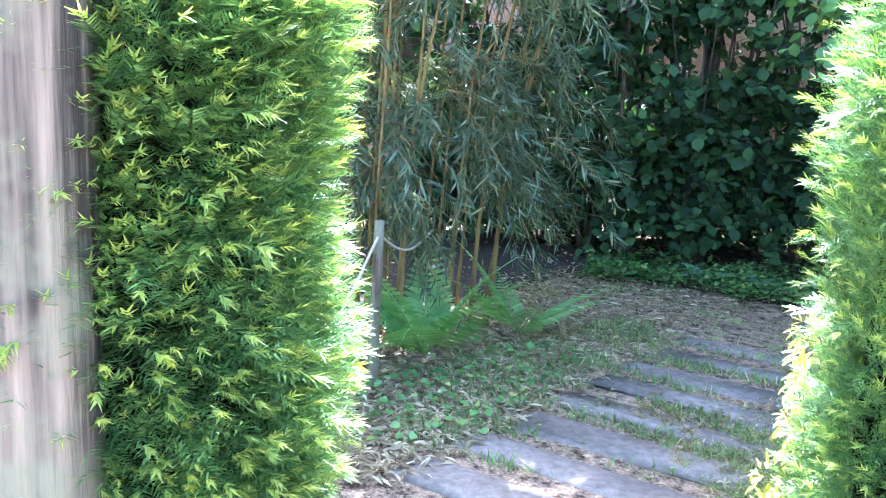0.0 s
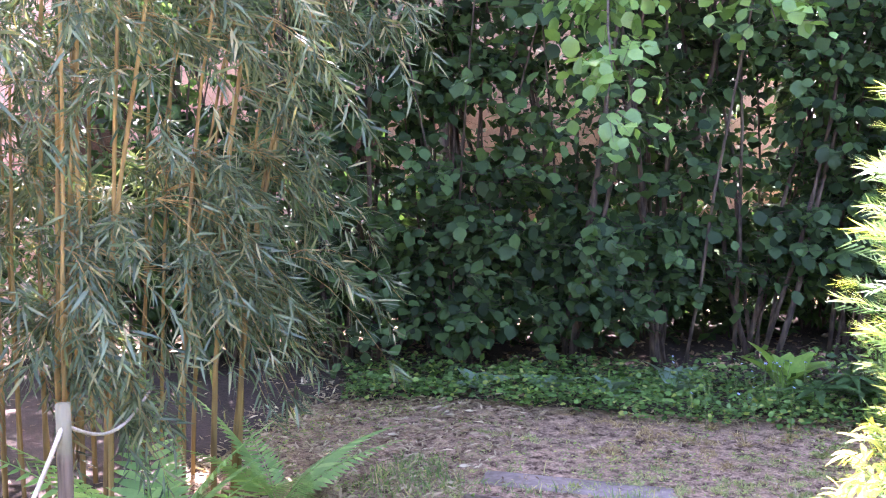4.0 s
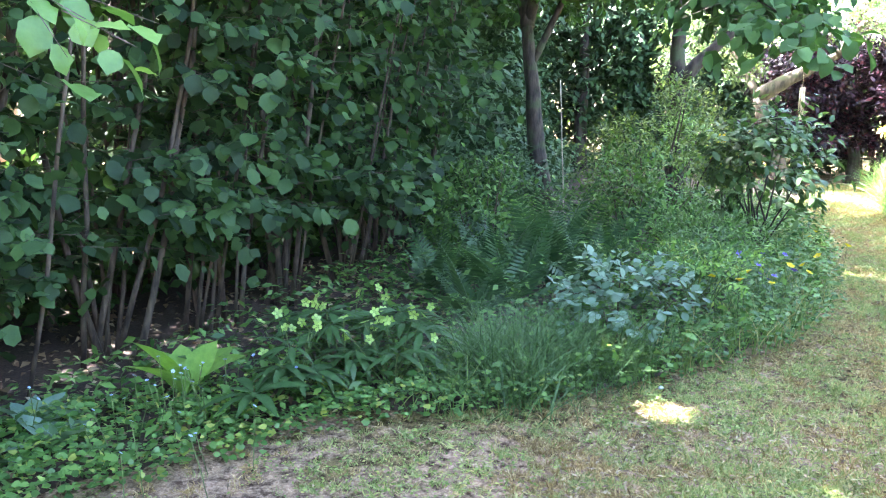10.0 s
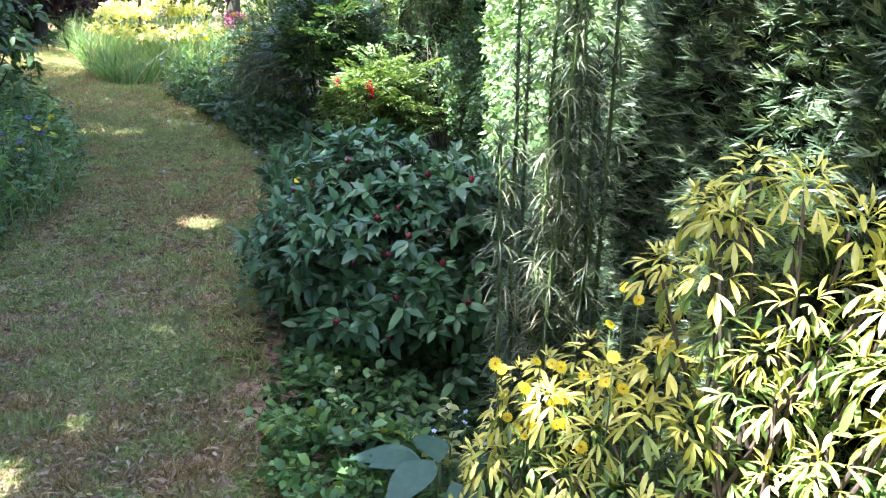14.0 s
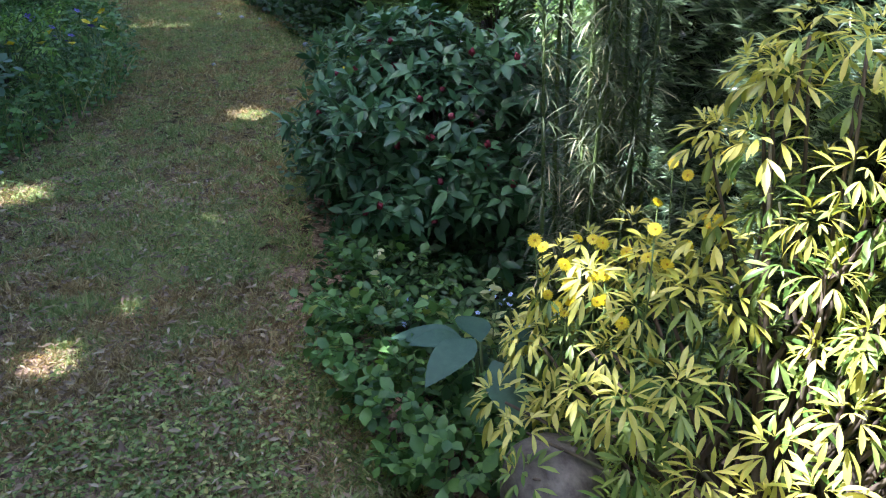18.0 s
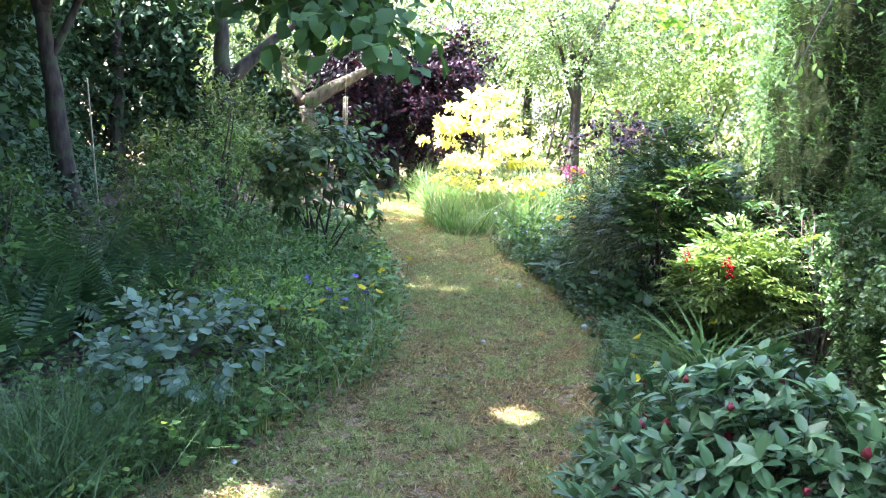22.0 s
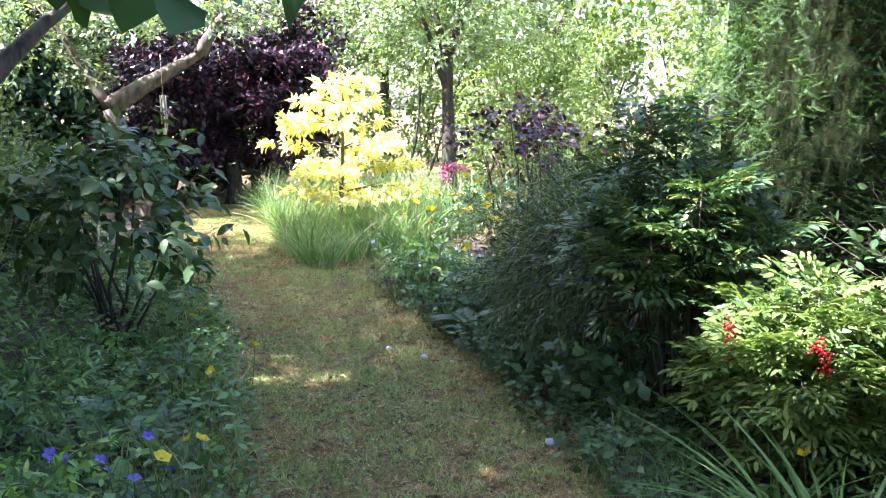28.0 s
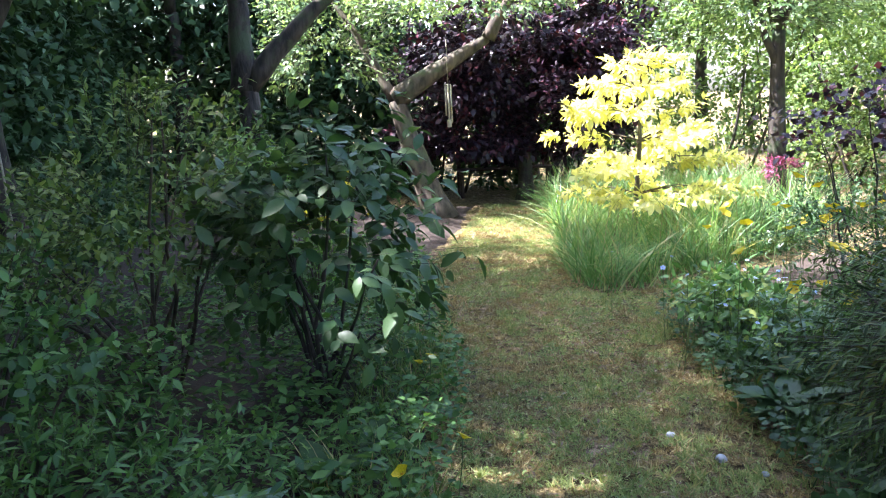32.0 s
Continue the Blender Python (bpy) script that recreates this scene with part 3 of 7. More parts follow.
def turf(rng):
    # green and dry tufts, each in patches of its own; thin on the worn ground by the gate
    for name, mat, count, s1, s2, label in (("lawn_grass", TURF, 22000, 2.0, 4.0, "short patchy green grass of the mown path"), ("dry_grass", STRAW, 17000, 12.0, 17.0, "dry straw-coloured grass between the green tufts")):
        c = in_poly(rng, LAWN, count)
        c = np.concatenate([c, in_poly(rng, [(1.0, 2.8), (1.6, 2.6), (3.2, 2.4), (4.0, 2.2), (4.0, 3.6), (1.2, 3.7)], 4000)])
        c = c[c[:, 0] > 0.9]
        k = (1 if mat is TURF else -1) * (wave(c, 1.3, 2.0) + 1.2 * wave(c, 5.0, 4.0)) + 1.3 * wave(c, 12.0, s1 + s2) + 0.16 * np.minimum(c[:, 0] - 3.6, 2.2) - 0.3 * np.clip(c[:, 1] - 3.6, 0, 3) + (0.7 if mat is TURF else 0.3) * np.clip(3.7 - c[:, 1], 0, 1) * (c[:, 0] < 4.6)
        ok = rng.uniform(-0.2, 0.15, len(c)) < k + (0.08 if mat is TURF else -0.05)
        c, k = c[ok], k[ok]
        n = 12
        p = (c[:, None] + rng.normal(0, 0.013, (len(c), n, 2))).reshape(-1, 2)
        h = ((0.015 + 0.022 * np.clip(k, 0, 1))[:, None] * rng.uniform(0.5, 1.4, (len(c), n))).ravel()
        q = np.column_stack([p, np.full(len(p), -0.006)])
        single(name, stand(blade_t(0.16, 0.7, 2), rng, q, h, 0.8 if mat is TURF else 1.0), mat, label, "grass", "stuff")
    # low clover and moss leaves between the blades
    p = np.concatenate([in_poly(rng, LAWN, 60000), in_poly(rng, [(1.0, 2.8), (1.6, 2.6), (3.2, 2.4), (4.6, 2.0), (4.6, 3.3), (2.6, 3.7), (1.2, 3.5)], 26000)])
    k = wave(p, 1.1, 7.0) + 0.8 * wave(p, 5.0, 8.0) + 0.5 * wave(p, 13.0, 9.0)
    p = p[(1.5 * k + 0.12 * np.clip(4.5 - p[:, 0], 0, 1) * (p[:, 1] < 3.8) > rng.uniform(0.0, 0.75, len(p)))]
    m = len(p)
    q = np.column_stack([p, rng.uniform(0.004, 0.025, m)])
    a = np.column_stack([rng.normal(0, 1, (m, 2)), rng.uniform(0, 0.3, m)])
    single("lawn_clover", inst(OVAL2, q, a, UP + rng.normal(0, 0.5, (m, 3)), rng.uniform(0.01, 0.027, m)), CLOVER, "tiny clover and moss leaves in the lawn", "ground cover", "stuff")


turf(np.random.default_rng(1))

# ---- gate: posts, yew hedges, paving, rope fence ----
def gate_post(at, lean, label, mat):
    rng = np.random.default_rng(int(at[0] * 100) + 500)
    ob = thing("gate_post", (at[0], at[1], 0), label, "gate post", "gate posts")
    zs = np.linspace(-0.05, 2.05, 22)
    sides = 28
    V, F = [], []
    ang = np.arange(sides) * 2 * np.pi / sides
    for i, z in enumerate(zs):
        for j, a in enumerate(ang):
            c, s = math.cos(a), math.sin(a)
            r = 0.075 / max(abs(c), abs(s)) ** 0.75
            r *= 1 + 0.13 * noise.noise(Vector((c * 2.5, s * 2.5, z * 1.2 + at[0] * 9))) + 0.07 * noise.noise(Vector((c * 7, s * 7, z * 1.5)))
            V.append((at[0] + lean[0] * z + r * c, at[1] + lean[1] * z + r * s, z))
    for i in range(len(zs) - 1):
        for j in range(sides):
            k = (j + 1) % sides
            p, q = i * sides + j, i * sides + k
            F += [(p, q, q + sides), (p, q + sides, p + sides)]
    top = (len(zs) - 1) * sides
    F += [(top, top + j, top + j + 1) for j in range(1, sides - 1)]
    part("post", (np.array(V), np.array(F)), mat, ob, smooth=True)
    return ob


def gate():
    gate_post((-0.765, 1.22), (0.005, 0.02), "weathered grey timber gate post with vertical cracks", OLD_WOOD)
    p = gate_post((0.625, 1.22), (0.045, 0.02), "dark weathered timber gate post with an iron ring", DARK_WOOD)
    ang = np.linspace(0, 2 * np.pi, 18)
    ring = np.stack([0.6 + 0.016 * np.cos(ang), 1.135 + 0.0 * ang, 1.1 + 0.02 * np.sin(ang)], 1)
    part("ring", tube(ring, 0.003, 6, False), METAL, p, "small rusty iron ring")


gate()


NEEDLE_W = (np.array([(-0.07, 0.1, 0), (0.07, 0.14, 0.01), (0, 1, -0.1)]), np.array([(0, 1, 2)]))


def yew_sprig(rng, needles, length):
    """A shoot along y, one long, with a row of forward needles on each side."""
    u = np.linspace(0.04, 1, needles)
    P = np.stack([np.zeros(needles), u, -0.08 * u * u], 1)
    out = []
    for s in (-1, 1):
        A = np.stack([np.full(needles, s * 0.75), np.full(needles, 0.9), np.full(needles, 0.2)], 1) + rng.normal(0, 0.16, (needles, 3))
        out.append(inst(NEEDLE_W, P, A, UP, length * (1.05 - 0.3 * u)))
    return join(*out)


def yew_tuft(rng, needles):
    """The young end of a shoot: needles fanned forwards."""
    a = np.arange(needles) * 2.4
    A = np.stack([np.cos(a) * 0.45, np.full(needles, 1.0), np.sin(a) * 0.35], 1) + rng.normal(0, 0.1, (needles, 3))
    P = np.stack([np.zeros(needles), np.linspace(-0.35, 0.25, needles), np.zeros(needles)], 1)
    V, F = NEEDLE_W
    return inst((V * np.array([1.15, 1, 1]), F), P, A, UP, 0.75)


YEW_SPRIG, YEW_TUFT = yew_sprig(np.random.default_rng(5), 13, 0.3), yew_tuft(np.random.default_rng(8), 9)


def leafy_sprig(rng, n, size):
    u = (np.arange(n) + 0.5) / n
    a = np.arange(n) * 2.4
    P = np.stack([np.zeros(n), u, np.zeros(n)], 1)
    A = np.stack([np.cos(a), np.full(n, 0.6), np.sin(a) * 0.6], 1) + rng.normal(0, 0.2, (n, 3))
    return inst(DIAMOND, P, A, UP + rng.normal(0, 0.4, (n, 3)), size)


PRIVET_SPRIG = leafy_sprig(np.random.default_rng(6), 8, 0.42)


def hedge(name, line, half, height, count, size, mats, label, seed=1, top_round=0.25, waves=0.06, share=0.5, end_share=0.5, core=True, taper=0.0, ends=0.0, sprig=None, wild=0.24, tips=0.55):
    """A clipped hedge along a line: a near-black core painted as its inner shade, and sprigs over its faces."""
    rng = np.random.default_rng(seed)
    sprig = sprig or YEW_SPRIG
    line = np.asarray(line, float)
    ob = thing(name, (line[:, 0].mean(), line[:, 1].mean(), 0), label, "hedge")
    total = np.linalg.norm(np.diff(line, axis=0), axis=1).sum()

    def shape(u, w):
        # w runs from one foot over the top to the other foot, 0 to 1
        per = 2 * height + 2 * half
        s = w * per
        y = np.where(s < height, -half, np.where(s > height + 2 * half, half, s - height - half))
        z = np.where(s < height, s, np.where(s > height + 2 * half, per - s, height))
        near_top = np.clip((z - (height - top_round)) / top_round, 0, 1)
        y = y * (1 - 0.35 * near_top ** 2 - taper * z / height)
        e = np.minimum(u, 1 - u) * total
        if ends:
            y = y * np.sqrt(np.maximum(1 - np.clip(1 - e / ends, 0, 1) ** 2, 0.0004))
        return y, z
    # closed shell coloured as the shade between the sprigs
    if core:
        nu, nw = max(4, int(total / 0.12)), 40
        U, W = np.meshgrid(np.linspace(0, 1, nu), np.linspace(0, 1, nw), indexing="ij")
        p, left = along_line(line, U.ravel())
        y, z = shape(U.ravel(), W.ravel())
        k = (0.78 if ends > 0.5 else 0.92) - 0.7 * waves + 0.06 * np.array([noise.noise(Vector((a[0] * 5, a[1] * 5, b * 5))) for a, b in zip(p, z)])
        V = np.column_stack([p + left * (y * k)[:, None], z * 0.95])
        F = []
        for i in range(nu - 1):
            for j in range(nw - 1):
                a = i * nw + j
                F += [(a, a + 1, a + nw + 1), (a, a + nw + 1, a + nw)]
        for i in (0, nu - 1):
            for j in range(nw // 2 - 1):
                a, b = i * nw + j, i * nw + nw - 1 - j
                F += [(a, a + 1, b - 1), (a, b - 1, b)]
        part("shade_core", (V, np.array(F)), SHADE_CORE, ob)
    m = count
    u = rng.uniform(0, 1, m)
    w = np.where(rng.uniform(0, 1, m) < share, rng.uniform(0, 0.55, m), rng.uniform(0.45, 1, m))
    ne = int(m * min(0.3, half / (total + half)))
    far = rng.uniform(0, 1, ne) > end_share
    if ends:
        e = ends * (1 - np.sin(rng.uniform(0, np.pi / 2, ne))) / total
        u[:ne] = np.where(far, 1 - e, e)
    else:
        u[:ne] = far.astype(float)
    y, z = shape(u, w)
    v = rng.uniform(-1, 1, ne)
    if not ends:
        v = np.where(rng.uniform(0, 1, ne) < 0.3, np.sign(v), v)
        y[:ne] *= np.sign(v) * np.abs(v) ** 0.6
    p, left = along_line(line, u)
    tang = np.stack([left[:, 1], -left[:, 0]], 1)
    out = np.column_stack([left * np.sign(y)[:, None], np.full(m, 0.25)])
    flat = (z > height - 0.05)
    out[flat] = out[flat] * 0.3 + UP
    if ends:
        q = np.clip(1 - np.minimum(u, 1 - u) * total / ends, 0, 1)
        out[:, :2] = out[:, :2] * np.sqrt(1 - q * q)[:, None] + tang * (np.where(u > 0.5, 1, -1) * q)[:, None]
    else:
        out[:ne] = np.column_stack([tang[:ne] * np.where(u[:ne] > 0.5, 1, -1)[:, None] + left[:ne] * (np.sign(v) * np.abs(v) ** 2.5)[:, None], np.full(ne, 0.25)])
    bulge = waves * 0.3 + waves * np.array([noise.noise(Vector((a[0] * 2.2, a[1] * 2.2, b * 2.2 + seed))) for a, b in zip(p, z)])
    P = np.column_stack([p + left * (y * (1.0 + rng.uniform(-0.05, 0.05, m)))[:, None], z * 0.98]) + unit(out) * bulge[:, None]
    if sprig is YEW_SPRIG:
        # shoots lie in layers, all growing outwards and a little upwards
        drift = np.array([0.45, -0.25, 0.1]) * (0.6 + 0.8 * np.array([noise.noise(Vector((a[0] * 1.5, a[1] * 1.5, b * 4 + seed))) for a, b in zip(p, z)]))[:, None]
        A = unit(out) * 0.75 + drift + rng.normal(0, wild, (m, 3))
        N = UP + rng.normal(0, 0.35, (m, 3))
        S = size * rng.uniform(0.7, 1.3, m)
        part("foliage", inst(sprig, P, A, N, S), mats[0], ob)
        tip = rng.uniform(0, 1, m) < tips
        part("new_growth", inst(YEW_TUFT, (P + unit(A) * S[:, None])[tip], A[tip], N[tip], S[tip] * 0.32), mats[1], ob, "bright yellow-green young shoots")
        return ob
    A = unit(out) * 0.55 + rng.normal(0, 0.55, (m, 3)) + UP * 0.12
    N = UP * 0.5 + unit(out) * 0.8 + rng.normal(0, 0.4, (m, 3))
    S = size * rng.uniform(0.6, 1.35, m)
    pick = rng.uniform(0, 1, m) < 0.62
    part("foliage", inst(sprig, P[pick], A[pick], N[pick], S[pick]), mats[0], ob)
    tip = ~pick
    P[tip] += unit(out[tip]) * 0.3 * size
    A[tip] = unit(out[tip]) * 0.9 + A[tip] * 0.6
    S[tip] *= 0.85
    part("new_growth", inst(sprig, P[~pick], A[~pick], N[~pick], S[~pick]), mats[1], ob, "bright yellow-green new shoots")
    return ob


YEW_NEW = leaf_mat("yew_new_shoots", (0.33, 0.42, 0.07), (0.6, 0.63, 0.15), 0.45, 0.45)
hedge("yew_hedge", [(-0.5, 1.72), (-0.85, 1.68), (-1.5, 1.66)], 0.36, 1.66, 15000, 0.1, (YEW, YEW_NEW), "clipped bright green yew hedge beside the gate", seed=11, share=0.12, end_share=0.95, ends=0.16, tips=0.36)
hedge("yew_hedge", [(0.65, 1.62), (0.86, 1.57), (1.04, 1.5)], 0.285, 1.78, 14000, 0.085, (YEW, YEW_NEW), "clipped yew hedge with yellow-green tips at the gate", seed=12, share=0.62, end_share=0.9, ends=0.16, tips=0.5)


def paving():
    rng = np.random.default_rng(3)
    ob = thing("paving", (0.9, 3.8, 0), "grey stone slabs laid as a path with grass joints", "paving", "", "structure")
    # Each slab lies across the path; left ends and the way they run.
    d = unit(np.array([0.77, -0.64]))
    nrm = unit(np.array([0.64, 0.77]))
    start = np.array([-0.1, 3.09])
    for i in range(8):
        a = start + np.array([0.235, 0.248]) * i + d * rng.uniform(-0.07, 0.07)
        L, W = 1.08 - 0.03 * i + rng.uniform(-0.05, 0.05), 0.2 + rng.uniform(-0.02, 0.015)
        V, F = box(0, L, -W / 2, W / 2, -0.06, 0.002 + rng.uniform(-0.004, 0.003), 0.008, 0.018, rng)
        Vw = np.column_stack([a[0] + V[:, 0] * d[0] + V[:, 1] * nrm[0], a[1] + V[:, 0] * d[1] + V[:, 1] * nrm[1], V[:, 2]])
        part("slab", (Vw, F), SLATE, ob)


paving()


def rope_fence():
    rng = np.random.default_rng(4)
    ob = thing("rope_fence", (-0.27, 3.45, 0), "thin wooden stake with a pale rope beside the bamboo", "fence")
    part("stake", tube(bent(rng, (-0.28, 3.86, -0.03), (-0.27, 3.86, 0.8), 8, 0.015), np.linspace(0.024, 0.021, 8), 8), OLD_WOOD, ob, smooth=True)
    u = np.linspace(0, 1, 14)[:, None]
    a, b = np.array([-0.27, 3.85, 0.74]), np.array([-0.62, 3.5, 0.15])
    part("rope", tube(a + (b - a) * u - UP * 0.06 * np.sin(u * np.pi), 0.007, 6), ROPE, ob)
    b = np.array([0.02, 4.5, 0.66])
    part("rope", tube(a + (b - a) * u - UP * 0.09 * np.sin(u * np.pi), 0.006, 6), ROPE, ob)
    part("stake", tube(bent(rng, (-1.1, 3.05, -0.03), (-1.1, 3.05, 0.7), 6, 0.015), 0.022, 8), OLD_WOOD, ob, smooth=True)


rope_fence()


# ---- bamboo ----
def bamboo():
    rng = np.random.default_rng(7)
    ob = thing("bamboo", (-0.5, 5.1, 0), "tall clump of bamboo with golden canes and drooping leaves", "bamboo")
    slim = leaf_t(0.1, 0.15, 0.12, 3, 0.3)

    def bunches(starts, ways, lengths):
        """Fans of thin drooping twigs whose leaves hang from their outer half."""
        tw, P, A = [], [], []
        for p, w, l in zip(starts, ways, lengths):
            for k in range(5):
                d = unit(w + rng.normal(0, 0.4, 3))
                L = l * rng.uniform(0.6, 1.15)
                u = np.linspace(0, 1, 6)[:, None]
                tw.append(tube(p + d * L * u - UP * (0.8 * L * u ** 2), np.linspace(0.0022, 0.0008, 6), 3, False))
                for v in rng.uniform(0.3, 1.0, 7):
                    P.append(p + d * L * v - UP * 0.8 * L * v * v)
                    A.append(d * 0.9 - UP * (0.25 + 0.95 * v) + rng.normal(0, 0.36, 3))
        lv, t2 = sprays(rng, np.array(P), np.array(A), 5, 0.085, 0.092, slim, 0.62, 0.6, 0.15, 0.35, 0.0006)
        return join(*tw), lv

    starts, ways = [], []
    for i in range(58):
        a = rng.uniform(0, 2 * np.pi)
        r = math.sqrt(rng.uniform(0, 1))
        base = np.array([-0.55 + 1.05 * r * math.cos(a), 5.1 + 0.7 * r * math.sin(a), -0.02])
        out = np.array([math.cos(a), math.sin(a) - 0.25, 0]) * r
        h = rng.uniform(2.6, 4.2)
        u = np.linspace(0, 1, 12)[:, None]
        pts = base + UP * h * u + out * (0.25 * u + 0.75 * u ** 3) * 0.8
        pts = pts + np.cumsum(rng.normal(0, 0.006, pts.shape), 0)
        rad = np.linspace(0.0115, 0.004, 12) * rng.uniform(0.75, 1.25)
        rad[1::2] *= 1.16
        part("cane", tube(pts, rad, 6), CANE, ob)
        for k in range(4):
            v = rng.uniform(0.17, 1.0) ** 0.8
            p = np.array([np.interp(v, u[:, 0], pts[:, j]) for j in range(3)])
            b = rng.uniform(0, 6.28)
            if p[2] > 0.55:
                starts.append(p)
                ways.append(unit(np.array([math.cos(b), math.sin(b) - 0.25, rng.uniform(0.0, 0.5)]) * 0.6 + out * 0.8))
    tw, lv = bunches(starts, ways, rng.uniform(0.22, 0.5, len(starts)))
    part("side_growth", tw, CANE, ob, "thin yellowish side branches")
    part("foliage", lv, BAMBOO, ob)
    # the long arms that hang over the path
    starts = np.column_stack([rng.uniform(0.0, 0.55, 36), rng.uniform(4.3, 5.2, 36), rng.uniform(0.95, 3.1, 36)])
    ways = unit(np.column_stack([rng.uniform(0.3, 0.9, 36), rng.uniform(-0.5, 0.1, 36), rng.uniform(-0.1, 0.5, 36)]))
    tw, lv = bunches(starts, ways, rng.uniform(0.35, 0.62, 36))
    part("side_growth", tw, CANE, ob)
    part("foliage", lv, BAMBOO, ob, "drooping sunlit bamboo leaves")


bamboo()


# ---- ferns ----
def frond_mesh(rng, pinnae=20, width=0.3, droop=0.5):
    u = np.linspace(0.12, 1, pinnae)
    w = width * np.minimum(1, (1.03 - u) * 1.35) * np.minimum(1, 0.4 + u * 2.5)
    pieces = [tube(np.stack([np.zeros(12), np.linspace(0, 1, 12), -droop * np.linspace(0, 1, 12) ** 2], 1), np.linspace(0.008, 0.002, 12), 4)]
    for s in (-1, 1):
        P = np.stack([np.zeros(pinnae), u, -droop * u * u], 1)
        A = np.stack([np.full(pinnae, s), np.full(pinnae, 0.4), -0.1 - 0.25 * u], 1)
        pieces.append(inst(leaf_t(0.21, 0.03, 0.1, 4, 0.25), P, A, np.array([0, 0.15, 1.0]), w))
    return join(*pieces)


FRONDS = [mesh_of("frond", *frond_mesh(np.random.default_rng(20 + i), 21, 0.22 + 0.02 * i, 0.18 + 0.14 * i), FERN_LEAF) for i in range(3)]


FERN_DARK = leaf_mat("dark_fern_fronds", (0.04, 0.1, 0.03), (0.1, 0.19, 0.06), 0.6, 0.35)
DARK_FRONDS = [mesh_of("frond", *frond_mesh(np.random.default_rng(24 + i), 23, 0.22 + 0.02 * i, 0.14 + 0.12 * i), FERN_DARK) for i in range(3)]


def fern(at, n, size, label, seed, rise=66, fronds=FRONDS):
    rng = np.random.default_rng(seed)
    ob = thing("fern", (at[0], at[1], 0), label, "fern", "ferns")
    for i in range(n):
        f = new("frond", fronds[i % 3])
        f.parent = ob
        k = size * rng.uniform(0.75, 1.15)
        f.matrix_local = pose(0, 0, 0.02, 0, 0, 360 * i / n + rng.uniform(-15, 15)) @ pose(0, 0.02, 0, rise + rng.uniform(-26, 16), rng.uniform(-25, 25), rng.uniform(-20, 20)) @ Matrix.Diagonal((k, k, k, 1))


fern((-0.01, 4.4), 11, 0.72, "bright green fern at the foot of the bamboo", 31)
fern((0.56, 4.8), 6, 0.58, "green fern under the bamboo leaves", 32)
fern((-0.5, 4.0), 7, 0.5, "green fern beside the wooden stake", 33)
for x, y, k in ((5.95, 4.3, 0.72), (6.35, 4.1, 0.8), (6.8, 4.3, 0.85), (7.2, 3.95, 0.9), (6.5, 4.7, 0.8), (7.05, 3.6, 0.7), (7.6, 3.6, 0.85), (7.75, 4.0, 0.95)):
    fern((x, y), 8, k, "tall dark green fern among the bed plants", int(x * 70), 68, DARK_FRONDS)


# ---- hazel thicket at the back ----
HAZEL_LINE = [(0.3, 7.9), (1.3, 7.5), (2.4, 6.75), (3.3, 6.35), (4.4, 6.1), (5.6, 5.75), (6.9, 5.5), (8.2, 5.5)]
HAZEL_LEAF = toothed_t(0.92, 0.08, 0.3, 6, 0.14, 1)


# places on the lawn that the sun reaches through holes in the leaves: x, y, radius, share of leaves left
SUN_HOLES = ((4.56, 3.02, 0.18, 0), (2.97, 3.19, 0.13, 0), (5.3, 1.62, 0.17, 0), (3.76, 2.37, 0.08, 0), (3.2, 2.9, 0.08, 0))


def pierce(rng, lv, tmpl, gaps):
    """Leaves without those that would shade the given places."""
    k = len(tmpl[0])
    each = lv[0].reshape(-1, k, 3)
    mid = each.mean(1)
    foot = mid - np.array(sun_dir) * (mid[:, 2:3] / sun_dir.z)
    keep = np.ones(len(each), bool)
    for x, y, g, share in gaps:
        keep &= (np.hypot(foot[:, 0] - x, foot[:, 1] - y) > g) | (rng.uniform(0, 1, len(each)) < share)
    each = each[keep]
    return each.reshape(-1, 3), (tmpl[1][None] + (np.arange(len(each)) * k)[:, None, None]).reshape(-1, tmpl[1].shape[1])


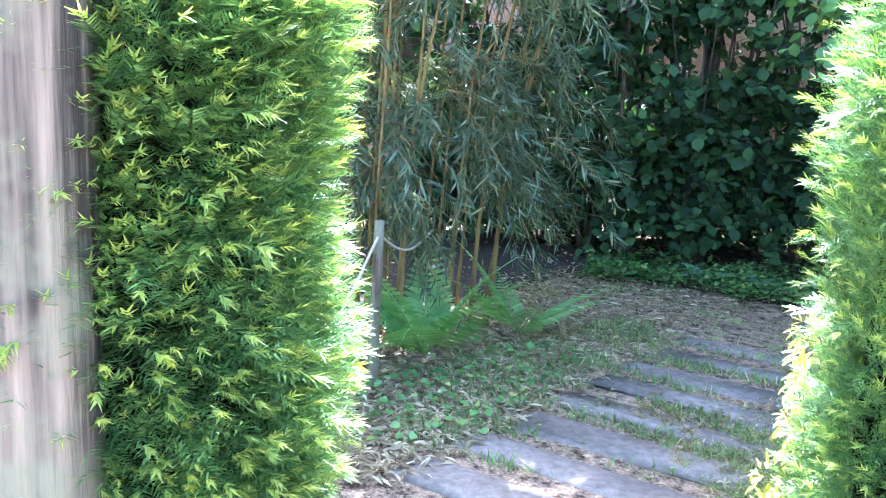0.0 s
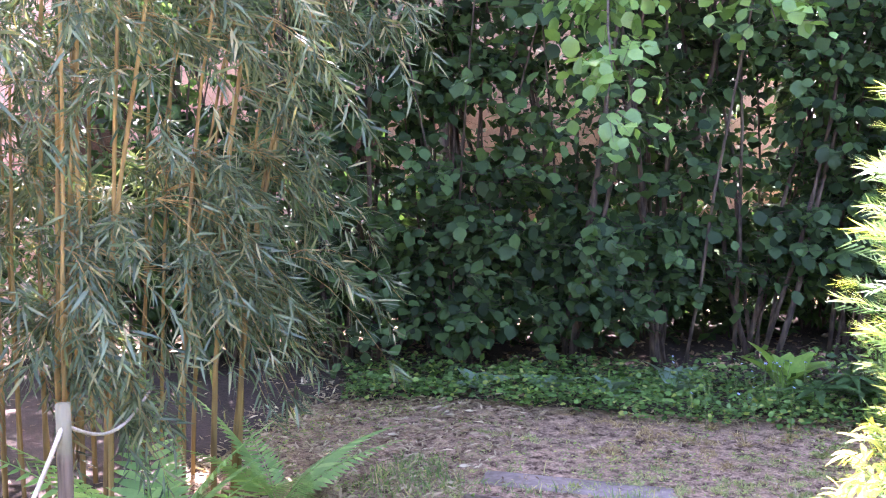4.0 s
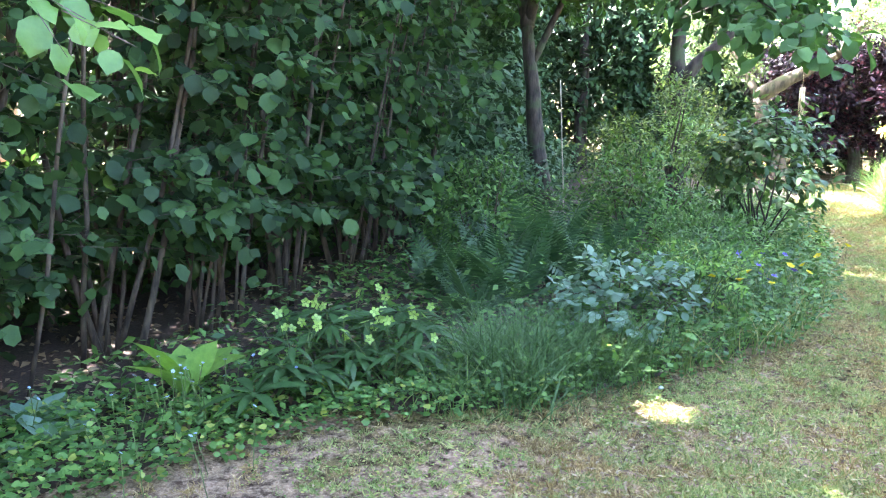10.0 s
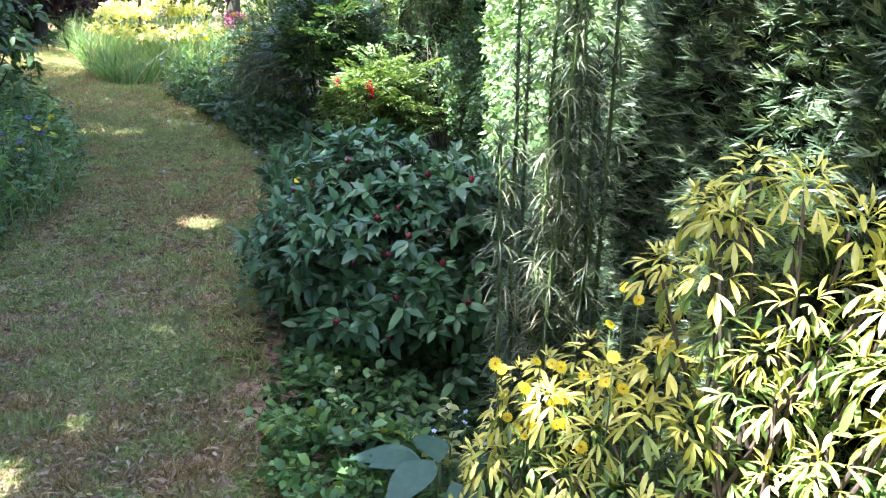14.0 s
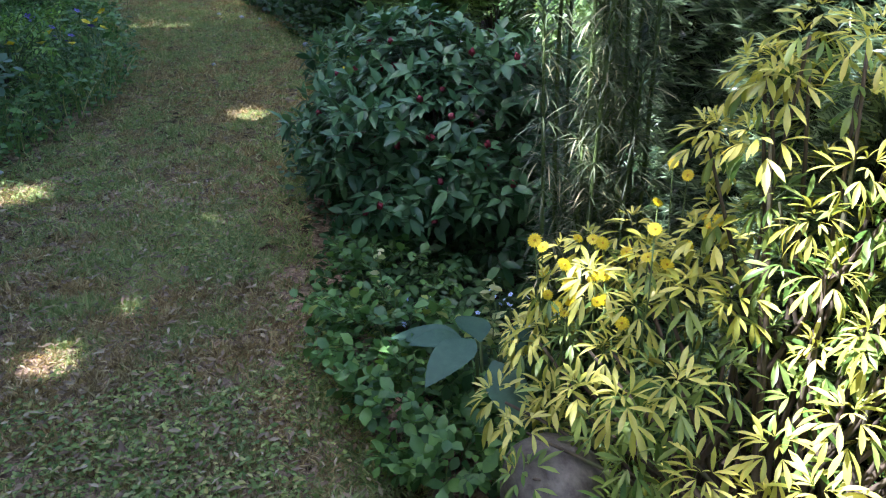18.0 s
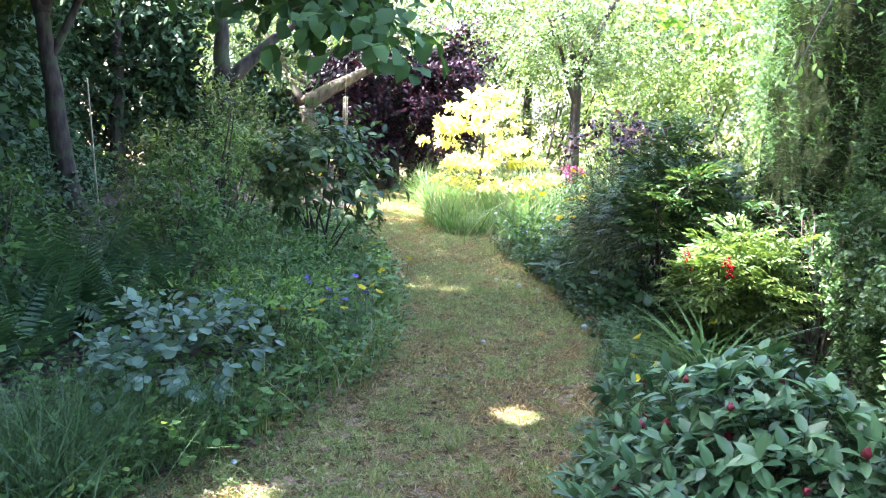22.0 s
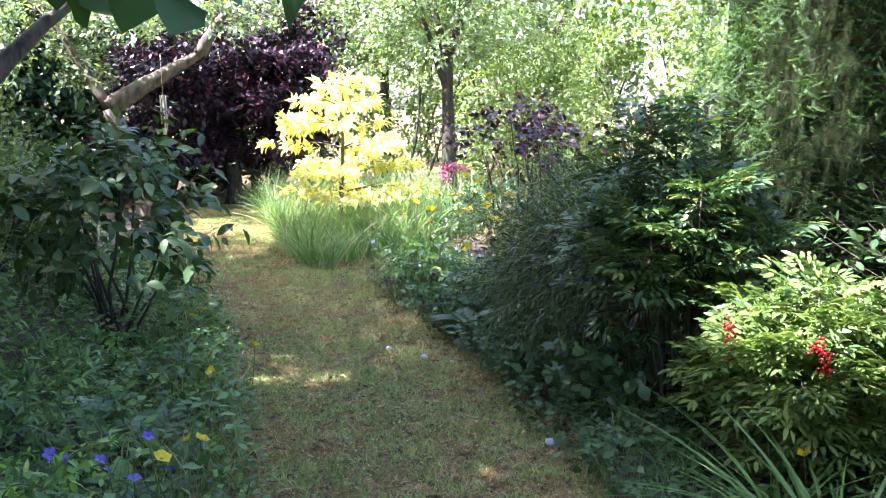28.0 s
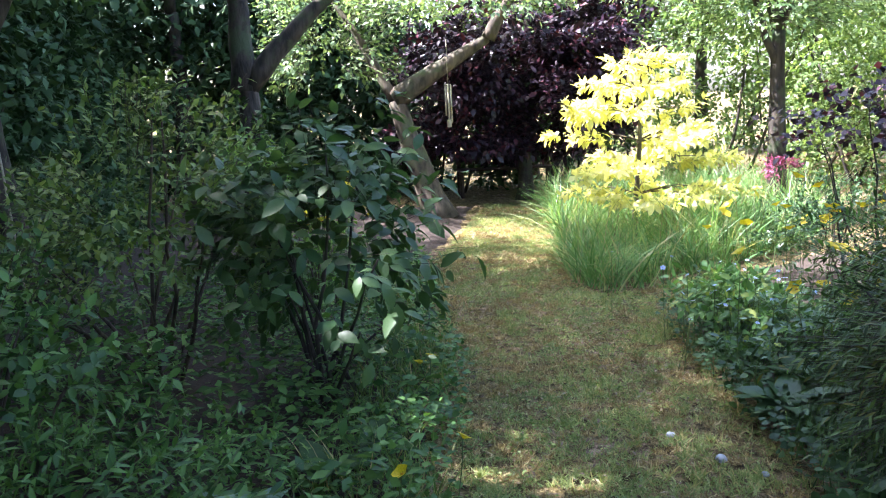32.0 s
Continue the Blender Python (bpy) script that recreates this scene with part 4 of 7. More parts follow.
def hazel(at, stems, seed, label, height=4.4, leaves=520, spread=0.5, lean=(0, 0), low=0.35):
    rng = np.random.default_rng(seed)
    ob = thing("hazel", (at[0], at[1], 0), label, "hazel", "hazel thicket")
    P, A = [], []
    for i in range(stems):
        a = rng.uniform(0, 6.28)
        b = np.array([at[0] + rng.normal(0, 0.08), at[1] + rng.normal(0, 0.08), -0.02])
        e = b + np.array([math.cos(a) * spread + lean[0], math.sin(a) * spread + lean[1], 1.0]) * rng.uniform(0.7, 1.0) * np.array([1, 1, height])
        pts = bent(rng, b, e, 8, 0.05)
        r0 = rng.uniform(0.009, 0.026)
        part("stem", tube(pts, np.linspace(r0, r0 * 0.35, 8), 6), STEM, ob, smooth=True)
        m = leaves // stems
        v = rng.uniform(0.1, 1.0, m)
        q = np.stack([np.interp(v, np.linspace(0, 1, 8), pts[:, j]) for j in range(3)], 1)
        w = unit(np.column_stack([rng.normal(0, 1, m), rng.normal(-0.35, 0.9, m), rng.normal(0.05, 0.3, m)]))
        q = q + w * rng.uniform(0.0, 0.3, (m, 1))
        hub = q[rng.integers(0, m, max(3, m // 5))]
        q = np.where(rng.uniform(0, 1, (m, 1)) < 0.75, hub[rng.integers(0, len(hub), m)] + rng.normal(0, 0.14, (m, 3)), q)
        holes = np.array([noise.noise(Vector(v) * 1.9 + Vector((seed, 0, 0))) for v in q])
        ok = (q[:, 2] > low + rng.uniform(0, 0.3, m)) & (holes > np.where(q[:, 2] > 1.15, -0.07, -0.35))
        P.append(q[ok])
        A.append(w[ok])
    lv, tw = sprays(rng, np.concatenate(P), np.concatenate(A), 9, 0.36, 0.082, HAZEL_LEAF, 0.8, 0.9, 0.45, 0.5, 0.002)
    part("foliage", pierce(rng, lv, HAZEL_LEAF, SUN_HOLES), HAZEL, ob)
    part("twig_growth", tw, STEM, ob)


pts, left = along_line(HAZEL_LINE, np.linspace(0, 1, 12))
for i, (p, l) in enumerate(zip(pts, left)):
    hazel(p, 9, 100 + i, "many-stemmed hazel with large round dark green leaves", 3.8 + 0.5 * (i % 3), 680 if i < 6 else 520, 0.8, (-0.02, -0.06), 0.1 if i < 5 else 0.55)
for i, (x, y) in enumerate(((2.6, 7.6), (4.2, 7.3), (5.9, 7.0), (7.6, 6.9))):
    hazel((x, y), 8, 130 + i, "tall hazel at the back of the thicket", 6.4, 330, 0.2, (0, -0.03), 1.0)


def hanging_branch(a, b, seed, n, leaf, mat, name, label, category, tmpl=HAZEL_LEAF, width=0.35, r=0.014):
    rng = np.random.default_rng(seed)
    ob = thing(name, tuple(a), label, category)
    pts = bent(rng, a, b, 9, 0.04, 0.12)
    part("branch", tube(pts, np.linspace(r, 0.003, 9), 6), STEM, ob, smooth=True)
    v = rng.uniform(0.15, 1, n)
    q = np.stack([np.interp(v, np.linspace(0, 1, 9), pts[:, j]) for j in range(3)], 1)
    w = np.column_stack([rng.normal(0, 1, (n, 2)), rng.normal(-0.25, 0.3, n)])
    q = q + unit(w) * rng.uniform(0, width, (n, 1)) * 0.5
    lv, tw = sprays(rng, q, w, 4, 0.2, leaf, tmpl, 0.8, 1.0, 0.6, 0.35, 0.0014)
    part("foliage", pierce(rng, lv, tmpl, SUN_HOLES), mat, ob)
    part("twig_growth", tw, STEM, ob)


HAZEL_LIGHT = leaf_mat("young_hazel_leaves", (0.09, 0.19, 0.035), (0.2, 0.34, 0.07), 0.5, 0.45)
hanging_branch((3.3, 6.3, 3.2), (2.05, 4.55, 1.75), 51, 95, 0.078, HAZEL_LIGHT, "hazel_branch", "overhanging hazel branch with bright green leaves", "branch")
hanging_branch((3.9, 6.0, 3.3), (3.0, 4.5, 2.2), 52, 100, 0.078, HAZEL_LIGHT, "hazel_branch", "overhanging hazel branch with bright green leaves", "branch")
hanging_branch((4.6, 5.9, 3.4), (4.1, 4.4, 2.45), 53, 90, 0.08, HAZEL, "hazel_branch", "overhanging hazel branch above the lawn path", "branch")


# ---- generic plants ----
def shrub(name, at, radii, base_z, leaf, tmpl, mat, label, category, seed, k=26, m=420, per=6, twig=0.14, stems=7, stem_mat=None, spread=0.8, droop=0.25, size=0.42, group="", up=0.8, tip=0.0, low=-0.5):
    rng = np.random.default_rng(seed)
    ob = thing(name, (at[0], at[1], 0), label, category, group)
    c = np.array([at[0], at[1], base_z + radii[2]])
    P, D = lumps(rng, c, radii, k, m, size, low)
    ok = P[:, 2] > 0.04
    P, D = P[ok], D[ok]
    for i in range(stems):
        e = P[rng.integers(0, len(P))]
        b = np.array([at[0] + rng.normal(0, radii[0] * 0.12), at[1] + rng.normal(0, radii[1] * 0.12), -0.02])
        r = 0.006 + 0.012 * radii[2]
        part("stem", tube(bent(rng, b, e, 7, 0.08), np.linspace(r, r * 0.35, 7), 5), stem_mat or STEM, ob, smooth=True)
    lv, tw = sprays(rng, P, D, per, twig, leaf, tmpl, spread, up, droop, 0.35, 0.0014, tip)
    part("foliage", lv, mat, ob)
    part("twig_growth", tw, stem_mat or STEM, ob)
    return ob, P, D


def tree(name, base, top, r0, limbs, crown, leaf, tmpl, mat, bark, label, seed, m=900, per=5, twig=0.3, category="tree", k=40, size=0.36, wob=0.04, gaps=(), roof=()):
    """A tapered trunk from base to top, limbs to given ends, and a crown of leaf clumps."""
    rng = np.random.default_rng(seed)
    ob = thing(name, (base[0], base[1], 0), label, category)
    tr = bent(rng, base, top, 10, wob)
    rad = np.linspace(r0, r0 * 0.55, 10)
    rad[0] *= 1.35
    rad[1] *= 1.1
    part("trunk", tube(tr, rad, 10), bark, ob, smooth=True)
    for s, e, r in limbs:
        a = tr[min(9, int(s * 9))] if not isinstance(s, tuple) else np.array(s)
        part("limb", tube(bent(rng, a, e, 9, 0.07, 0.05), np.linspace(r, r * 0.4, 9), 8), bark, ob, smooth=True)
    masses = [lumps(rng, c, r, k, int(m * min(1.0, r[0] * r[1] / 1.6)), size) for c, r in crown]
    for poly, low, high, n in roof:
        # a spread of leaf sprays whose shade falls on the given piece of ground
        f = in_poly(rng, poly, n)
        z = rng.uniform(low, high, (n, 1)) + 0.3 * wave(f, 0.8, 51.0)[:, None]
        masses.append((np.column_stack([f, np.zeros(n)]) + np.array(sun_dir) * (z / sun_dir.z), unit(rng.normal(0, 1, (n, 3)) * np.array([1, 1, 0.35]))))
    for P, D in masses:
        lv, tw = sprays(rng, P, D, per, twig, leaf, tmpl, 0.85, 0.8, 0.35, 0.35, 0.003)
        part("crown", pierce(rng, lv, tmpl, SUN_HOLES + tuple(gaps)), mat, ob)
        if tmpl is not DIAMOND:
            part("twig_growth", tw, bark, ob)
    return ob


def rosette_leaves(ob, rng, n, length, mesh, name="leaf", rise=35, at=(0, 0, 0.02), vary=0.25, label=""):
    for i in range(n):
        f = new(name, mesh)
        f.parent = ob
        k = length * rng.uniform(1 - vary, 1 + vary)
        f.matrix_local = pose(*at, 0, 0, 360 * i / n + rng.uniform(-25, 25)) @ pose(0, 0.01, 0, rise + rng.uniform(-18, 18), rng.uniform(-15, 15), 0) @ Matrix.Diagonal((k, k, k, 1))
        if label:
            tagged(f, label)


def leaf_mesh(name, mat, width, fold=0.12, droop=0.3, seg=6, peak=0.45):
    return mesh_of(name, *leaf_t(width, fold, droop, seg, peak), mat, True)


def flower_meshes(name, petals, width, mat_p, mat_c, cup=0.25, centre=0.28):
    a = np.arange(petals) * 2 * np.pi / petals
    A = np.stack([np.cos(a), np.sin(a), np.full(petals, cup)], 1)
    pet = mesh_of(name, *inst(leaf_t(width, 0.1, 0.15, 3, 0.6), A * 0.12, A, UP, 1.0), mat_p)
    th = np.linspace(0, np.pi / 2, 4)
    V, F = [], []
    for i, t in enumerate(th):
        for j in range(8):
            V.append((centre * math.cos(t) * math.cos(j * math.pi / 4), centre * math.cos(t) * math.sin(j * math.pi / 4), 0.06 + 0.16 * math.sin(t)))
    for i in range(3):
        for j in range(8):
            p, q = i * 8 + j, i * 8 + (j + 1) % 8
            F += [(p, q, q + 8), (p, q + 8, p + 8)]
    return pet, mesh_of("flower_centre", np.array(V), np.array(F), mat_c, True)


DAISY_P, DAISY_C = flower_meshes("petals", 16, 0.36, YELLOW, ORANGE, 0.08, 0.2)
POPPY_P, POPPY_C = flower_meshes("petals", 5, 1.0, YELLOW, ORANGE, 0.7, 0.15)
HELL_P, HELL_C = flower_meshes("petals", 5, 0.8, LIME_PETAL, LIME_PETAL, 0.35, 0.16)
BLUE_P, BLUE_C = flower_meshes("petals", 5, 0.8, BLUE, BLUE, 0.4, 0.14)
SKY_P, SKY_C = flower_meshes("petals", 5, 0.9, PALE_BLUE, WHITE, 0.2, 0.14)


def flower(ob, at, size, meshes, rng, tilt=35, stalk=None, face=(0, 0, 1)):
    """One flower with its stalk under a plant."""
    turn = Vector(face).to_track_quat("Z", "Y").to_matrix().to_4x4()
    f = new("flower", meshes[0])
    f.parent = ob
    f.matrix_local = Matrix.Translation(Vector(at) - ob.location) @ turn @ pose(0, 0, 0, rng.uniform(-tilt, tilt), rng.uniform(-tilt, tilt), rng.uniform(0, 360)) @ Matrix.Diagonal((size, size, size, 1))
    c = new("flower_centre", meshes[1])
    c.parent = f
    if stalk is not None:
        part("stalk", tube(bent(rng, stalk, at, 6, 0.04), 0.0022, 4), GREEN_STEM, ob)


# ---- left bed: ground cover along its edge, then plants ----
def strip(rng, line, n, out0, out1, sign=1):
    u = rng.uniform(0, 1, n)
    p, l = along_line(line, u)
    return p + sign * l * rng.uniform(out0, out1, (n, 1)), u


def ground_cover():
    rng = np.random.default_rng(61)
    for name, line, sign, n, w, mat, size, h, lab in (
            ("ground_cover", BED_EDGE[1:9], 1, 8000, 0.85, COVER, 0.034, 0.2, "low strawberry-like ground cover with fresh green leaves"),
            ("ground_cover", BED_EDGE[8:17], 1, 7500, 1.0, BED_LEAF, 0.036, 0.32, "mixed low green foliage along the bed"),
            ("ground_cover", RIGHT_EDGE[4:13], -1, 6500, 0.9, BORDER_LEAF, 0.036, 0.25, "mixed low foliage along the border of the lawn")):
        p, u = strip(rng, line, n, -0.1, w, sign)
        p = p + sign * 0.05 * np.column_stack([wave(p, 3.0, 30.0), wave(p, 3.0, 31.0)])
        k = wave(p, 2.5, 11.0)
        d = rng.uniform(0, 1, n)
        z = h * (0.15 + 0.85 * d) * (0.7 + 0.5 * k)
        a = np.column_stack([rng.normal(0, 1, (n, 2)), rng.uniform(-0.1, 0.4, n)])
        q = np.column_stack([p, np.maximum(z, 0.015)])
        lv = inst(leaf_t(0.85, 0.1, 0.2, 3, 0.45, 0.6), q, a, UP + rng.normal(0, 0.4, (n, 3)), size * rng.uniform(0.5, 1.4, n))
        single(name, lv, mat, lab, "ground cover", "stuff")
    # narrow grassy leaves at the bed's edge and border
    for line, sign, n, h, lab, mat in ((BED_EDGE[6:17], 1, 5200, 0.26, "tufts of dark green grass along the bed", GRASS), (RIGHT_EDGE[5:14], -1, 4200, 0.22, "tufts of grass along the border", CLUMP_GRASS)):
        p, u = strip(rng, line, n, -0.03, 0.55, sign)
        p = p[wave(p, 2.0, 5.0) > rng.uniform(-0.5, 0.3, n)]
        q = np.column_stack([p, np.zeros(len(p))])
        single("edging_grass", stand(blade_t(0.025, 0.6, 4), rng, q, h * rng.uniform(0.5, 1.3, len(p)), 0.3), mat, lab, "grass", "stuff")
    # bed filling behind
    bed = BED_EDGE[1:17] + [(13.5, 3.5), (10, 4.6), (8.2, 5.2), (5.6, 5.5), (3.4, 6.2), (1.6, 7.2)]
    n = 16000
    p = in_poly(rng, bed, n)
    k = wave(p, 0.9, 21.0)
    z = rng.uniform(0.05, 1, n) * (0.28 + 0.18 * k) * np.clip((p[:, 0] - 1.0) / 4, 0.25, 1.4)
    a = np.column_stack([rng.normal(0, 1, (n, 2)), rng.uniform(-0.2, 0.6, n)])
    single("bed_foliage", inst(OVAL2, np.column_stack([p, z]), a, UP + rng.normal(0, 0.45, (n, 3)), rng.uniform(0.03, 0.09, n)), BED_LEAF, "mixed dark green leaves filling the shady bed", "foliage", "stuff")

    border = RIGHT_EDGE[1:14] + [(10.2, -1.9), (6.5, -1.0), (4.5, -0.1), (2.4, 1.2), (1.7, 1.7)]
    p = np.concatenate([in_poly(rng, border, 13000), in_poly(rng, [(1.6, 2.45), (3.2, 2.15), (3.2, 1.6), (2.4, 1.2), (1.6, 1.6)], 5000)])
    n = len(p)
    z = rng.uniform(0.03, 1, n) * (0.17 + 0.1 * wave(p, 1.1, 24.0))
    a = np.column_stack([rng.normal(0, 1, (n, 2)), rng.uniform(-0.2, 0.6, n)])
    single("border_foliage", inst(OVAL2, np.column_stack([p, z]), a, UP + rng.normal(0, 0.45, (n, 3)), rng.uniform(0.025, 0.07, n)), BORDER_LEAF, "mixed low green leaves filling the border", "foliage", "stuff")


ground_cover()


def litter():
    rng = np.random.default_rng(62)
    area = [(-1.2, 3.6), (0.4, 3.6), (0.9, 4.8), (1.3, 6.2), (2.6, 5.5), (4.2, 4.4), (4.0, 6.6), (1.2, 8.0), (-1.0, 7.0)]
    n = 17000
    p = np.concatenate([in_poly(rng, area, 5000), in_poly(rng, [(-1.0, 3.2), (0.2, 3.3), (1.6, 4.9), (2.4, 5.6), (1.2, 6.9), (-0.4, 5.2)], 6000), in_poly(rng, [(-1.0, 2.9), (-0.1, 3.0), (0.9, 4.3), (0.8, 5.0), (-0.6, 4.6)], 6000)])
    q = np.column_stack([p, rng.uniform(0.002, 0.02, n)])
    a = np.column_stack([rng.normal(0, 1, (n, 2)), rng.normal(0, 0.15, n)])
    single("leaf_litter", inst(leaf_t(0.22, 0.2, 0.1, 2), q, a, UP + rng.normal(0, 0.35, (n, 3)), rng.uniform(0.03, 0.085, n)), BAMBOO_LITTER, "dry brown bamboo leaves and bark scraps on the soil", "leaf litter", "stuff")
    n = 2400
    p = in_poly(rng, [(1.2, 6.6), (2.6, 5.7), (4.2, 4.6), (6.0, 3.6), (9.0, 3.0), (9.5, 5.5), (4.0, 7.2), (1.5, 8.2)], n)
    q = np.column_stack([p, rng.uniform(0.03, 0.05, n)])
    a = np.column_stack([rng.normal(0, 1, (n, 2)), rng.normal(0, 0.2, n)])
    single("bed_litter", inst(leaf_t(0.6, 0.2, 0.15, 2), q, a, UP + rng.normal(0, 0.4, (n, 3)), rng.uniform(0.03, 0.08, n)), LITTER, "fallen brown hazel leaves on the dark soil", "leaf litter", "stuff")
    p = np.concatenate([in_poly(rng, LAWN, 4500), in_poly(rng, [(1.0, 2.8), (1.6, 2.6), (3.2, 2.4), (4.6, 2.0), (4.6, 3.3), (2.6, 3.8), (1.0, 3.7)], 4500)])
    n = len(p)
    q = np.column_stack([p, rng.uniform(0.008, 0.03, n)])
    a = np.column_stack([rng.normal(0, 1, (n, 2)), rng.normal(0, 0.15, n)])
    single("lawn_litter", inst(leaf_t(0.3, 0.2, 0.1, 2), q, a, UP + rng.normal(0, 0.35, (n, 3)), rng.uniform(0.012, 0.045, n)), LITTER, "dry straw and leaf scraps on the lawn", "leaf litter", "stuff")
    # grass and weeds in the joints and about the paving
    area = [(-0.2, 3.2), (0.6, 2.9), (1.7, 3.4), (2.2, 4.4), (1.3, 5.2), (0.4, 4.6), (-0.1, 4.0)]
    p = in_poly(rng, area, 14000)
    d, nrm = unit(np.array([0.77, -0.64])), unit(np.array([0.64, 0.77]))
    s = (p - np.array([-0.1, 3.09])) @ nrm
    step = 0.235 * nrm[0] + 0.248 * nrm[1]
    along = (p - np.array([-0.1, 3.09])) @ d
    joint = np.abs((s / step) - np.round(s / step)) > 0.3
    joint |= along < 0.0
    keep = joint & (wave(p, 3.0, 14.0) > rng.uniform(-0.5, 0.5, len(p)))
    p = p[keep]
    q = np.column_stack([p, np.zeros(len(p))])
    single("joint_grass", stand(blade_t(0.1, 0.6, 3), rng, q, rng.uniform(0.02, 0.075, len(p)), 0.5), GRASS, "grass and weeds growing between the slabs", "grass", "stuff")
    m = 380
    p = in_poly(rng, [(-0.6, 3.2), (0.2, 3.3), (0.9, 4.5), (0.3, 4.5), (-0.3, 3.9)], m)
    q = np.column_stack([p, rng.uniform(0.02, 0.11, m)])
    single("weeds", inst(ROUND, q, np.column_stack([rng.normal(0, 1, (m, 2)), rng.uniform(0, 0.3, m)]), UP + rng.normal(0, 0.3, (m, 3)), rng.uniform(0.02, 0.05, m)), COVER, "low green weeds beside the slabs", "weeds", "stuff")


litter()


def fine_grass(at, r, n, h, seed, label):
    rng = np.random.default_rng(seed)
    p = np.array(at) + rng.normal(0, 1, (n, 2)) * np.array(r) * 0.5
    single("grass_clump", stand(blade_t(0.012, 0.9, 4), rng, np.column_stack([p, np.zeros(n)]), h * rng.uniform(0.6, 1.2, n), 0.35), CLUMP_GRASS, label, "grass", "stuff")


fine_grass((4.75, 3.85), (0.42, 0.34), 1700, 0.44, 65, "clump of fine dark green grass at the bed's edge")
fine_grass((5.1, 3.4), (0.34, 0.3), 1100, 0.38, 66, "clump of fine dark green grass at the bed's edge")
fine_grass((6.9, 2.3), (0.3, 0.2), 420, 0.3, 67, "clump of fine grass beside the violet flowers")
fine_grass((5.6, 0.75), (0.4, 0.2), 600, 0.3, 68, "clump of grey-green grass at the lawn's edge")

BIG_PALE, STRAP = leaf_mesh("leaf", PALE_LEAF, 0.58, 0.12, 0.35, 7, 0.58), leaf_mesh("leaf", BED_LEAF, 0.028, 0.3, 0.95, 9, 0.3)
MOTTLED, BERG = leaf_mesh("leaf", BLUE_LEAF, 0.55, 0.12, 0.35), leaf_mesh("leaf", GLOSSY_LEAF, 0.55, 0.1, 0.45)
HELL_LEAF = leaf_mesh("leaf", GLOSSY_LEAF, 0.22, 0.15, 0.4)


def rosette(name, at, n, length, mesh, label, category, seed, rise=40, z=0.02):
    rng = np.random.default_rng(seed)
    ob = thing(name, (at[0], at[1], 0), label, category)
    rosette_leaves(ob, rng, n, length, mesh, rise=rise, at=(0, 0, z))
    return ob


rosette("skunk_cabbage", (3.95, 5.32), 8, 0.29, BIG_PALE, "clump of upright pale yellow-green oval leaves", "leafy plant", 75, 58, 0.06)
for x, y, i in ((2.6, 5.95, 0), (2.95, 5.75, 1), (3.3, 5.55, 2), (3.45, 5.8, 3), (2.2, 6.25, 4)):
    rosette("lungwort", (x, y), 8, 0.2, MOTTLED, "low clump of silver-mottled green leaves", "leafy plant", 72 + i, 42)


def hellebore(at, seed, flowers):
    rng = np.random.default_rng(seed)
    ob = thing("hellebore", (at[0], at[1], 0), "hellebore with lime-green flowers above dark fingered leaves", "hellebore", "hellebores")
    for k in range(8):
        a = rng.uniform(0, 6.28)
        r = rng.uniform(0.06, 0.22)
        e = np.array([r * math.cos(a), r * math.sin(a), rng.uniform(0.16, 0.36)])
        part("stalk", tube(bent(rng, (at[0], at[1], 0), e + (at[0], at[1], 0), 6, 0.05), 0.004, 5), GREEN_STEM, ob)
        rosette_leaves(ob, rng, 8, 0.17, HELL_LEAF, rise=8, at=tuple(e))
    for k in range(flowers):
        a = rng.uniform(0, 6.28)
        r = rng.uniform(0.08, 0.3)
        e = np.array([at[0] + r * math.cos(a), at[1] + r * math.sin(a), rng.uniform(0.27, 0.47)])
        flower(ob, e, 0.027, (HELL_P, HELL_C), rng, 60, (at[0], at[1], 0.05), (-0.5, -0.3, 0.5))


for i, (x, y, n) in enumerate(((4.15, 4.82, 7), (4.5, 4.7, 9), (4.42, 4.4, 8), (4.85, 4.5, 7), (4.75, 4.95, 3))):
    hellebore((x, y), 80 + i, n)
rosette("spurge", (3.75, 4.85), 12, 0.22, HELL_LEAF, "rosette of narrow dark green leaves", "leafy plant", 85, 20, 0.18)


def forget_me_not(at, n, seed, spread=0.25, h=0.26, meshes=None, name="forget_me_not", label="small pale blue flowers on thin stalks", size=0.008):
    rng = np.random.default_rng(seed)
    ob = thing(name, (at[0], at[1], 0), label, "flowers")
    for i in range(n):
        b = np.array([at[0] + rng.normal(0, spread), at[1] + rng.normal(0, spread), 0])
        e = b + np.array([rng.normal(0, 0.04), rng.normal(0, 0.04), h * rng.uniform(0.7, 1.2)])
        flower(ob, e, size * rng.uniform(0.8, 1.3), meshes or (SKY_P, SKY_C), rng, 40, b)
    return ob


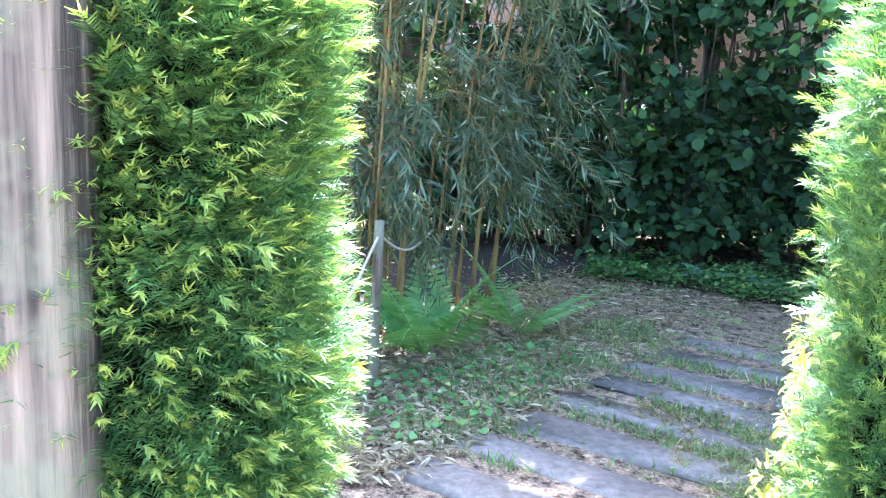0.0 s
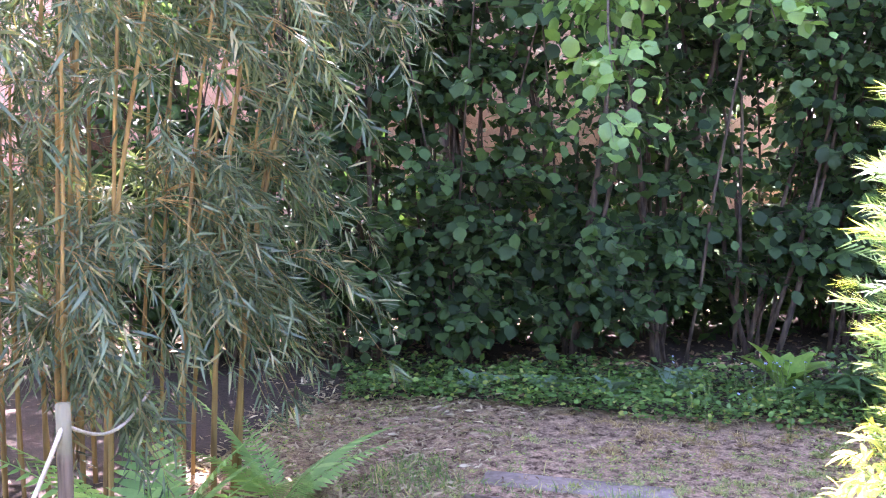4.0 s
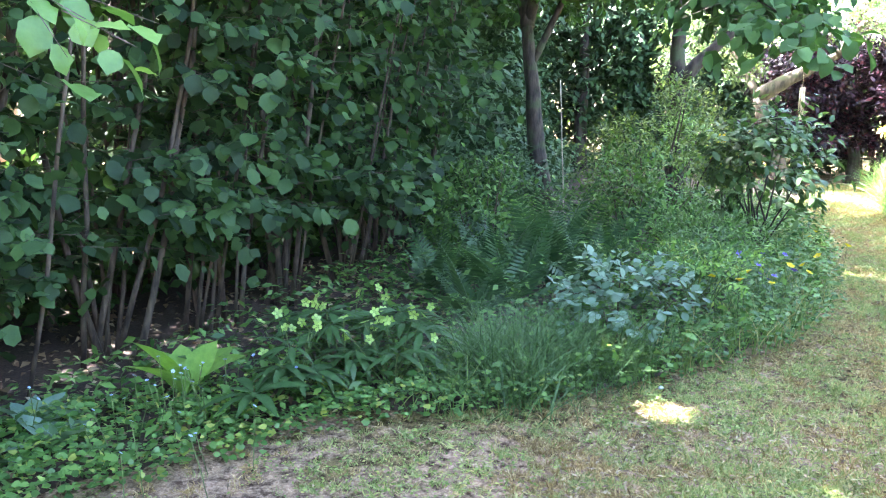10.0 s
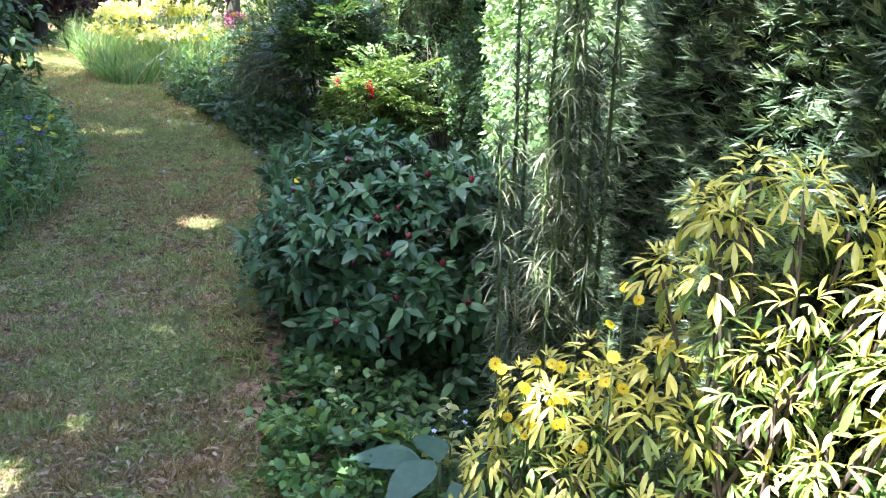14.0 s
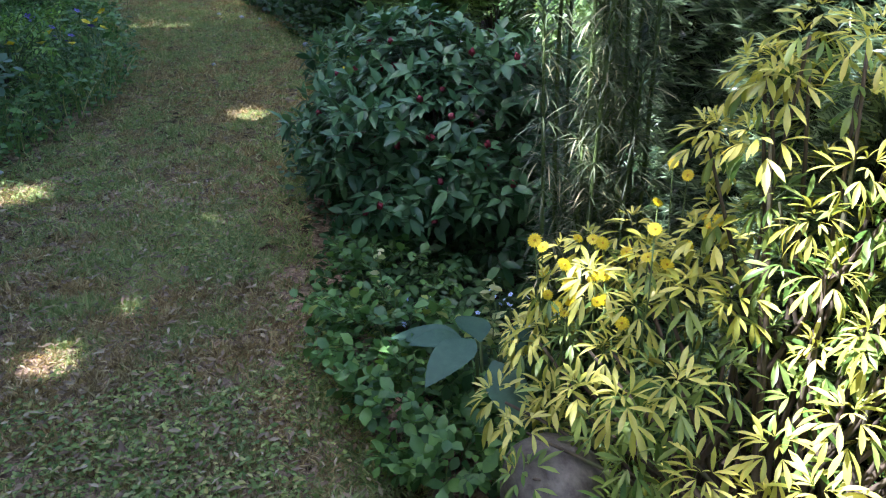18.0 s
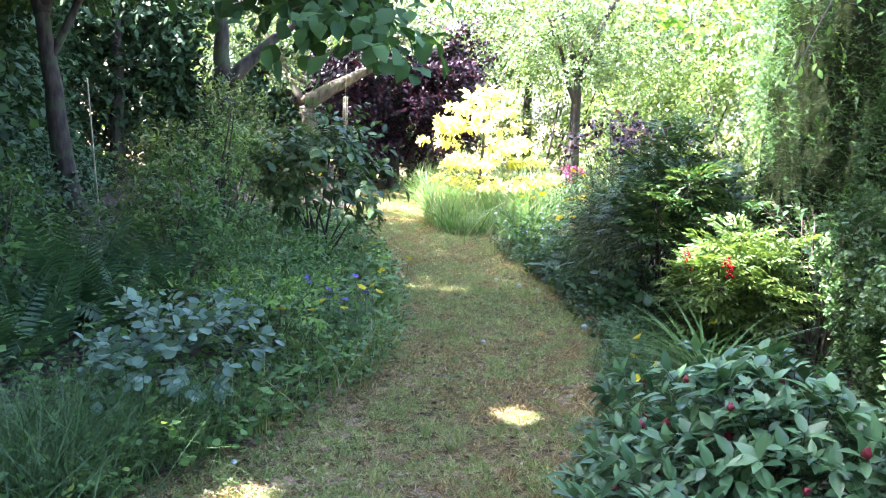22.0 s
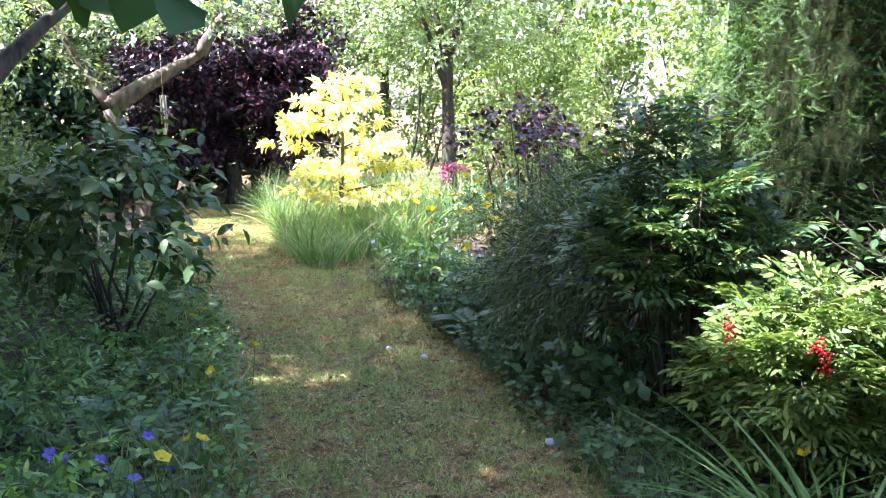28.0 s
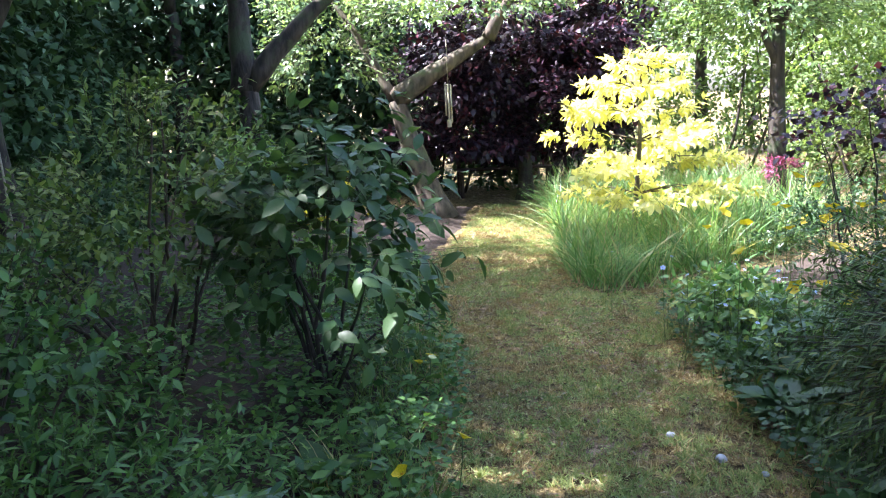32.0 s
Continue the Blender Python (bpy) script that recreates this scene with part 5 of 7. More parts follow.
forget_me_not((3.55, 5.15), 36, 91)
forget_me_not((2.3, 2.0), 26, 92, 0.12, 0.16)
forget_me_not((6.7, 2.45), 8, 93, 0.14, 0.42, (BLUE_P, BLUE_C), "violet_flowers", "deep blue-violet flowers among grassy leaves", 0.02)
forget_me_not((6.95, 2.3), 5, 94, 0.1, 0.3, (BLUE_P, BLUE_C), "violet_flowers", "deep blue-violet flowers among grassy leaves", 0.02)
for i, (x, y, z, n) in enumerate(((6.1, 2.62, 0.38, 3), (6.6, 2.3, 0.36, 2), (7.0, 2.1, 0.3, 2), (9.7, 1.6, 0.2, 2), (5.35, 0.78, 0.3, 3), (5.0, 0.85, 0.28, 2), (5.9, 0.15, 0.35, 2), (8.2, 1.75, 0.28, 2))):
    forget_me_not((x, y), n, 200 + i, 0.12, z, (POPPY_P, POPPY_C), "welsh_poppy", "yellow poppy flowers on thin green stalks", 0.032)

shrub("blue_leaved_shrub", (5.45, 3.3), (0.36, 0.34, 0.24), 0.14, 0.05, leaf_t(0.95, 0.05, 0.12, 5, 0.45, 0.5), BLUE_LEAF, "small shrub with pale blue-green rounded leaves", "shrub", 301, 18, 125, 4, 0.1, 5, droop=0.1, up=1.8)
shrub("bed_shrub", (6.4, 3.0), (0.5, 0.45, 0.26), 0.05, 0.05, LANCE, COVER, "feathery light green bed plant", "leafy plant", 302, 20, 260, 6, 0.12, 5, GREEN_STEM)
shrub("bed_shrub", (7.6, 2.75), (0.7, 0.5, 0.32), 0.05, 0.05, LANCE, BED_LEAF, "loose green bed plant with narrow leaves", "leafy plant", 303, 22, 330, 6, 0.13, 5, GREEN_STEM)
shrub("bed_shrub", (8.5, 3.35), (0.6, 0.5, 0.5), 0.05, 0.055, OVAL, BED_LEAF, "rounded twiggy green shrub", "shrub", 304, 26, 420, 6, 0.16, 9)
shrub("bed_shrub", (10.2, 3.2), (1.0, 0.8, 0.8), 0.05, 0.055, OVAL2, NANDINA, "twiggy small-leaved yellow-green shrub", "shrub", 305, 34, 720, 6, 0.2, 12)
shrub("bed_shrub", (8.0, 4.7), (0.9, 0.5, 0.45), 0.05, 0.06, OVAL, BED_LEAF, "dark green shrub in the shade", "shrub", 306, 26, 480, 5, 0.16, 7)
shrub("viburnum", (9.6, 2.1), (0.66, 0.55, 0.7), 0.1, 0.1, leaf_t(0.5, 0.1, 0.3, 4), VIBURNUM, "dark shrub with large drooping oval leaves", "shrub", 307, 30, 380, 4, 0.18, 12, BARK, 0.8, 0.6)
for i, (x, y) in enumerate(((7.45, 2.08), (7.2, 2.3), (7.9, 2.1))):
    rosette("pale_leaved_plant", (x, y), 6, 0.2, MOTTLED if i != 1 else BIG_PALE, "low plant with pale upright leaves", "leafy plant", 310 + i, 55)
shrub("yellow_pea_bush", (11.8, 2.3), (0.4, 0.35, 0.4), 0.1, 0.05, OVAL, PALE_LEAF, "bush with bright yellow pea flowers", "shrub", 311, 16, 160, 5, 0.12, 6)
forget_me_not((11.75, 2.25), 34, 312, 0.2, 0.98, (POPPY_P, POPPY_C), "yellow_pea_flowers", "bright yellow flowers on tall green stalks", 0.045)


shrub("lime_shrub", (12.4, 2.75), (0.5, 0.4, 0.42), 0.5, 0.08, LANCE, PALE_LEAF, "lime-green feathery shrub in a patch of sun", "shrub", 313, 18, 190, 6, 0.2, 7, GREEN_STEM)


def columbine(at, seed):
    """Arching thin green stalks over fresh lobed leaves."""
    rng = np.random.default_rng(seed)
    ob = thing("columbine", (at[0], at[1], 0), "fresh yellow-green plant with long arching stalks", "leafy plant")
    for i in range(9):
        a = rng.uniform(0, 6.28)
        e = np.array([at[0] + 0.45 * math.cos(a), at[1] + 0.4 * math.sin(a), rng.uniform(0.35, 0.62)])
        line = bent(rng, (at[0], at[1], 0), e, 9, 0.04, 0.16)
        part("stalk", tube(line, np.linspace(0.004, 0.002, 9), 5), GREEN_STEM, ob)
        v = rng.uniform(0.5, 1, 7)
        q = np.stack([np.interp(v, np.linspace(0, 1, 9), line[:, j]) for j in range(3)], 1)
        lv, tw = sprays(rng, q, np.column_stack([rng.normal(0, 1, (7, 2)), rng.uniform(-0.6, 0.2, 7)]), 5, 0.07, 0.035, OVAL, 0.9, 0.8, 0.5)
        part("foliage", lv, PALE_LEAF, ob)


for i, (x, y, k) in enumerate(((6.95, 2.75, 0.2), (7.3, 2.55, 0.22), (7.7, 2.4, 0.18), (8.1, 2.3, 0.2), (8.5, 2.05, 0.16), (7.0, 2.2, 0.16), (7.55, 2.95, 0.24), (8.0, 2.8, 0.22), (8.8, 1.85, 0.15), (6.3, 3.3, 0.22), (6.0, 3.6, 0.22))):
    rosette("broad_leaved_plant", (x, y), 9, k, BERG if i % 3 else MOTTLED, "low clump of broad dark green leaves in the bed", "leafy plant", 840 + i, 38, 0.1)
columbine((6.05, 2.85), 321)
columbine((6.6, 2.75), 322)


def cane_stake():
    rng = np.random.default_rng(44)
    single("garden_cane", tube(bent(rng, (11.4, 4.3, -0.02), (11.45, 4.42, 1.75), 8, 0.012), 0.008, 6), ROPE, "pale thin garden cane standing in the bed", "garden cane")


cane_stake()

# ---- trees on the left ----
tree("tree", (12.5, 4.72, -0.05), (12.6, 5.05, 2.5), 0.15, [(1.0, (13.4, 5.7, 4.6), 0.1), (1.0, (12.4, 4.6, 4.8), 0.09), (0.8, (13.2, 4.0, 4.2), 0.06)],
     [((14.3, 5.9, 5.2), (2.2, 1.5, 1.4)), ((12.9, 5.3, 3.3), (1.7, 1.1, 1.0))], 0.12, DIAMOND, TREE_LEAF, BARK, "old tree with a dark leaning trunk and green crown", 401, 1700)
tree("tree", (13.3, 2.95, -0.05), (13.5, 2.95, 1.75), 0.17, [(1.0, (13.6, 3.0, 3.6), 0.125), (1.0, (13.55, 1.9, 2.75), 0.11), ((13.55, 1.9, 2.75), (13.2, 1.0, 3.7), 0.05)],
     [((12.9, 3.35, 4.7), (1.7, 1.3, 1.1)), ((12.4, 3.9, 3.2), (1.1, 0.8, 0.7))], 0.12, DIAMOND, TREE_LEAF, BARK, "forked ivy-clad tree with a green crown", 402, 1500, gaps=((13.4, 0.6, 0.6, 0),))
shrub("ivy", (13.38, 2.95), (0.2, 0.2, 0.8), 0.1, 0.06, ROUND2, GLOSSY_LEAF, "dark ivy climbing the forked trunk", "ivy", 403, 24, 200, 4, 0.08, 2)
tree("apple_tree", (16.8, 0.98, -0.05), (16.92, 1.5, 1.6), 0.2, [(1.0, (16.77, 0.26, 2.35), 0.15), ((16.77, 0.26, 2.35), (16.65, -0.2, 3.0), 0.1), (1.0, (17.3, 2.3, 3.0), 0.08)],
     [((16.8, 0.5, 2.95), (1.6, 1.5, 0.6)), ((17.2, 2.4, 2.3), (1.1, 0.9, 0.8))], 0.085, OVAL2, APPLE_LEAF, BARK_PALE, "old leaning apple tree with pale green leaves", 404, 900)


def wind_chime():
    rng = np.random.default_rng(36)
    ob = thing("wind_chime", (16.66, 0.82, 2.0), "pale wind chime hanging from the apple tree", "wind chime")
    part("cord", tube([(16.66, 0.82, 2.35), (16.66, 0.82, 1.75)], 0.004, 4), ROPE, ob)
    for i in range(4):
        a = i * math.pi / 2
        x, y = 16.66 + 0.035 * math.cos(a), 0.82 + 0.035 * math.sin(a)
        part("tube", tube([(x, y, 1.78), (x, y, 1.42 - 0.05 * i)], 0.012, 8), ROPE, ob, smooth=True)
    part("sail", tube([(16.66, 0.82, 1.32), (16.66, 0.82, 1.22)], 0.03, 8), ROPE, ob)


wind_chime()
tree("purple_plum", (18.6, -0.5, -0.05), (18.6, -0.5, 1.6), 0.13, [(0.9, (18.4, 0.6, 3.0), 0.06), (0.9, (18.2, -1.5, 3.0), 0.06), (1.0, (18.8, -0.4, 3.6), 0.07)],
     [((18.5, -0.4, 1.95), (1.2, 1.7, 1.1)), ((18.3, -1.25, 1.2), (0.9, 0.9, 1.1)), ((18.6, 0.5, 1.9), (0.9, 0.8, 0.8)), ((18.5, -1.6, 2.5), (0.8, 0.8, 0.7)), ((18.9, 0.3, 0.9), (0.8, 1.2, 0.7))], 0.12, DIAMOND, PURPLE_LEAF, BARK, "dark purple-leaved tree, reddish where the sun strikes", 405, 1700, k=24, size=0.3)


def bench():
    ob = thing("bench", (19.3, -0.3, 0), "dark wooden garden bench under the purple tree", "bench")
    for y in (-1.05, 0.45):
        for x in (19.15, 19.6):
            part("leg", box(x - 0.03, x + 0.03, y - 0.03, y + 0.03, -0.01, 0.42 if x < 19.5 else 0.9), BARBED, ob)
    for i in range(4):
        part("seat_slat", box(19.12 + i * 0.12, 19.22 + i * 0.12, -1.1, 0.5, 0.42, 0.445), BARBED, ob)
    for i in range(10):
        part("back_slat", box(19.61, 19.635, -1.03 + i * 0.16, -0.95 + i * 0.16, 0.5, 0.86), BARBED, ob)
    part("top_rail", box(19.58, 19.65, -1.1, 0.5, 0.86, 0.93), BARBED, ob)


bench()

# ---- golden tree, long grass, far trunk ----
def golden_tree():
    rng = np.random.default_rng(410)
    ob = thing("golden_tree", (13.7, -0.75, 0), "small tiered tree with glowing yellow leaves", "tree")
    part("trunk", tube(bent(rng, (13.7, -0.75, -0.03), (13.68, -0.85, 1.8), 9, 0.03), np.linspace(0.035, 0.012, 9), 7), BARK_PALE, ob, smooth=True)
    P, D = [], []
    for z, r, n in ((0.6, 0.9, 90), (0.88, 1.0, 110), (1.14, 0.85, 95), (1.4, 0.66, 80), (1.64, 0.42, 60), (1.86, 0.22, 34)):
        for b in range(7):
            a = rng.uniform(0, 6.28)
            e = np.array([13.7 + r * math.cos(a) * rng.uniform(0.7, 1.1), -0.78 + r * math.sin(a) * rng.uniform(0.7, 1.1), z + rng.uniform(-0.04, 0.02)])
            s = np.array([13.7, -0.8, z - 0.06])
            part("branch", tube(bent(rng, s, e, 6, 0.06, 0.05), np.linspace(0.008, 0.003, 6), 5), BARK_PALE, ob)
            for k in range(n // 7):
                v = rng.uniform(0.35, 1.05)
                P.append(s + (e - s) * v + rng.normal(0, 0.05, 3) * np.array([1.6, 1.6, 0.3]))
                D.append((e - s) + rng.normal(0, 0.3, 3))
    lv, tw = sprays(rng, np.array(P), np.array(D), 8, 0.13, 0.1, OVAL2, 0.9, 1.3, 0.25, 0.3, 0.001)
    part("foliage", lv, GOLD_LEAF, ob)
    part("twig_growth", tw, BARK_PALE, ob)


golden_tree()


def long_grass():
    rng = np.random.default_rng(420)
    p = in_poly(rng, ISLAND, 12500)
    e = wave(p, 1.2, 31.0)
    h = (0.46 + 0.14 * e + 0.16 * wave(p, 4.5, 33.0)) * rng.uniform(0.45, 1.3, len(p))
    q = np.column_stack([p, np.zeros(len(p))])
    single("long_grass", stand(blade_t(0.02, 0.8, 4), rng, q, h * 1.15, 0.4), LONG_GRASS, "tall uncut meadow grass round the golden tree", "grass", "stuff")
    n = 500
    p = in_poly(rng, ISLAND, n)
    hh = rng.uniform(0.6, 0.95, n)
    stalks = stand(blade_t(0.006, 0.25, 4), rng, np.column_stack([p, np.zeros(n)]), hh, 0.15)
    single("grass_stalks", stalks, LITTER, "thin pale flowering grass stalks", "grass", "stuff")


long_grass()
tree("apple_tree", (15.1, -2.9, -0.05), (15.2, -2.95, 2.2), 0.13, [(1.0, (15.5, -2.4, 4.0), 0.08), (1.0, (14.9, -3.6, 4.0), 0.08), (0.8, (14.9, -2.2, 3.2), 0.05)],
     [((15.3, -2.9, 3.2), (1.9, 2.0, 1.6)), ((14.9, -2.6, 2.5), (0.9, 1.1, 0.7))], 0.075, OVAL2, APPLE_LEAF, BARK, "upright apple tree with pale green leaves", 406, 1500)
shrub("azalea", (14.6, -2.7), (0.17, 0.17, 0.13), 0.5, 0.035, OVAL2, PINK, "magenta flowering azalea beside the tree trunk", "shrub", 430, 12, 120, 5, 0.08, 4)

# ---- right border ----
shrub("low_box_hedge", (11.6, -1.75), (0.42, 0.55, 0.42), 0.02, 0.035, OVAL2, GLOSSY_LEAF, "small clipped dark green bush", "shrub", 431, 26, 520, 6, 0.08, 4)
shrub("smoke_bush", (10.7, -1.6), (0.8, 0.65, 0.42), 0.8, 0.055, ROUND2, PURPLE_LEAF, "bush with dark purple round leaves", "shrub", 432, 16, 200, 5, 0.14, 9, BARK)
shrub("border_plant", (10.1, -0.35), (0.55, 0.35, 0.2), 0.02, 0.06, OVAL, COVER, "fresh green catmint-like border plant", "leafy plant", 433, 20, 260, 6, 0.12, 4, GREEN_STEM)
forget_me_not((10.1, -0.35), 60, 434, 0.25, 0.42, (SKY_P, SKY_C), "catmint", "misty pale blue flowers on thin stalks", 0.014)
shrub("border_plant", (9.6, -0.55), (0.5, 0.4, 0.22), 0.05, 0.06, LANCE, BLUE_LEAF, "blue-green leafy border plant", "leafy plant", 435, 16, 150, 5, 0.12, 4, GREEN_STEM)
forget_me_not((9.3, -0.55), 14, 436, 0.25, 0.62, (POPPY_P, POPPY_C), "yellow_lily", "yellow lily flowers on tall stalks", 0.045)
forget_me_not((10.9, -1.0), 16, 437, 0.3, 0.75, (POPPY_P, POPPY_C), "yellow_lily", "yellow and orange lily flowers on tall stalks", 0.045)
rosette("hosta", (8.95, -0.08), 26, 0.21, BERG, "dark glossy hosta with broad ribbed leaves", "hosta", 438, 35, 0.05)
rosette("hosta", (9.2, -0.3), 20, 0.2, BERG, "dark glossy hosta with broad ribbed leaves", "hosta", 439, 40, 0.05)
shrub("dark_shrub", (7.85, -0.55), (0.95, 0.68, 0.58), 0.06, 0.05, leaf_t(0.2, 0.15, 0.3, 3), DARK_NANDINA, "large dark olive-green bamboo-like shrub", "shrub", 440, 64, 1900, 8, 0.2, 14, BARK, 0.6, 0.4, 0.36, "", 0.8, 0.0, -0.95)
shrub("dark_shrub", (8.9, -0.9), (0.6, 0.6, 0.5), 0.05, 0.055, leaf_t(0.28, 0.15, 0.25, 2), BED_LEAF, "feathery green shrub beside the hosta", "shrub", 441, 34, 1000, 7, 0.16, 8, BARK)
shrub("border_plant", (7.4, -0.05), (0.5, 0.35, 0.16), 0.02, 0.06, ROUND, GLOSSY_LEAF, "low dark green rounded leaves at the lawn's edge", "leafy plant", 442, 16, 130, 4, 0.1, 4, GREEN_STEM)


def compound_spray(rng):
    """A divided leaf along y, one long: side stalks with three or five pointed leaflets."""
    P, A = [], []
    for u in (0.36, 0.56, 0.76, 0.96):
        for side in (-1, 1):
            d = unit(np.array([side * 0.8, 0.6, 0.05]))
            length = 0.42 * (1.15 - 0.75 * u)
            for v, turn in ((0.45, 0.7), (0.75, -0.6), (1.0, 0.0)):
                P.append(np.array([0, u, -0.16 * u * u]) + d * length * v)
                c, q = math.cos(turn * side), math.sin(turn * side)
                A.append(np.array([d[0] * c - d[1] * q, d[0] * q + d[1] * c, -0.1]))
    P.append(np.array([0, 1.0, -0.16]))
    A.append(np.array([0, 1, -0.2]))
    n = len(P)
    return inst(leaf_t(0.34, 0.14, 0.22, 3), np.array(P), np.array(A) + rng.normal(0, 0.12, (n, 3)), UP + rng.normal(0, 0.25, (n, 3)), rng.uniform(0.2, 0.3, n))


COMPOUND = compound_spray(np.random.default_rng(445))


def nandina(at, r, height, stems, n, size, mat, label, seed, low):
    """Upright canes with divided leaves that stand out and arch over."""
    rng = np.random.default_rng(seed)
    ob = thing("nandina", (at[0], at[1], 0), label, "shrub")
    P, A = [], []
    for i in range(stems):
        a, d = i * 2.4, math.sqrt((i + 0.5) / stems)
        b = np.array([at[0] + 0.3 * r * d * math.cos(a), at[1] + 0.3 * r * d * math.sin(a), -0.02])
        e = np.array([at[0] + 0.75 * r * d * math.cos(a), at[1] + 0.75 * r * d * math.sin(a), height * (1.0 - 0.35 * d * d) * rng.uniform(0.85, 1.08)])
        pts = bent(rng, b, e, 7, 0.04)
        part("stem", tube(pts, np.linspace(0.009, 0.004, 7), 5), STEM, ob, smooth=True)
        v = low + (1 - low) * np.sqrt(rng.uniform(0, 1, n))
        q = np.stack([np.interp(v, np.linspace(0, 1, 7), pts[:, j]) for j in range(3)], 1)
        h = np.arange(n) * 2.4 + rng.normal(0, 0.4, n)
        P.append(q)
        A.append(np.column_stack([np.cos(h), np.sin(h), rng.normal(0.25, 0.3, n) + 0.5 * (v > 0.9)]) + np.array([math.cos(a), math.sin(a), 0]) * 0.5 * d)
    P, A = np.concatenate(P), np.concatenate(A)
    m = len(P)
    part("foliage", inst(COMPOUND, P, A, UP + rng.normal(0, 0.2, (m, 3)), size * rng.uniform(0.7, 1.2, m)), mat, ob)
    return ob


TALL_LEAFLET = leaf_mat("dark_green_leaflets", (0.022, 0.062, 0.015), (0.118, 0.215, 0.055), 0.46, 0.3, (0.17, 0.2, 0.05))
low_nandina = nandina((6.2, -0.25), 0.46, 0.82, 17, 36, 0.2, NANDINA, "heavenly bamboo with sunlit pale leaflets and red berries", 443, 0.15)
berry_rng = np.random.default_rng(444)
for c in ((6.32, 0.09, 0.66), (6.31, 0.08, 0.59), (5.92, 0.04, 0.68), (5.9, 0.03, 0.63)):
    for q in np.array(c) + berry_rng.normal(0, 0.015, (26, 3)) * np.array([1, 1, 1.8]):
        part("berry", blob(berry_rng, q, (0.0065,) * 3, 0.05, 4), RED, low_nandina, "bright red berry", smooth=True)
tall_nandina = nandina((7.1, -0.3), 0.58, 1.42, 15, 40, 0.215, TALL_LEAFLET, "tall dark heavenly bamboo with drooping divided leaves", 446, 0.42)
for c in ((7.05, -0.1, 1.48), (7.0, -0.35, 1.44), (7.2, -0.2, 1.5)):
    for q in np.array(c) + berry_rng.normal(0, 0.022, (20, 3)) * np.array([1, 1, 2.0]):
        part("bud", blob(berry_rng, q, (0.006,) * 3, 0.05, 4), MAROON, tall_nandina, "dull maroon flower bud", smooth=True)

shrub("privet_shoots", (5.85, -0.6), (0.55, 0.3, 0.42), 0.3, 0.05, OVAL, BORDER_LEAF, "tall loose privet shoots with mid-green oval leaves", "shrub", 448, 22, 110, 5, 0.2, 14, STEM, 0.8, 0.2)


def strap_plant(at, n, length, seed):
    rng = np.random.default_rng(seed)
    ob = thing("day_lily", (at[0], at[1], 0), "clump of long arching strap-shaped leaves", "leafy plant")
    rosette_leaves(ob, rng, n, length, STRAP, rise=66, vary=0.35)


strap_plant((5.5, 0.38), 80, 0.48, 445)
strap_plant((5.85, 0.28), 48, 0.44, 436)
strap_plant((7.0, 0.0), 16, 0.4, 447)


def white_ornament():
    rng = np.random.default_rng(450)
    ob = thing("stone_heap", (5.5, -0.02, 0), "heap of pale blue-grey stones half hidden by leaves", "stones")
    for x, y, z, r in ((5.5, -0.1, 0.06, 0.1), (5.38, 0.0, 0.06, 0.08), (5.6, 0.04, 0.05, 0.08), (5.45, -0.16, 0.15, 0.065), (5.54, 0.0, 0.15, 0.075), (5.4, -0.06, 0.16, 0.055), (5.5, -0.08, 0.23, 0.05)):
        part("stone", blob(rng, (x, y, z), (r, r * rng.uniform(0.6, 0.9), r * rng.uniform(0.6, 0.85)), 0.55, 10), PALE_STONE, ob)


white_ornament()


def bud_shrub():
    ob, P, D = shrub("sweetshrub", (3.14, 1.62), (0.74, 0.5, 0.38), 0.04, 0.062, leaf_t(0.46, 0.16, 0.22, 4, 0.42, 1.15), SWEET_LEAF, "rounded dark green shrub with maroon flower buds", "shrub", 460, 110, 1900, 6, 0.065, 14, STEM, 1.0, 0.02, 0.3, "", 1.5, 1.6, -0.98)
    rng = np.random.default_rng(461)
    top = np.where((P[:, 2] > 0.25) & (np.abs(P[:, 0] - 3.1) + np.abs(P[:, 1] - 1.6) > 0.25))[0]
    for i in range(110):
        j = top[rng.integers(0, len(top))]
        part("bud", blob(rng, P[j] + D[j] * 0.075 + np.array([0, 0, 0.014]), (0.0105, 0.0105, 0.0115), 0.8, 7), MAROON, ob, smooth=True)


bud_shrub()


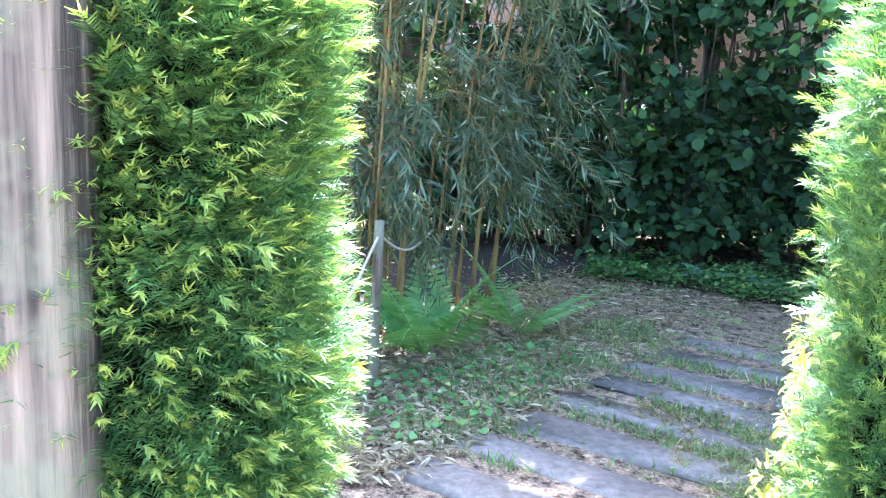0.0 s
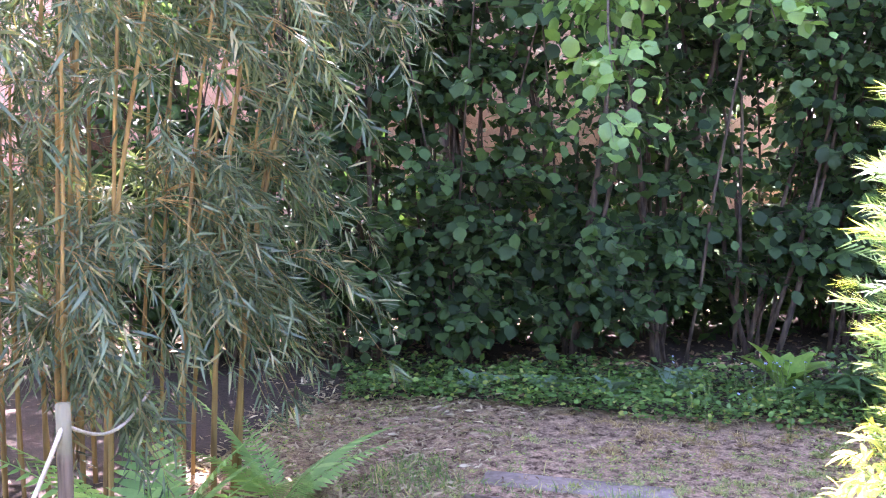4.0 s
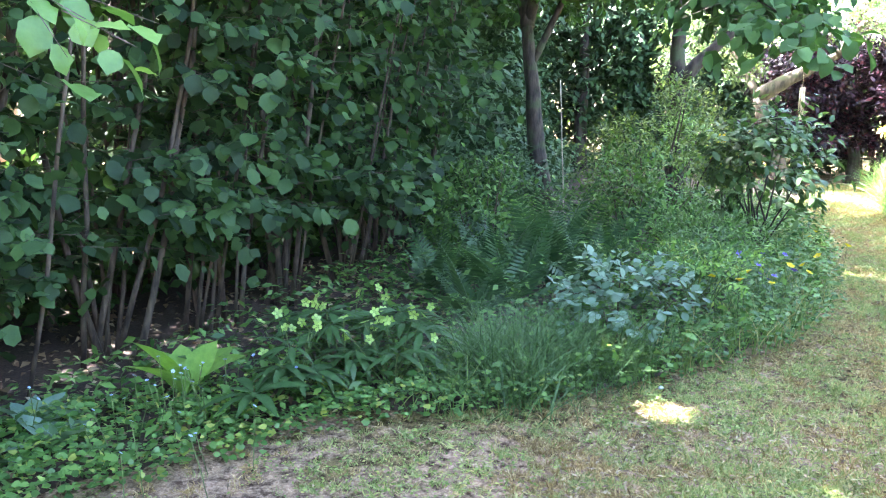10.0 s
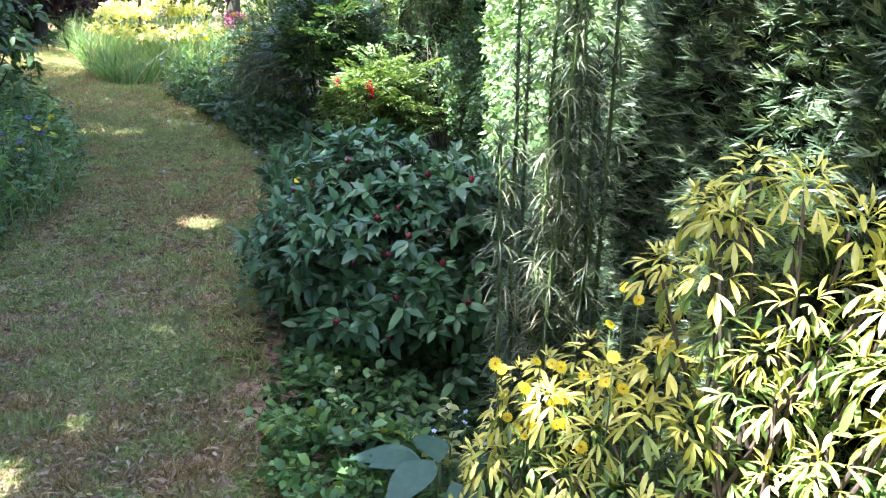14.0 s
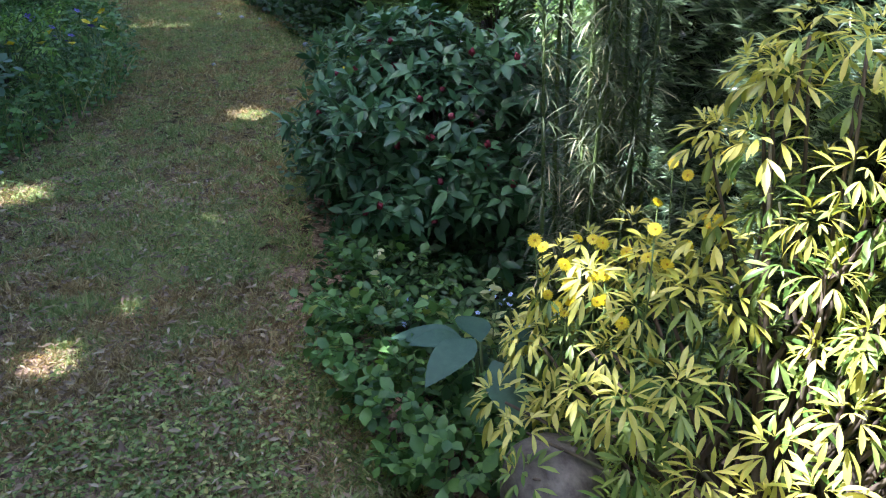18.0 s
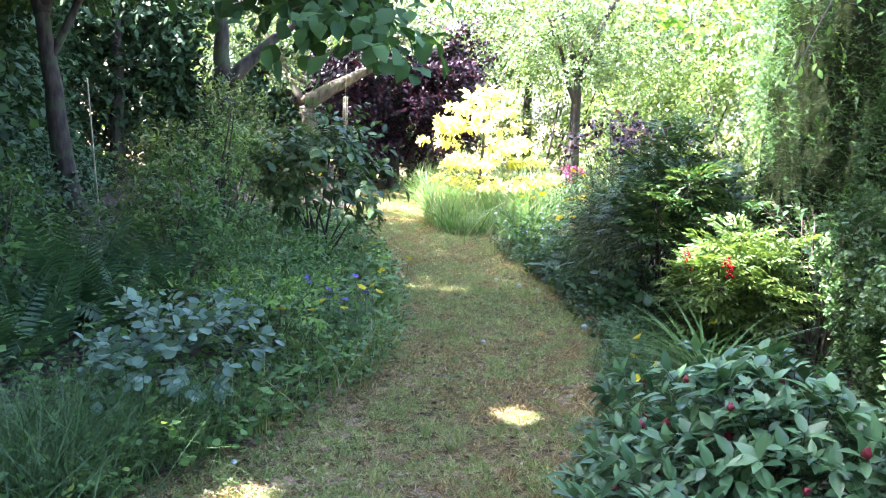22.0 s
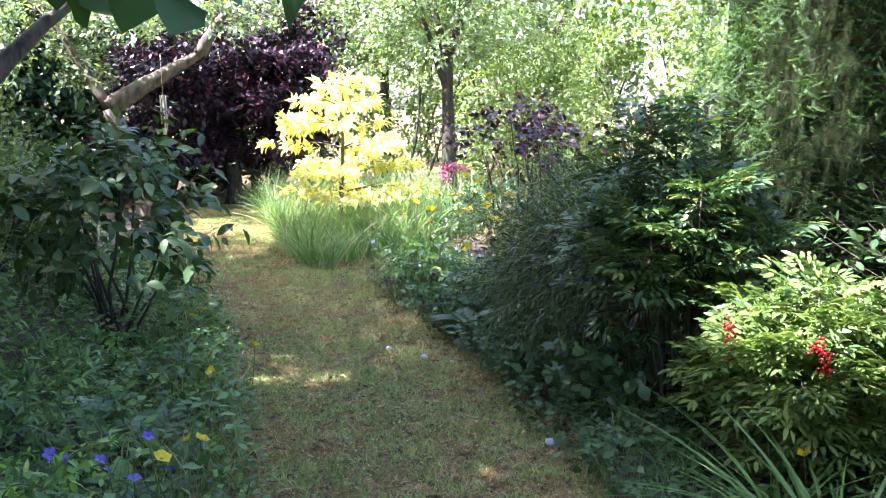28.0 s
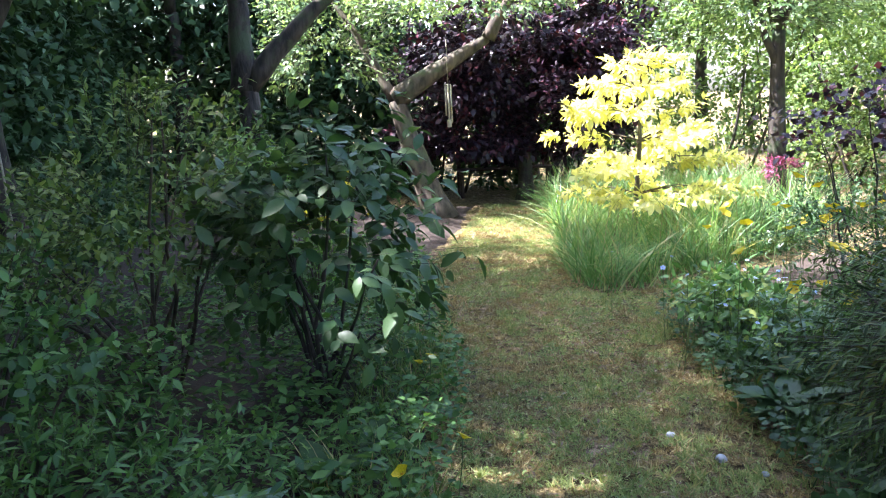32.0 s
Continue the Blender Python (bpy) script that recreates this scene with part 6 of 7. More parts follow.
def plum_yew():
    rng = np.random.default_rng(470)
    ob = thing("plum_yew", (2.06, 1.84, 0), "upright conifer with whorls of long grey-green needles", "conifer")
    tm, short = leaf_t(0.058, 0.12, 0.75, 5, 0.5), leaf_t(0.1, 0.1, 0.25, 3, 0.5)
    Ps, As, Ss, Pt, At, St = [], [], [], [], [], []
    for i in range(15):
        a, r = i * 2.4, 0.145 * math.sqrt((i + 0.5) / 15)
        b = np.array([2.06 + r * math.cos(a), 1.84 + r * math.sin(a), 0])
        e = b + np.array([rng.normal(0, 0.035), rng.normal(0, 0.035), (1.68, 1.3, 1.5, 0.95, 1.6, 1.15)[i % 6] + rng.uniform(-0.1, 0.08)])
        pts = bent(rng, b, e, 8, 0.02)
        part("stem", tube(pts, np.linspace(0.008, 0.004, 8), 6), GREEN_STEM, ob, smooth=True)
        L = e[2]
        at = lambda z: np.array([np.interp(z / L, np.linspace(0, 1, 8), pts[:, j]) for j in range(3)])
        for z in np.arange(0.2, L + 0.04, 0.019):
            n = 8
            a = np.arange(n) * 6.283 / n + rng.uniform(0, 6.28)
            Pt.append(np.tile(at(z), (n, 1)))
            At.append(np.stack([np.cos(a), np.sin(a), rng.normal(0.75, 0.25, n)], 1))
            St.append((0.046 if z < L - 0.14 else 0.06) * rng.uniform(0.7, 1.2, n))
        z = 0.28 + rng.uniform(0, 0.12)
        while z < L - 0.03:
            n = int(rng.integers(20, 28))
            a = np.arange(n) * 6.283 / n + rng.uniform(0, 6.28)
            Ps.append(np.tile(at(z), (n, 1)) + rng.normal(0, 0.01, (n, 3)))
            As.append(np.stack([np.cos(a), np.sin(a), rng.normal(0.28, 0.28, n)], 1))
            Ss.append(0.07 * rng.uniform(0.75, 1.2, n))
            z += rng.uniform(0.075, 0.13)
    part("needle_growth", inst(tm, np.concatenate(Ps), np.concatenate(As), UP, np.concatenate(Ss)), CEPHALO, ob, "pale whorls of drooping needles")
    part("needle_growth", inst(short, np.concatenate(Pt), np.concatenate(At), UP, np.concatenate(St)), CEPHALO_DARK, ob)


plum_yew()


def spaced(rng, P, gap):
    """Indices of points of a list that keep a distance from one another."""
    kept = []
    for i in rng.permutation(len(P)):
        if all(np.linalg.norm(P[i] - P[j]) > gap for j in kept):
            kept.append(i)
    return np.array(kept)


def choisya():
    rng = np.random.default_rng(480)
    ob = thing("golden_choisya", (1.25, 2.05, 0), "mexican orange bush with yellow fingered leaves", "shrub")
    masses = (((1.32, 2.1, 0.36), (0.46, 0.3, 0.34)), ((1.28, 2.04, 0.84), (0.2, 0.17, 0.34)), ((0.98, 2.02, 0.68), (0.22, 0.2, 0.42)), ((1.62, 2.16, 0.36), (0.26, 0.2, 0.3)), ((1.05, 2.1, 0.36), (0.28, 0.24, 0.26)))
    C, R = np.array([m[0] for m in masses]), np.array([m[1] for m in masses])
    P, D, depth = [], [], []
    for i, (c, r) in enumerate(zip(C, R)):
        q = unit(rng.normal(0, 1, (520, 3)))
        shell = rng.choice([1.0, 0.97, 0.72], 520, p=[0.5, 0.3, 0.2])
        p = c + q * r * (shell * rng.uniform(0.9, 1.08, 520))[:, None]
        deep = np.min([np.linalg.norm((p - C[j]) / R[j], axis=1) if j != i else np.full(520, 9.0) for j in range(len(C))], axis=0)
        ok = (deep > 0.82) & (p[:, 2] > 0.1)
        P.append(p[ok])
        D.append(unit(q[ok] / r))
        depth.append(shell[ok])
    # single shoots that stick out over the stone and the lawn's edge
    lone = np.array([(1.66, 2.47, 0.36), (1.55, 2.5, 0.36), (1.5, 2.52, 0.28), (1.76, 2.3, 0.42), (1.34, 2.36, 0.24), (1.24, 2.33, 0.22), (1.3, 2.12, 1.17), (1.38, 2.1, 1.08), (1.45, 2.16, 0.95), (0.98, 2.05, 1.12)])
    P, D, depth = np.concatenate([lone] + P), np.concatenate([unit(lone - np.array([1.3, 2.0, 0.2]))] + D), np.concatenate([np.ones(len(lone))] + depth)
    k = np.concatenate([np.arange(len(lone)), len(lone) + spaced(rng, P[len(lone):], 0.096)])
    P, D, depth = P[k], unit(D[k] + UP * 0.55 + rng.normal(0, 0.15, (len(k), 3))), depth[k]
    for i in range(len(P)):
        if i % 4 == 0 or i < len(lone):
            b = np.array([1.28 + rng.normal(0, 0.1), 2.02 + rng.normal(0, 0.06), 0])
            part("stem", tube(bent(rng, b, P[i] - D[i] * 0.03, 7, 0.06), np.linspace(0.009, 0.0032, 7), 5), BARK_PALE if i % 8 else STEM, ob, smooth=True)
    # each shoot ends in a whorl of fingered leaves, the outer ones drooping
    tm = leaf_t(0.22, 0.16, 0.3, 4, 0.62, 0.75)
    groups = {True: ([], [], []), False: ([], [], [])}
    for p, d, f in zip(P, D, depth):
        bright = f > 0.8 and rng.uniform() < 0.45 + 0.55 * min(1, max(0, (p[2] - 0.12) / 0.3))
        s1 = unit(np.cross(d, rng.normal(0, 1, 3)))
        s2 = np.cross(d, s1)
        big = rng.uniform(0.85, 1.2)
        for tier, (m, rise, off, size) in enumerate(((3, 1.2, 0.012, 0.032), (4, 0.55, 0.0, 0.051), (5, 0.0, -0.015, 0.058))):
            for j in range(m):
                a = 6.283 * j / m + tier * 0.7 + rng.normal(0, 0.2)
                way = unit(s1 * math.cos(a) + s2 * math.sin(a) + d * rise)
                stalk = 0.014 + 0.012 * tier
                hub = p + d * off + way * stalk - UP * 0.006 * tier
                across = unit(np.cross(way, d))
                g = groups[bool(bright) and (tier < 2 or rng.uniform() < 0.8)]
                for sp in (-0.8, 0.0, 0.8):
                    g[0].append(hub)
                    g[1].append(way + across * sp - UP * 0.22 * tier + rng.normal(0, 0.06, 3))
                    g[2].append(big * size * (1.0 if sp == 0 else 0.84) * rng.uniform(0.88, 1.12))
    for name, mat, lab, f in (("foliage", CHOISYA, "yellow young leaves", True), ("older_foliage", CHOISYA_OLD, "greener older leaves", False)):
        q, w, z = (np.array(v) for v in groups[f])
        part(name, inst(tm, q, w, UP + rng.normal(0, 0.2, q.shape), z), mat, ob, lab)


choisya()


def yellow_daisies():
    rng = np.random.default_rng(490)
    ob = thing("leopards_bane", (1.68, 2.1, 0), "yellow daisy flowers on thin green stalks", "flowers")
    for i in range(24):
        v = rng.normal(0, 1)
        x, y, z = 1.64 - 0.1 * v + rng.normal(0, 0.05), 2.24 + rng.normal(0, 0.05), 0.6 + 0.06 * v + rng.normal(0, 0.05)
        flower(ob, (x, y, z), 0.0138 * rng.uniform(0.8, 1.2), (DAISY_P, DAISY_C), rng, 28, (x + rng.normal(0, 0.04), y - 0.1 + rng.normal(0, 0.03), 0), (-0.5, 0.5, 0.8))
    for i in range(7):
        x, y, z = 1.62 + rng.normal(0, 0.12), 1.9 + rng.normal(0, 0.06), rng.uniform(0.6, 0.74)
        flower(ob, (x, y, z), 0.015, (DAISY_P, DAISY_C), rng, 35, (x, y, 0), (-0.4, 0.5, 0.8))


yellow_daisies()
def variegated(at, h, seed):
    """A thin upright shoot with cream-edged leaves."""
    rng = np.random.default_rng(seed)
    ob = thing("variegated_plant", (at[0], at[1], 0), "upright variegated shoot with cream-edged leaves", "leafy plant")
    line = bent(rng, (at[0], at[1], 0), (at[0] + rng.normal(0, 0.02), at[1] + rng.normal(0, 0.02), h), 7, 0.04)
    part("stem", tube(line, np.linspace(0.003, 0.0015, 7), 5), GREEN_STEM, ob)
    n = 26
    v = rng.uniform(0.4, 1, n)
    q = np.stack([np.interp(v, np.linspace(0, 1, 7), line[:, j]) for j in range(3)], 1)
    part("foliage", inst(OVAL, q, np.column_stack([rng.normal(0, 1, (n, 2)), rng.uniform(0, 0.7, n)]), UP + rng.normal(0, 0.4, (n, 3)), rng.uniform(0.025, 0.042, n)), VARIEGATED, ob)


for i, (x, y, h) in enumerate(((2.5, 2.25, 0.33), (2.2, 2.1, 0.32), (2.13, 2.14, 0.26), (1.98, 2.5, 0.12), (2.42, 2.3, 0.16))):
    variegated((x, y), h, 830 + i)
for x, y, r, h, n, seed in ((2.25, 2.36, 0.26, 0.13, 150, 492), (1.98, 2.47, 0.2, 0.1, 110, 496), (2.65, 2.2, 0.25, 0.1, 110, 493), (1.75, 2.5, 0.14, 0.1, 70, 497)):
    shrub("strawberry_plant", (x, y), (r, r * 0.75, h), 0.02, 0.037, toothed_t(0.7, 0.12, 0.25, 6, 0.12, 3), COVER if seed < 493 else BED_LEAF, "low strawberry plant with fresh green toothed leaves", "leafy plant", seed, 16, n, 5, 0.07, 4, GREEN_STEM, 0.9, 0.2, 0.42, "", 1.3)


def bergenia():
    ob = thing("bergenia", (1.93, 2.3, 0), "large leathery dark blue-green leaves on thick stalks", "leafy plant")
    rng = np.random.default_rng(494)
    me = leaf_mesh("leaf", BERG_LEAF, 0.52, 0.1, 0.3, 8, 0.42)
    for a, rise, k in ((20, 5, 0.19), (75, -12, 0.2), (125, -28, 0.17), (175, -18, 0.19), (250, 10, 0.18), (310, 12, 0.2), (345, 25, 0.15)):
        c, w = math.cos(radians(a + 90)), math.sin(radians(a + 90))
        e = np.array([1.93 + 0.05 * c, 2.3 + 0.05 * w, rng.uniform(0.27, 0.34)])
        part("stalk", tube(bent(rng, (1.93, 2.3, 0), e, 6, 0.03), 0.005, 5), GREEN_STEM, ob)
        f = new("leaf", me)
        f.parent = ob
        f.matrix_local = Matrix.Translation(Vector(e) - ob.location) @ pose(0, 0, 0, 0, 0, a) @ pose(0, 0, 0, rise, rng.uniform(-12, 12), 0) @ Matrix.Diagonal((k, k, k, 1))


BERG_LEAF = leaf_mat("blue_green_leathery_leaves", (0.03, 0.08, 0.042), (0.08, 0.16, 0.08), 0.7, 0.2)
bergenia()


def stone_ball():
    """A weathered stone ball on a short foot, as on top of an old gate pier."""
    V, F = [], []
    prof = [(0.0, 0.0), (0.082, 0.0), (0.086, 0.03), (0.07, 0.05), (0.062, 0.068), (0.075, 0.085), (0.1, 0.12), (0.113, 0.165), (0.112, 0.21), (0.098, 0.25), (0.07, 0.278), (0.03, 0.292), (0.0, 0.294)]
    n = 28
    for r, z in prof:
        for j in range(n):
            a = j * 6.2832 / n
            p = Vector((math.cos(a), math.sin(a), z * 7))
            k = r * (1 + 0.07 * noise.noise(p * 1.7) + 0.04 * noise.noise(p * 5.0))
            V.append((1.53 + k * math.cos(a), 2.41 + k * math.sin(a), z - 0.01))
    for i in range(len(prof) - 1):
        for j in range(n):
            p, q = i * n + j, i * n + (j + 1) % n
            F += [(p, q, q + n), (p, q + n, p + n)]
    single("stone_finial", (np.array(V), np.array(F)), STONE, "weathered grey-brown stone ball at the foot of the yellow bush", "stone ornament", smooth=True)


stone_ball()
one = thing("fallen_leaf", (1.9, 3.02, 0), "single green leaf fallen on the lawn", "leaf")
one_leaf = new("blade", leaf_mesh("leaf", BED_LEAF, 0.5, 0.2, 0.15, 6))
one_leaf.parent = one
one_leaf.matrix_local = pose(0, 0, 0.035, 4, 8, -60) @ Matrix.Diagonal((0.1, 0.1, 0.1, 1))
for i, (x, y, s) in enumerate(((7.04, 0.45, 0.03), (8.87, 0.53, 0.025), (8.58, 0.41, 0.03), (6.7, 1.35, 0.02), (8.4, 0.3, 0.02), (4.9, 3.05, 0.02))):
    single("pebble", blob(np.random.default_rng(500 + i), (x, y, 0.01), (s, s * 0.8, s * 0.5), 0.3, 6), PALE_STONE, "small pale stone lying on the lawn", "stone", "", "pebbles", True)

# ---- boundary hedge on the right ----
hedge("yew_hedge", [(1.02, 1.5), (1.6, 1.2), (2.3, 0.85)], 0.4, 2.2, 21000, 0.052, (YEW_DARK, YEW_PALE), "tall very dark green clipped yew behind the yellow bush", seed=13, share=0.12, waves=0.16, sprig=YEW_TUFT)
PRIVET_NEW = leaf_mat("privet_young_leaves", (0.12, 0.21, 0.06), (0.36, 0.46, 0.17), 0.45, 0.34)
hedge("privet_hedge", [(2.2, 0.85), (3.2, 0.25), (4.2, -0.35)], 0.4, 2.3, 7000, 0.11, (PRIVET, PRIVET_NEW), "tall sunlit privet hedge with small bright leaves", seed=15, share=0.12, sprig=PRIVET_SPRIG)
hedge("privet_hedge", [(4.2, -0.3), (5.0, -0.75), (6.1, -1.2)], 0.25, 0.95, 3600, 0.1, (BORDER_LEAF, PRIVET), "low privet growth with small pale leaves under the hedge", seed=16, share=0.12, sprig=PRIVET_SPRIG, waves=0.12)
HEDGE_DARK = leaf_mat("dark_conifer_leaves", (0.018, 0.055, 0.01), (0.07, 0.145, 0.026), 0.85, 0.28)
HEDGE_GREEN = leaf_mat("bright_conifer_leaves", (0.07, 0.16, 0.018), (0.24, 0.38, 0.06), 0.7, 0.33)
hedge("conifer_hedge", [(4.1, -0.75), (5.2, -1.2), (6.2, -1.6), (7.2, -1.85), (8.3, -2.2), (9.0, -2.45)], 0.5, 3.4, 21000, 0.075, (HEDGE_DARK, HEDGE_GREEN), "tall conifer hedge, bright green where sunlit", seed=14, taper=0.35, ends=0.9, share=0.12, wild=0.8, tips=0.6, waves=0.16)

# ---- over the path: leafy boughs seen from below ----
BIG_LEAF = toothed_t(0.86, 0.08, 0.35, 6, 0.15, 2)
DARK_BOUGH = leaf_mat("shaded_large_leaves", (0.035, 0.09, 0.02), (0.09, 0.18, 0.04), 0.85, 0.45)
hanging_branch((7.2, 3.9, 2.75), (5.1, 2.46, 1.9), 601, 230, 0.088, DARK_BOUGH, "tree_bough", "overhanging bough with large dark leaves", "branch", BIG_LEAF, 0.6, 0.02)
hanging_branch((7.8, 3.7, 2.85), (5.7, 2.42, 2.08), 602, 260, 0.088, DARK_BOUGH, "tree_bough", "overhanging bough with large dark leaves", "branch", BIG_LEAF, 0.6, 0.02)
# added tree: crown and leaf roof above the view, laid out to block sun
tree("shade_tree", (8.9, 6.2, -0.05), (8.8, 5.8, 3.0), 0.14, [(1.0, (7.6, 4.6, 3.4), 0.06), (1.0, (9.2, 3.6, 4.2), 0.08), ((9.2, 3.6, 4.2), (9.9, 1.8, 4.4), 0.05), (1.0, (5.4, 6.1, 5.0), 0.06), ((5.4, 6.1, 5.0), (2.4, 6.5, 4.7), 0.04)],
     [((5.2, 5.9, 5.2), (1.9, 1.2, 0.6)), ((7.6, 5.2, 5.0), (1.6, 1.4, 0.7)), ((9.0, 3.5, 4.9), (1.5, 1.3, 0.6)), ((10.9, 3.7, 5.0), (1.6, 1.4, 0.7)),
      ((10.2, 1.7, 4.7), (1.7, 1.1, 0.6)), ((4.3, 4.6, 4.9), (0.85, 0.7, 0.45)), ((5.6, 4.2, 4.9), (1.0, 0.8, 0.5)), ((2.1, 6.4, 4.7), (1.2, 1.0, 0.6)), ((10.8, 6.3, 5.0), (1.8, 1.2, 0.6)), ((9.2, 5.0, 5.2), (1.6, 1.1, 0.5)), ((11.6, 5.2, 5.2), (1.5, 1.0, 0.5)), ((0.2, 6.3, 4.6), (1.2, 0.9, 0.5)), ((8.7, 6.9, 5.0), (1.5, 1.0, 0.6)), ((7.9, 3.5, 5.1), (0.9, 0.7, 0.4)), ((6.0, 3.5, 5.0), (0.6, 0.5, 0.35)), ((9.6, 2.3, 5.1), (1.2, 0.9, 0.4)),
      ((8.3, 1.9, 4.8), (1.1, 0.9, 0.5)), ((6.7, 3.75, 4.9), (1.1, 0.5, 0.4)), ((7.0, 0.75, 4.9), (0.55, 0.4, 0.4)), ((5.3, 1.6, 4.9), (0.6, 0.4, 0.3)), ((4.4, 6.2, 5.0), (1.2, 0.9, 0.5)), ((2.1, 4.9, 4.9), (1.0, 0.7, 0.4)), ((3.3, 4.75, 4.9), (0.85, 0.65, 0.4))], 0.17, DIAMOND, TREE_LEAF, BARK, "added tree whose unseen crown is spread to shade the lawn path", 603, 850, gaps=((0.85, 1.72, 0.34, 0), (0.35, 3.0, 0.2, 0), (13.4, 0.6, 0.45, 0), (2.0, 1.1, 0.45, 0.25), (1.3, 0.9, 0.15, 0), (11.2, 0.8, 2.1, 0), (9.4, 1.0, 1.0, 0), (6.15, -0.85, 0.56, 0), (1.35, 1.6, 0.72, 0.3), (10.0, 2.5, 0.45, 0.0)),
     roof=[([(0.4, 2.9), (0.6, 1.4), (1.2, 0.9), (2.6, 0.75), (4.0, 0.75), (5.2, 0.3), (6.9, 0.1), (6.9, -1.8), (9.2, -2.2), (9.3, -0.6), (8.8, 0.2), (8.8, 1.6), (9.4, 2.4), (11.2, 4.2), (6.0, 5.0), (3.2, 5.4), (1.2, 6.0), (0.2, 4.5)], 4.7, 5.3, 4000), ([(4.6, 0.3), (5.8, -0.1), (5.8, -1.4), (6.4, -1.8), (6.3, -3.3), (4.8, -3.2)], 4.8, 5.6, 620)])

# another added tree; leaves this high blur the sun over the far lawn
tree("tall_shade_tree", (12.4, 8.9, -0.05), (12.3, 8.7, 7.5), 0.2, [(1.0, (12.0, 8.2, 10.8), 0.1), (1.0, (13.4, 8.8, 10.6), 0.08), (0.9, (10.6, 8.9, 10.4), 0.08), (0.9, (11.8, 7.6, 10.2), 0.07)],
     [((12.2, 8.6, 9.6), (1.6, 1.3, 0.9))], 0.15, DIAMOND, TREE_LEAF, BARK, "added very tall tree whose unseen crown is placed to dapple the far lawn", 604, 600, gaps=((13.4, 0.7, 0.5, 0),),
     roof=[([(8.6, -0.3), (11.0, -0.9), (13.0, -0.4), (14.2, 0.6), (13.4, 2.4), (11.6, 3.4), (9.2, 2.6), (8.6, 1.4)], 10.0, 11.6, 2500)])
hanging_branch((10.6, -2.3, 3.5), (8.8, -1.25, 2.4), 605, 70, 0.075, PALE_LEAF, "tree_bough", "sunlit bough with pale green leaves over the border", "branch", BIG_LEAF, 0.6, 0.02)
hanging_branch((6.0, -0.85, 2.55), (5.15, 0.3, 1.74), 606, 16, 0.05, PALE_LEAF, "privet_sprig", "thin hanging privet shoot with pale leaves", "branch", OVAL, 0.12, 0.006)
single("cut_log", tube([(4.98, 5.72, 0.9), (5.4, 5.5, 0.94), (5.9, 5.26, 0.96)], [0.008, 0.008, 0.006], 8), BARK_PALE, "pale cut branch lodged among the hazel stems", "log", smooth=True)

# ---- woods all round, and the neighbour's house ----
def wood(spots, seed, label, mat, leaf=0.16, m=900):
    for i, (x, y, h, r) in enumerate(spots):
        tree("woodland_tree", (x, y, -0.05), (x + 0.1, y, h * 0.45), 0.16, [(1.0, (x + r * 0.4, y + r * 0.3, h * 0.75), 0.09), (1.0, (x - r * 0.4, y - r * 0.2, h * 0.75), 0.09)],
             [((x, y, h * 0.62), (r, r, h * 0.4))], leaf, DIAMOND, mat, BARK, label, seed + i, m, 5, 0.45, "tree", 30, 0.42)


# the tree at (20.4, 3.3) is added to keep sun off the bench
wood([(18.5, 9.5, 8, 2.6), (14.8, 9.4, 8, 2.6), (22.0, 6.3, 8, 2.6), (20.4, 3.3, 7, 1.8), (16.5, 7.5, 7, 2.4), (19.5, 4.9, 7, 2.4), (12.0, 8.2, 7, 2.4), (22, 8, 8, 3)], 700, "leafy dark green woodland tree", SHADED_LEAF)
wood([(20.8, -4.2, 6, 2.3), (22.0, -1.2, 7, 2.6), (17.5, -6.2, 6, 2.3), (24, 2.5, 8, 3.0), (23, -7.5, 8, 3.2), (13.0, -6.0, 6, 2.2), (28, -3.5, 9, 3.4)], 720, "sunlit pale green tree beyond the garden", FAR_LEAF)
wood([(8.5, 8.8, 7, 2.2), (-3.5, 7.5, 6, 2.0), (-2.6, 5.0, 5, 1.4)], 760, "dense green tree behind the thicket", TREE_LEAF)


for i, (x, y) in enumerate(((0.6, 9.8), (3.4, 9.6), (5.8, 9.4))):
    tree("woodland_tree", (x, y, -0.05), (x + 0.1, y, 3.8), 0.13, [(1.0, (x + 1.0, y + 0.5, 5.6), 0.07), (1.0, (x - 1.0, y - 0.4, 5.6), 0.07)], [((x, y, 5.8), (2.4, 2.2, 2.0))], 0.16, DIAMOND, TREE_LEAF, BARK, "tall bare-stemmed tree behind the thicket", 770 + i, 1000, 5, 0.45, "tree", 30, 0.42)


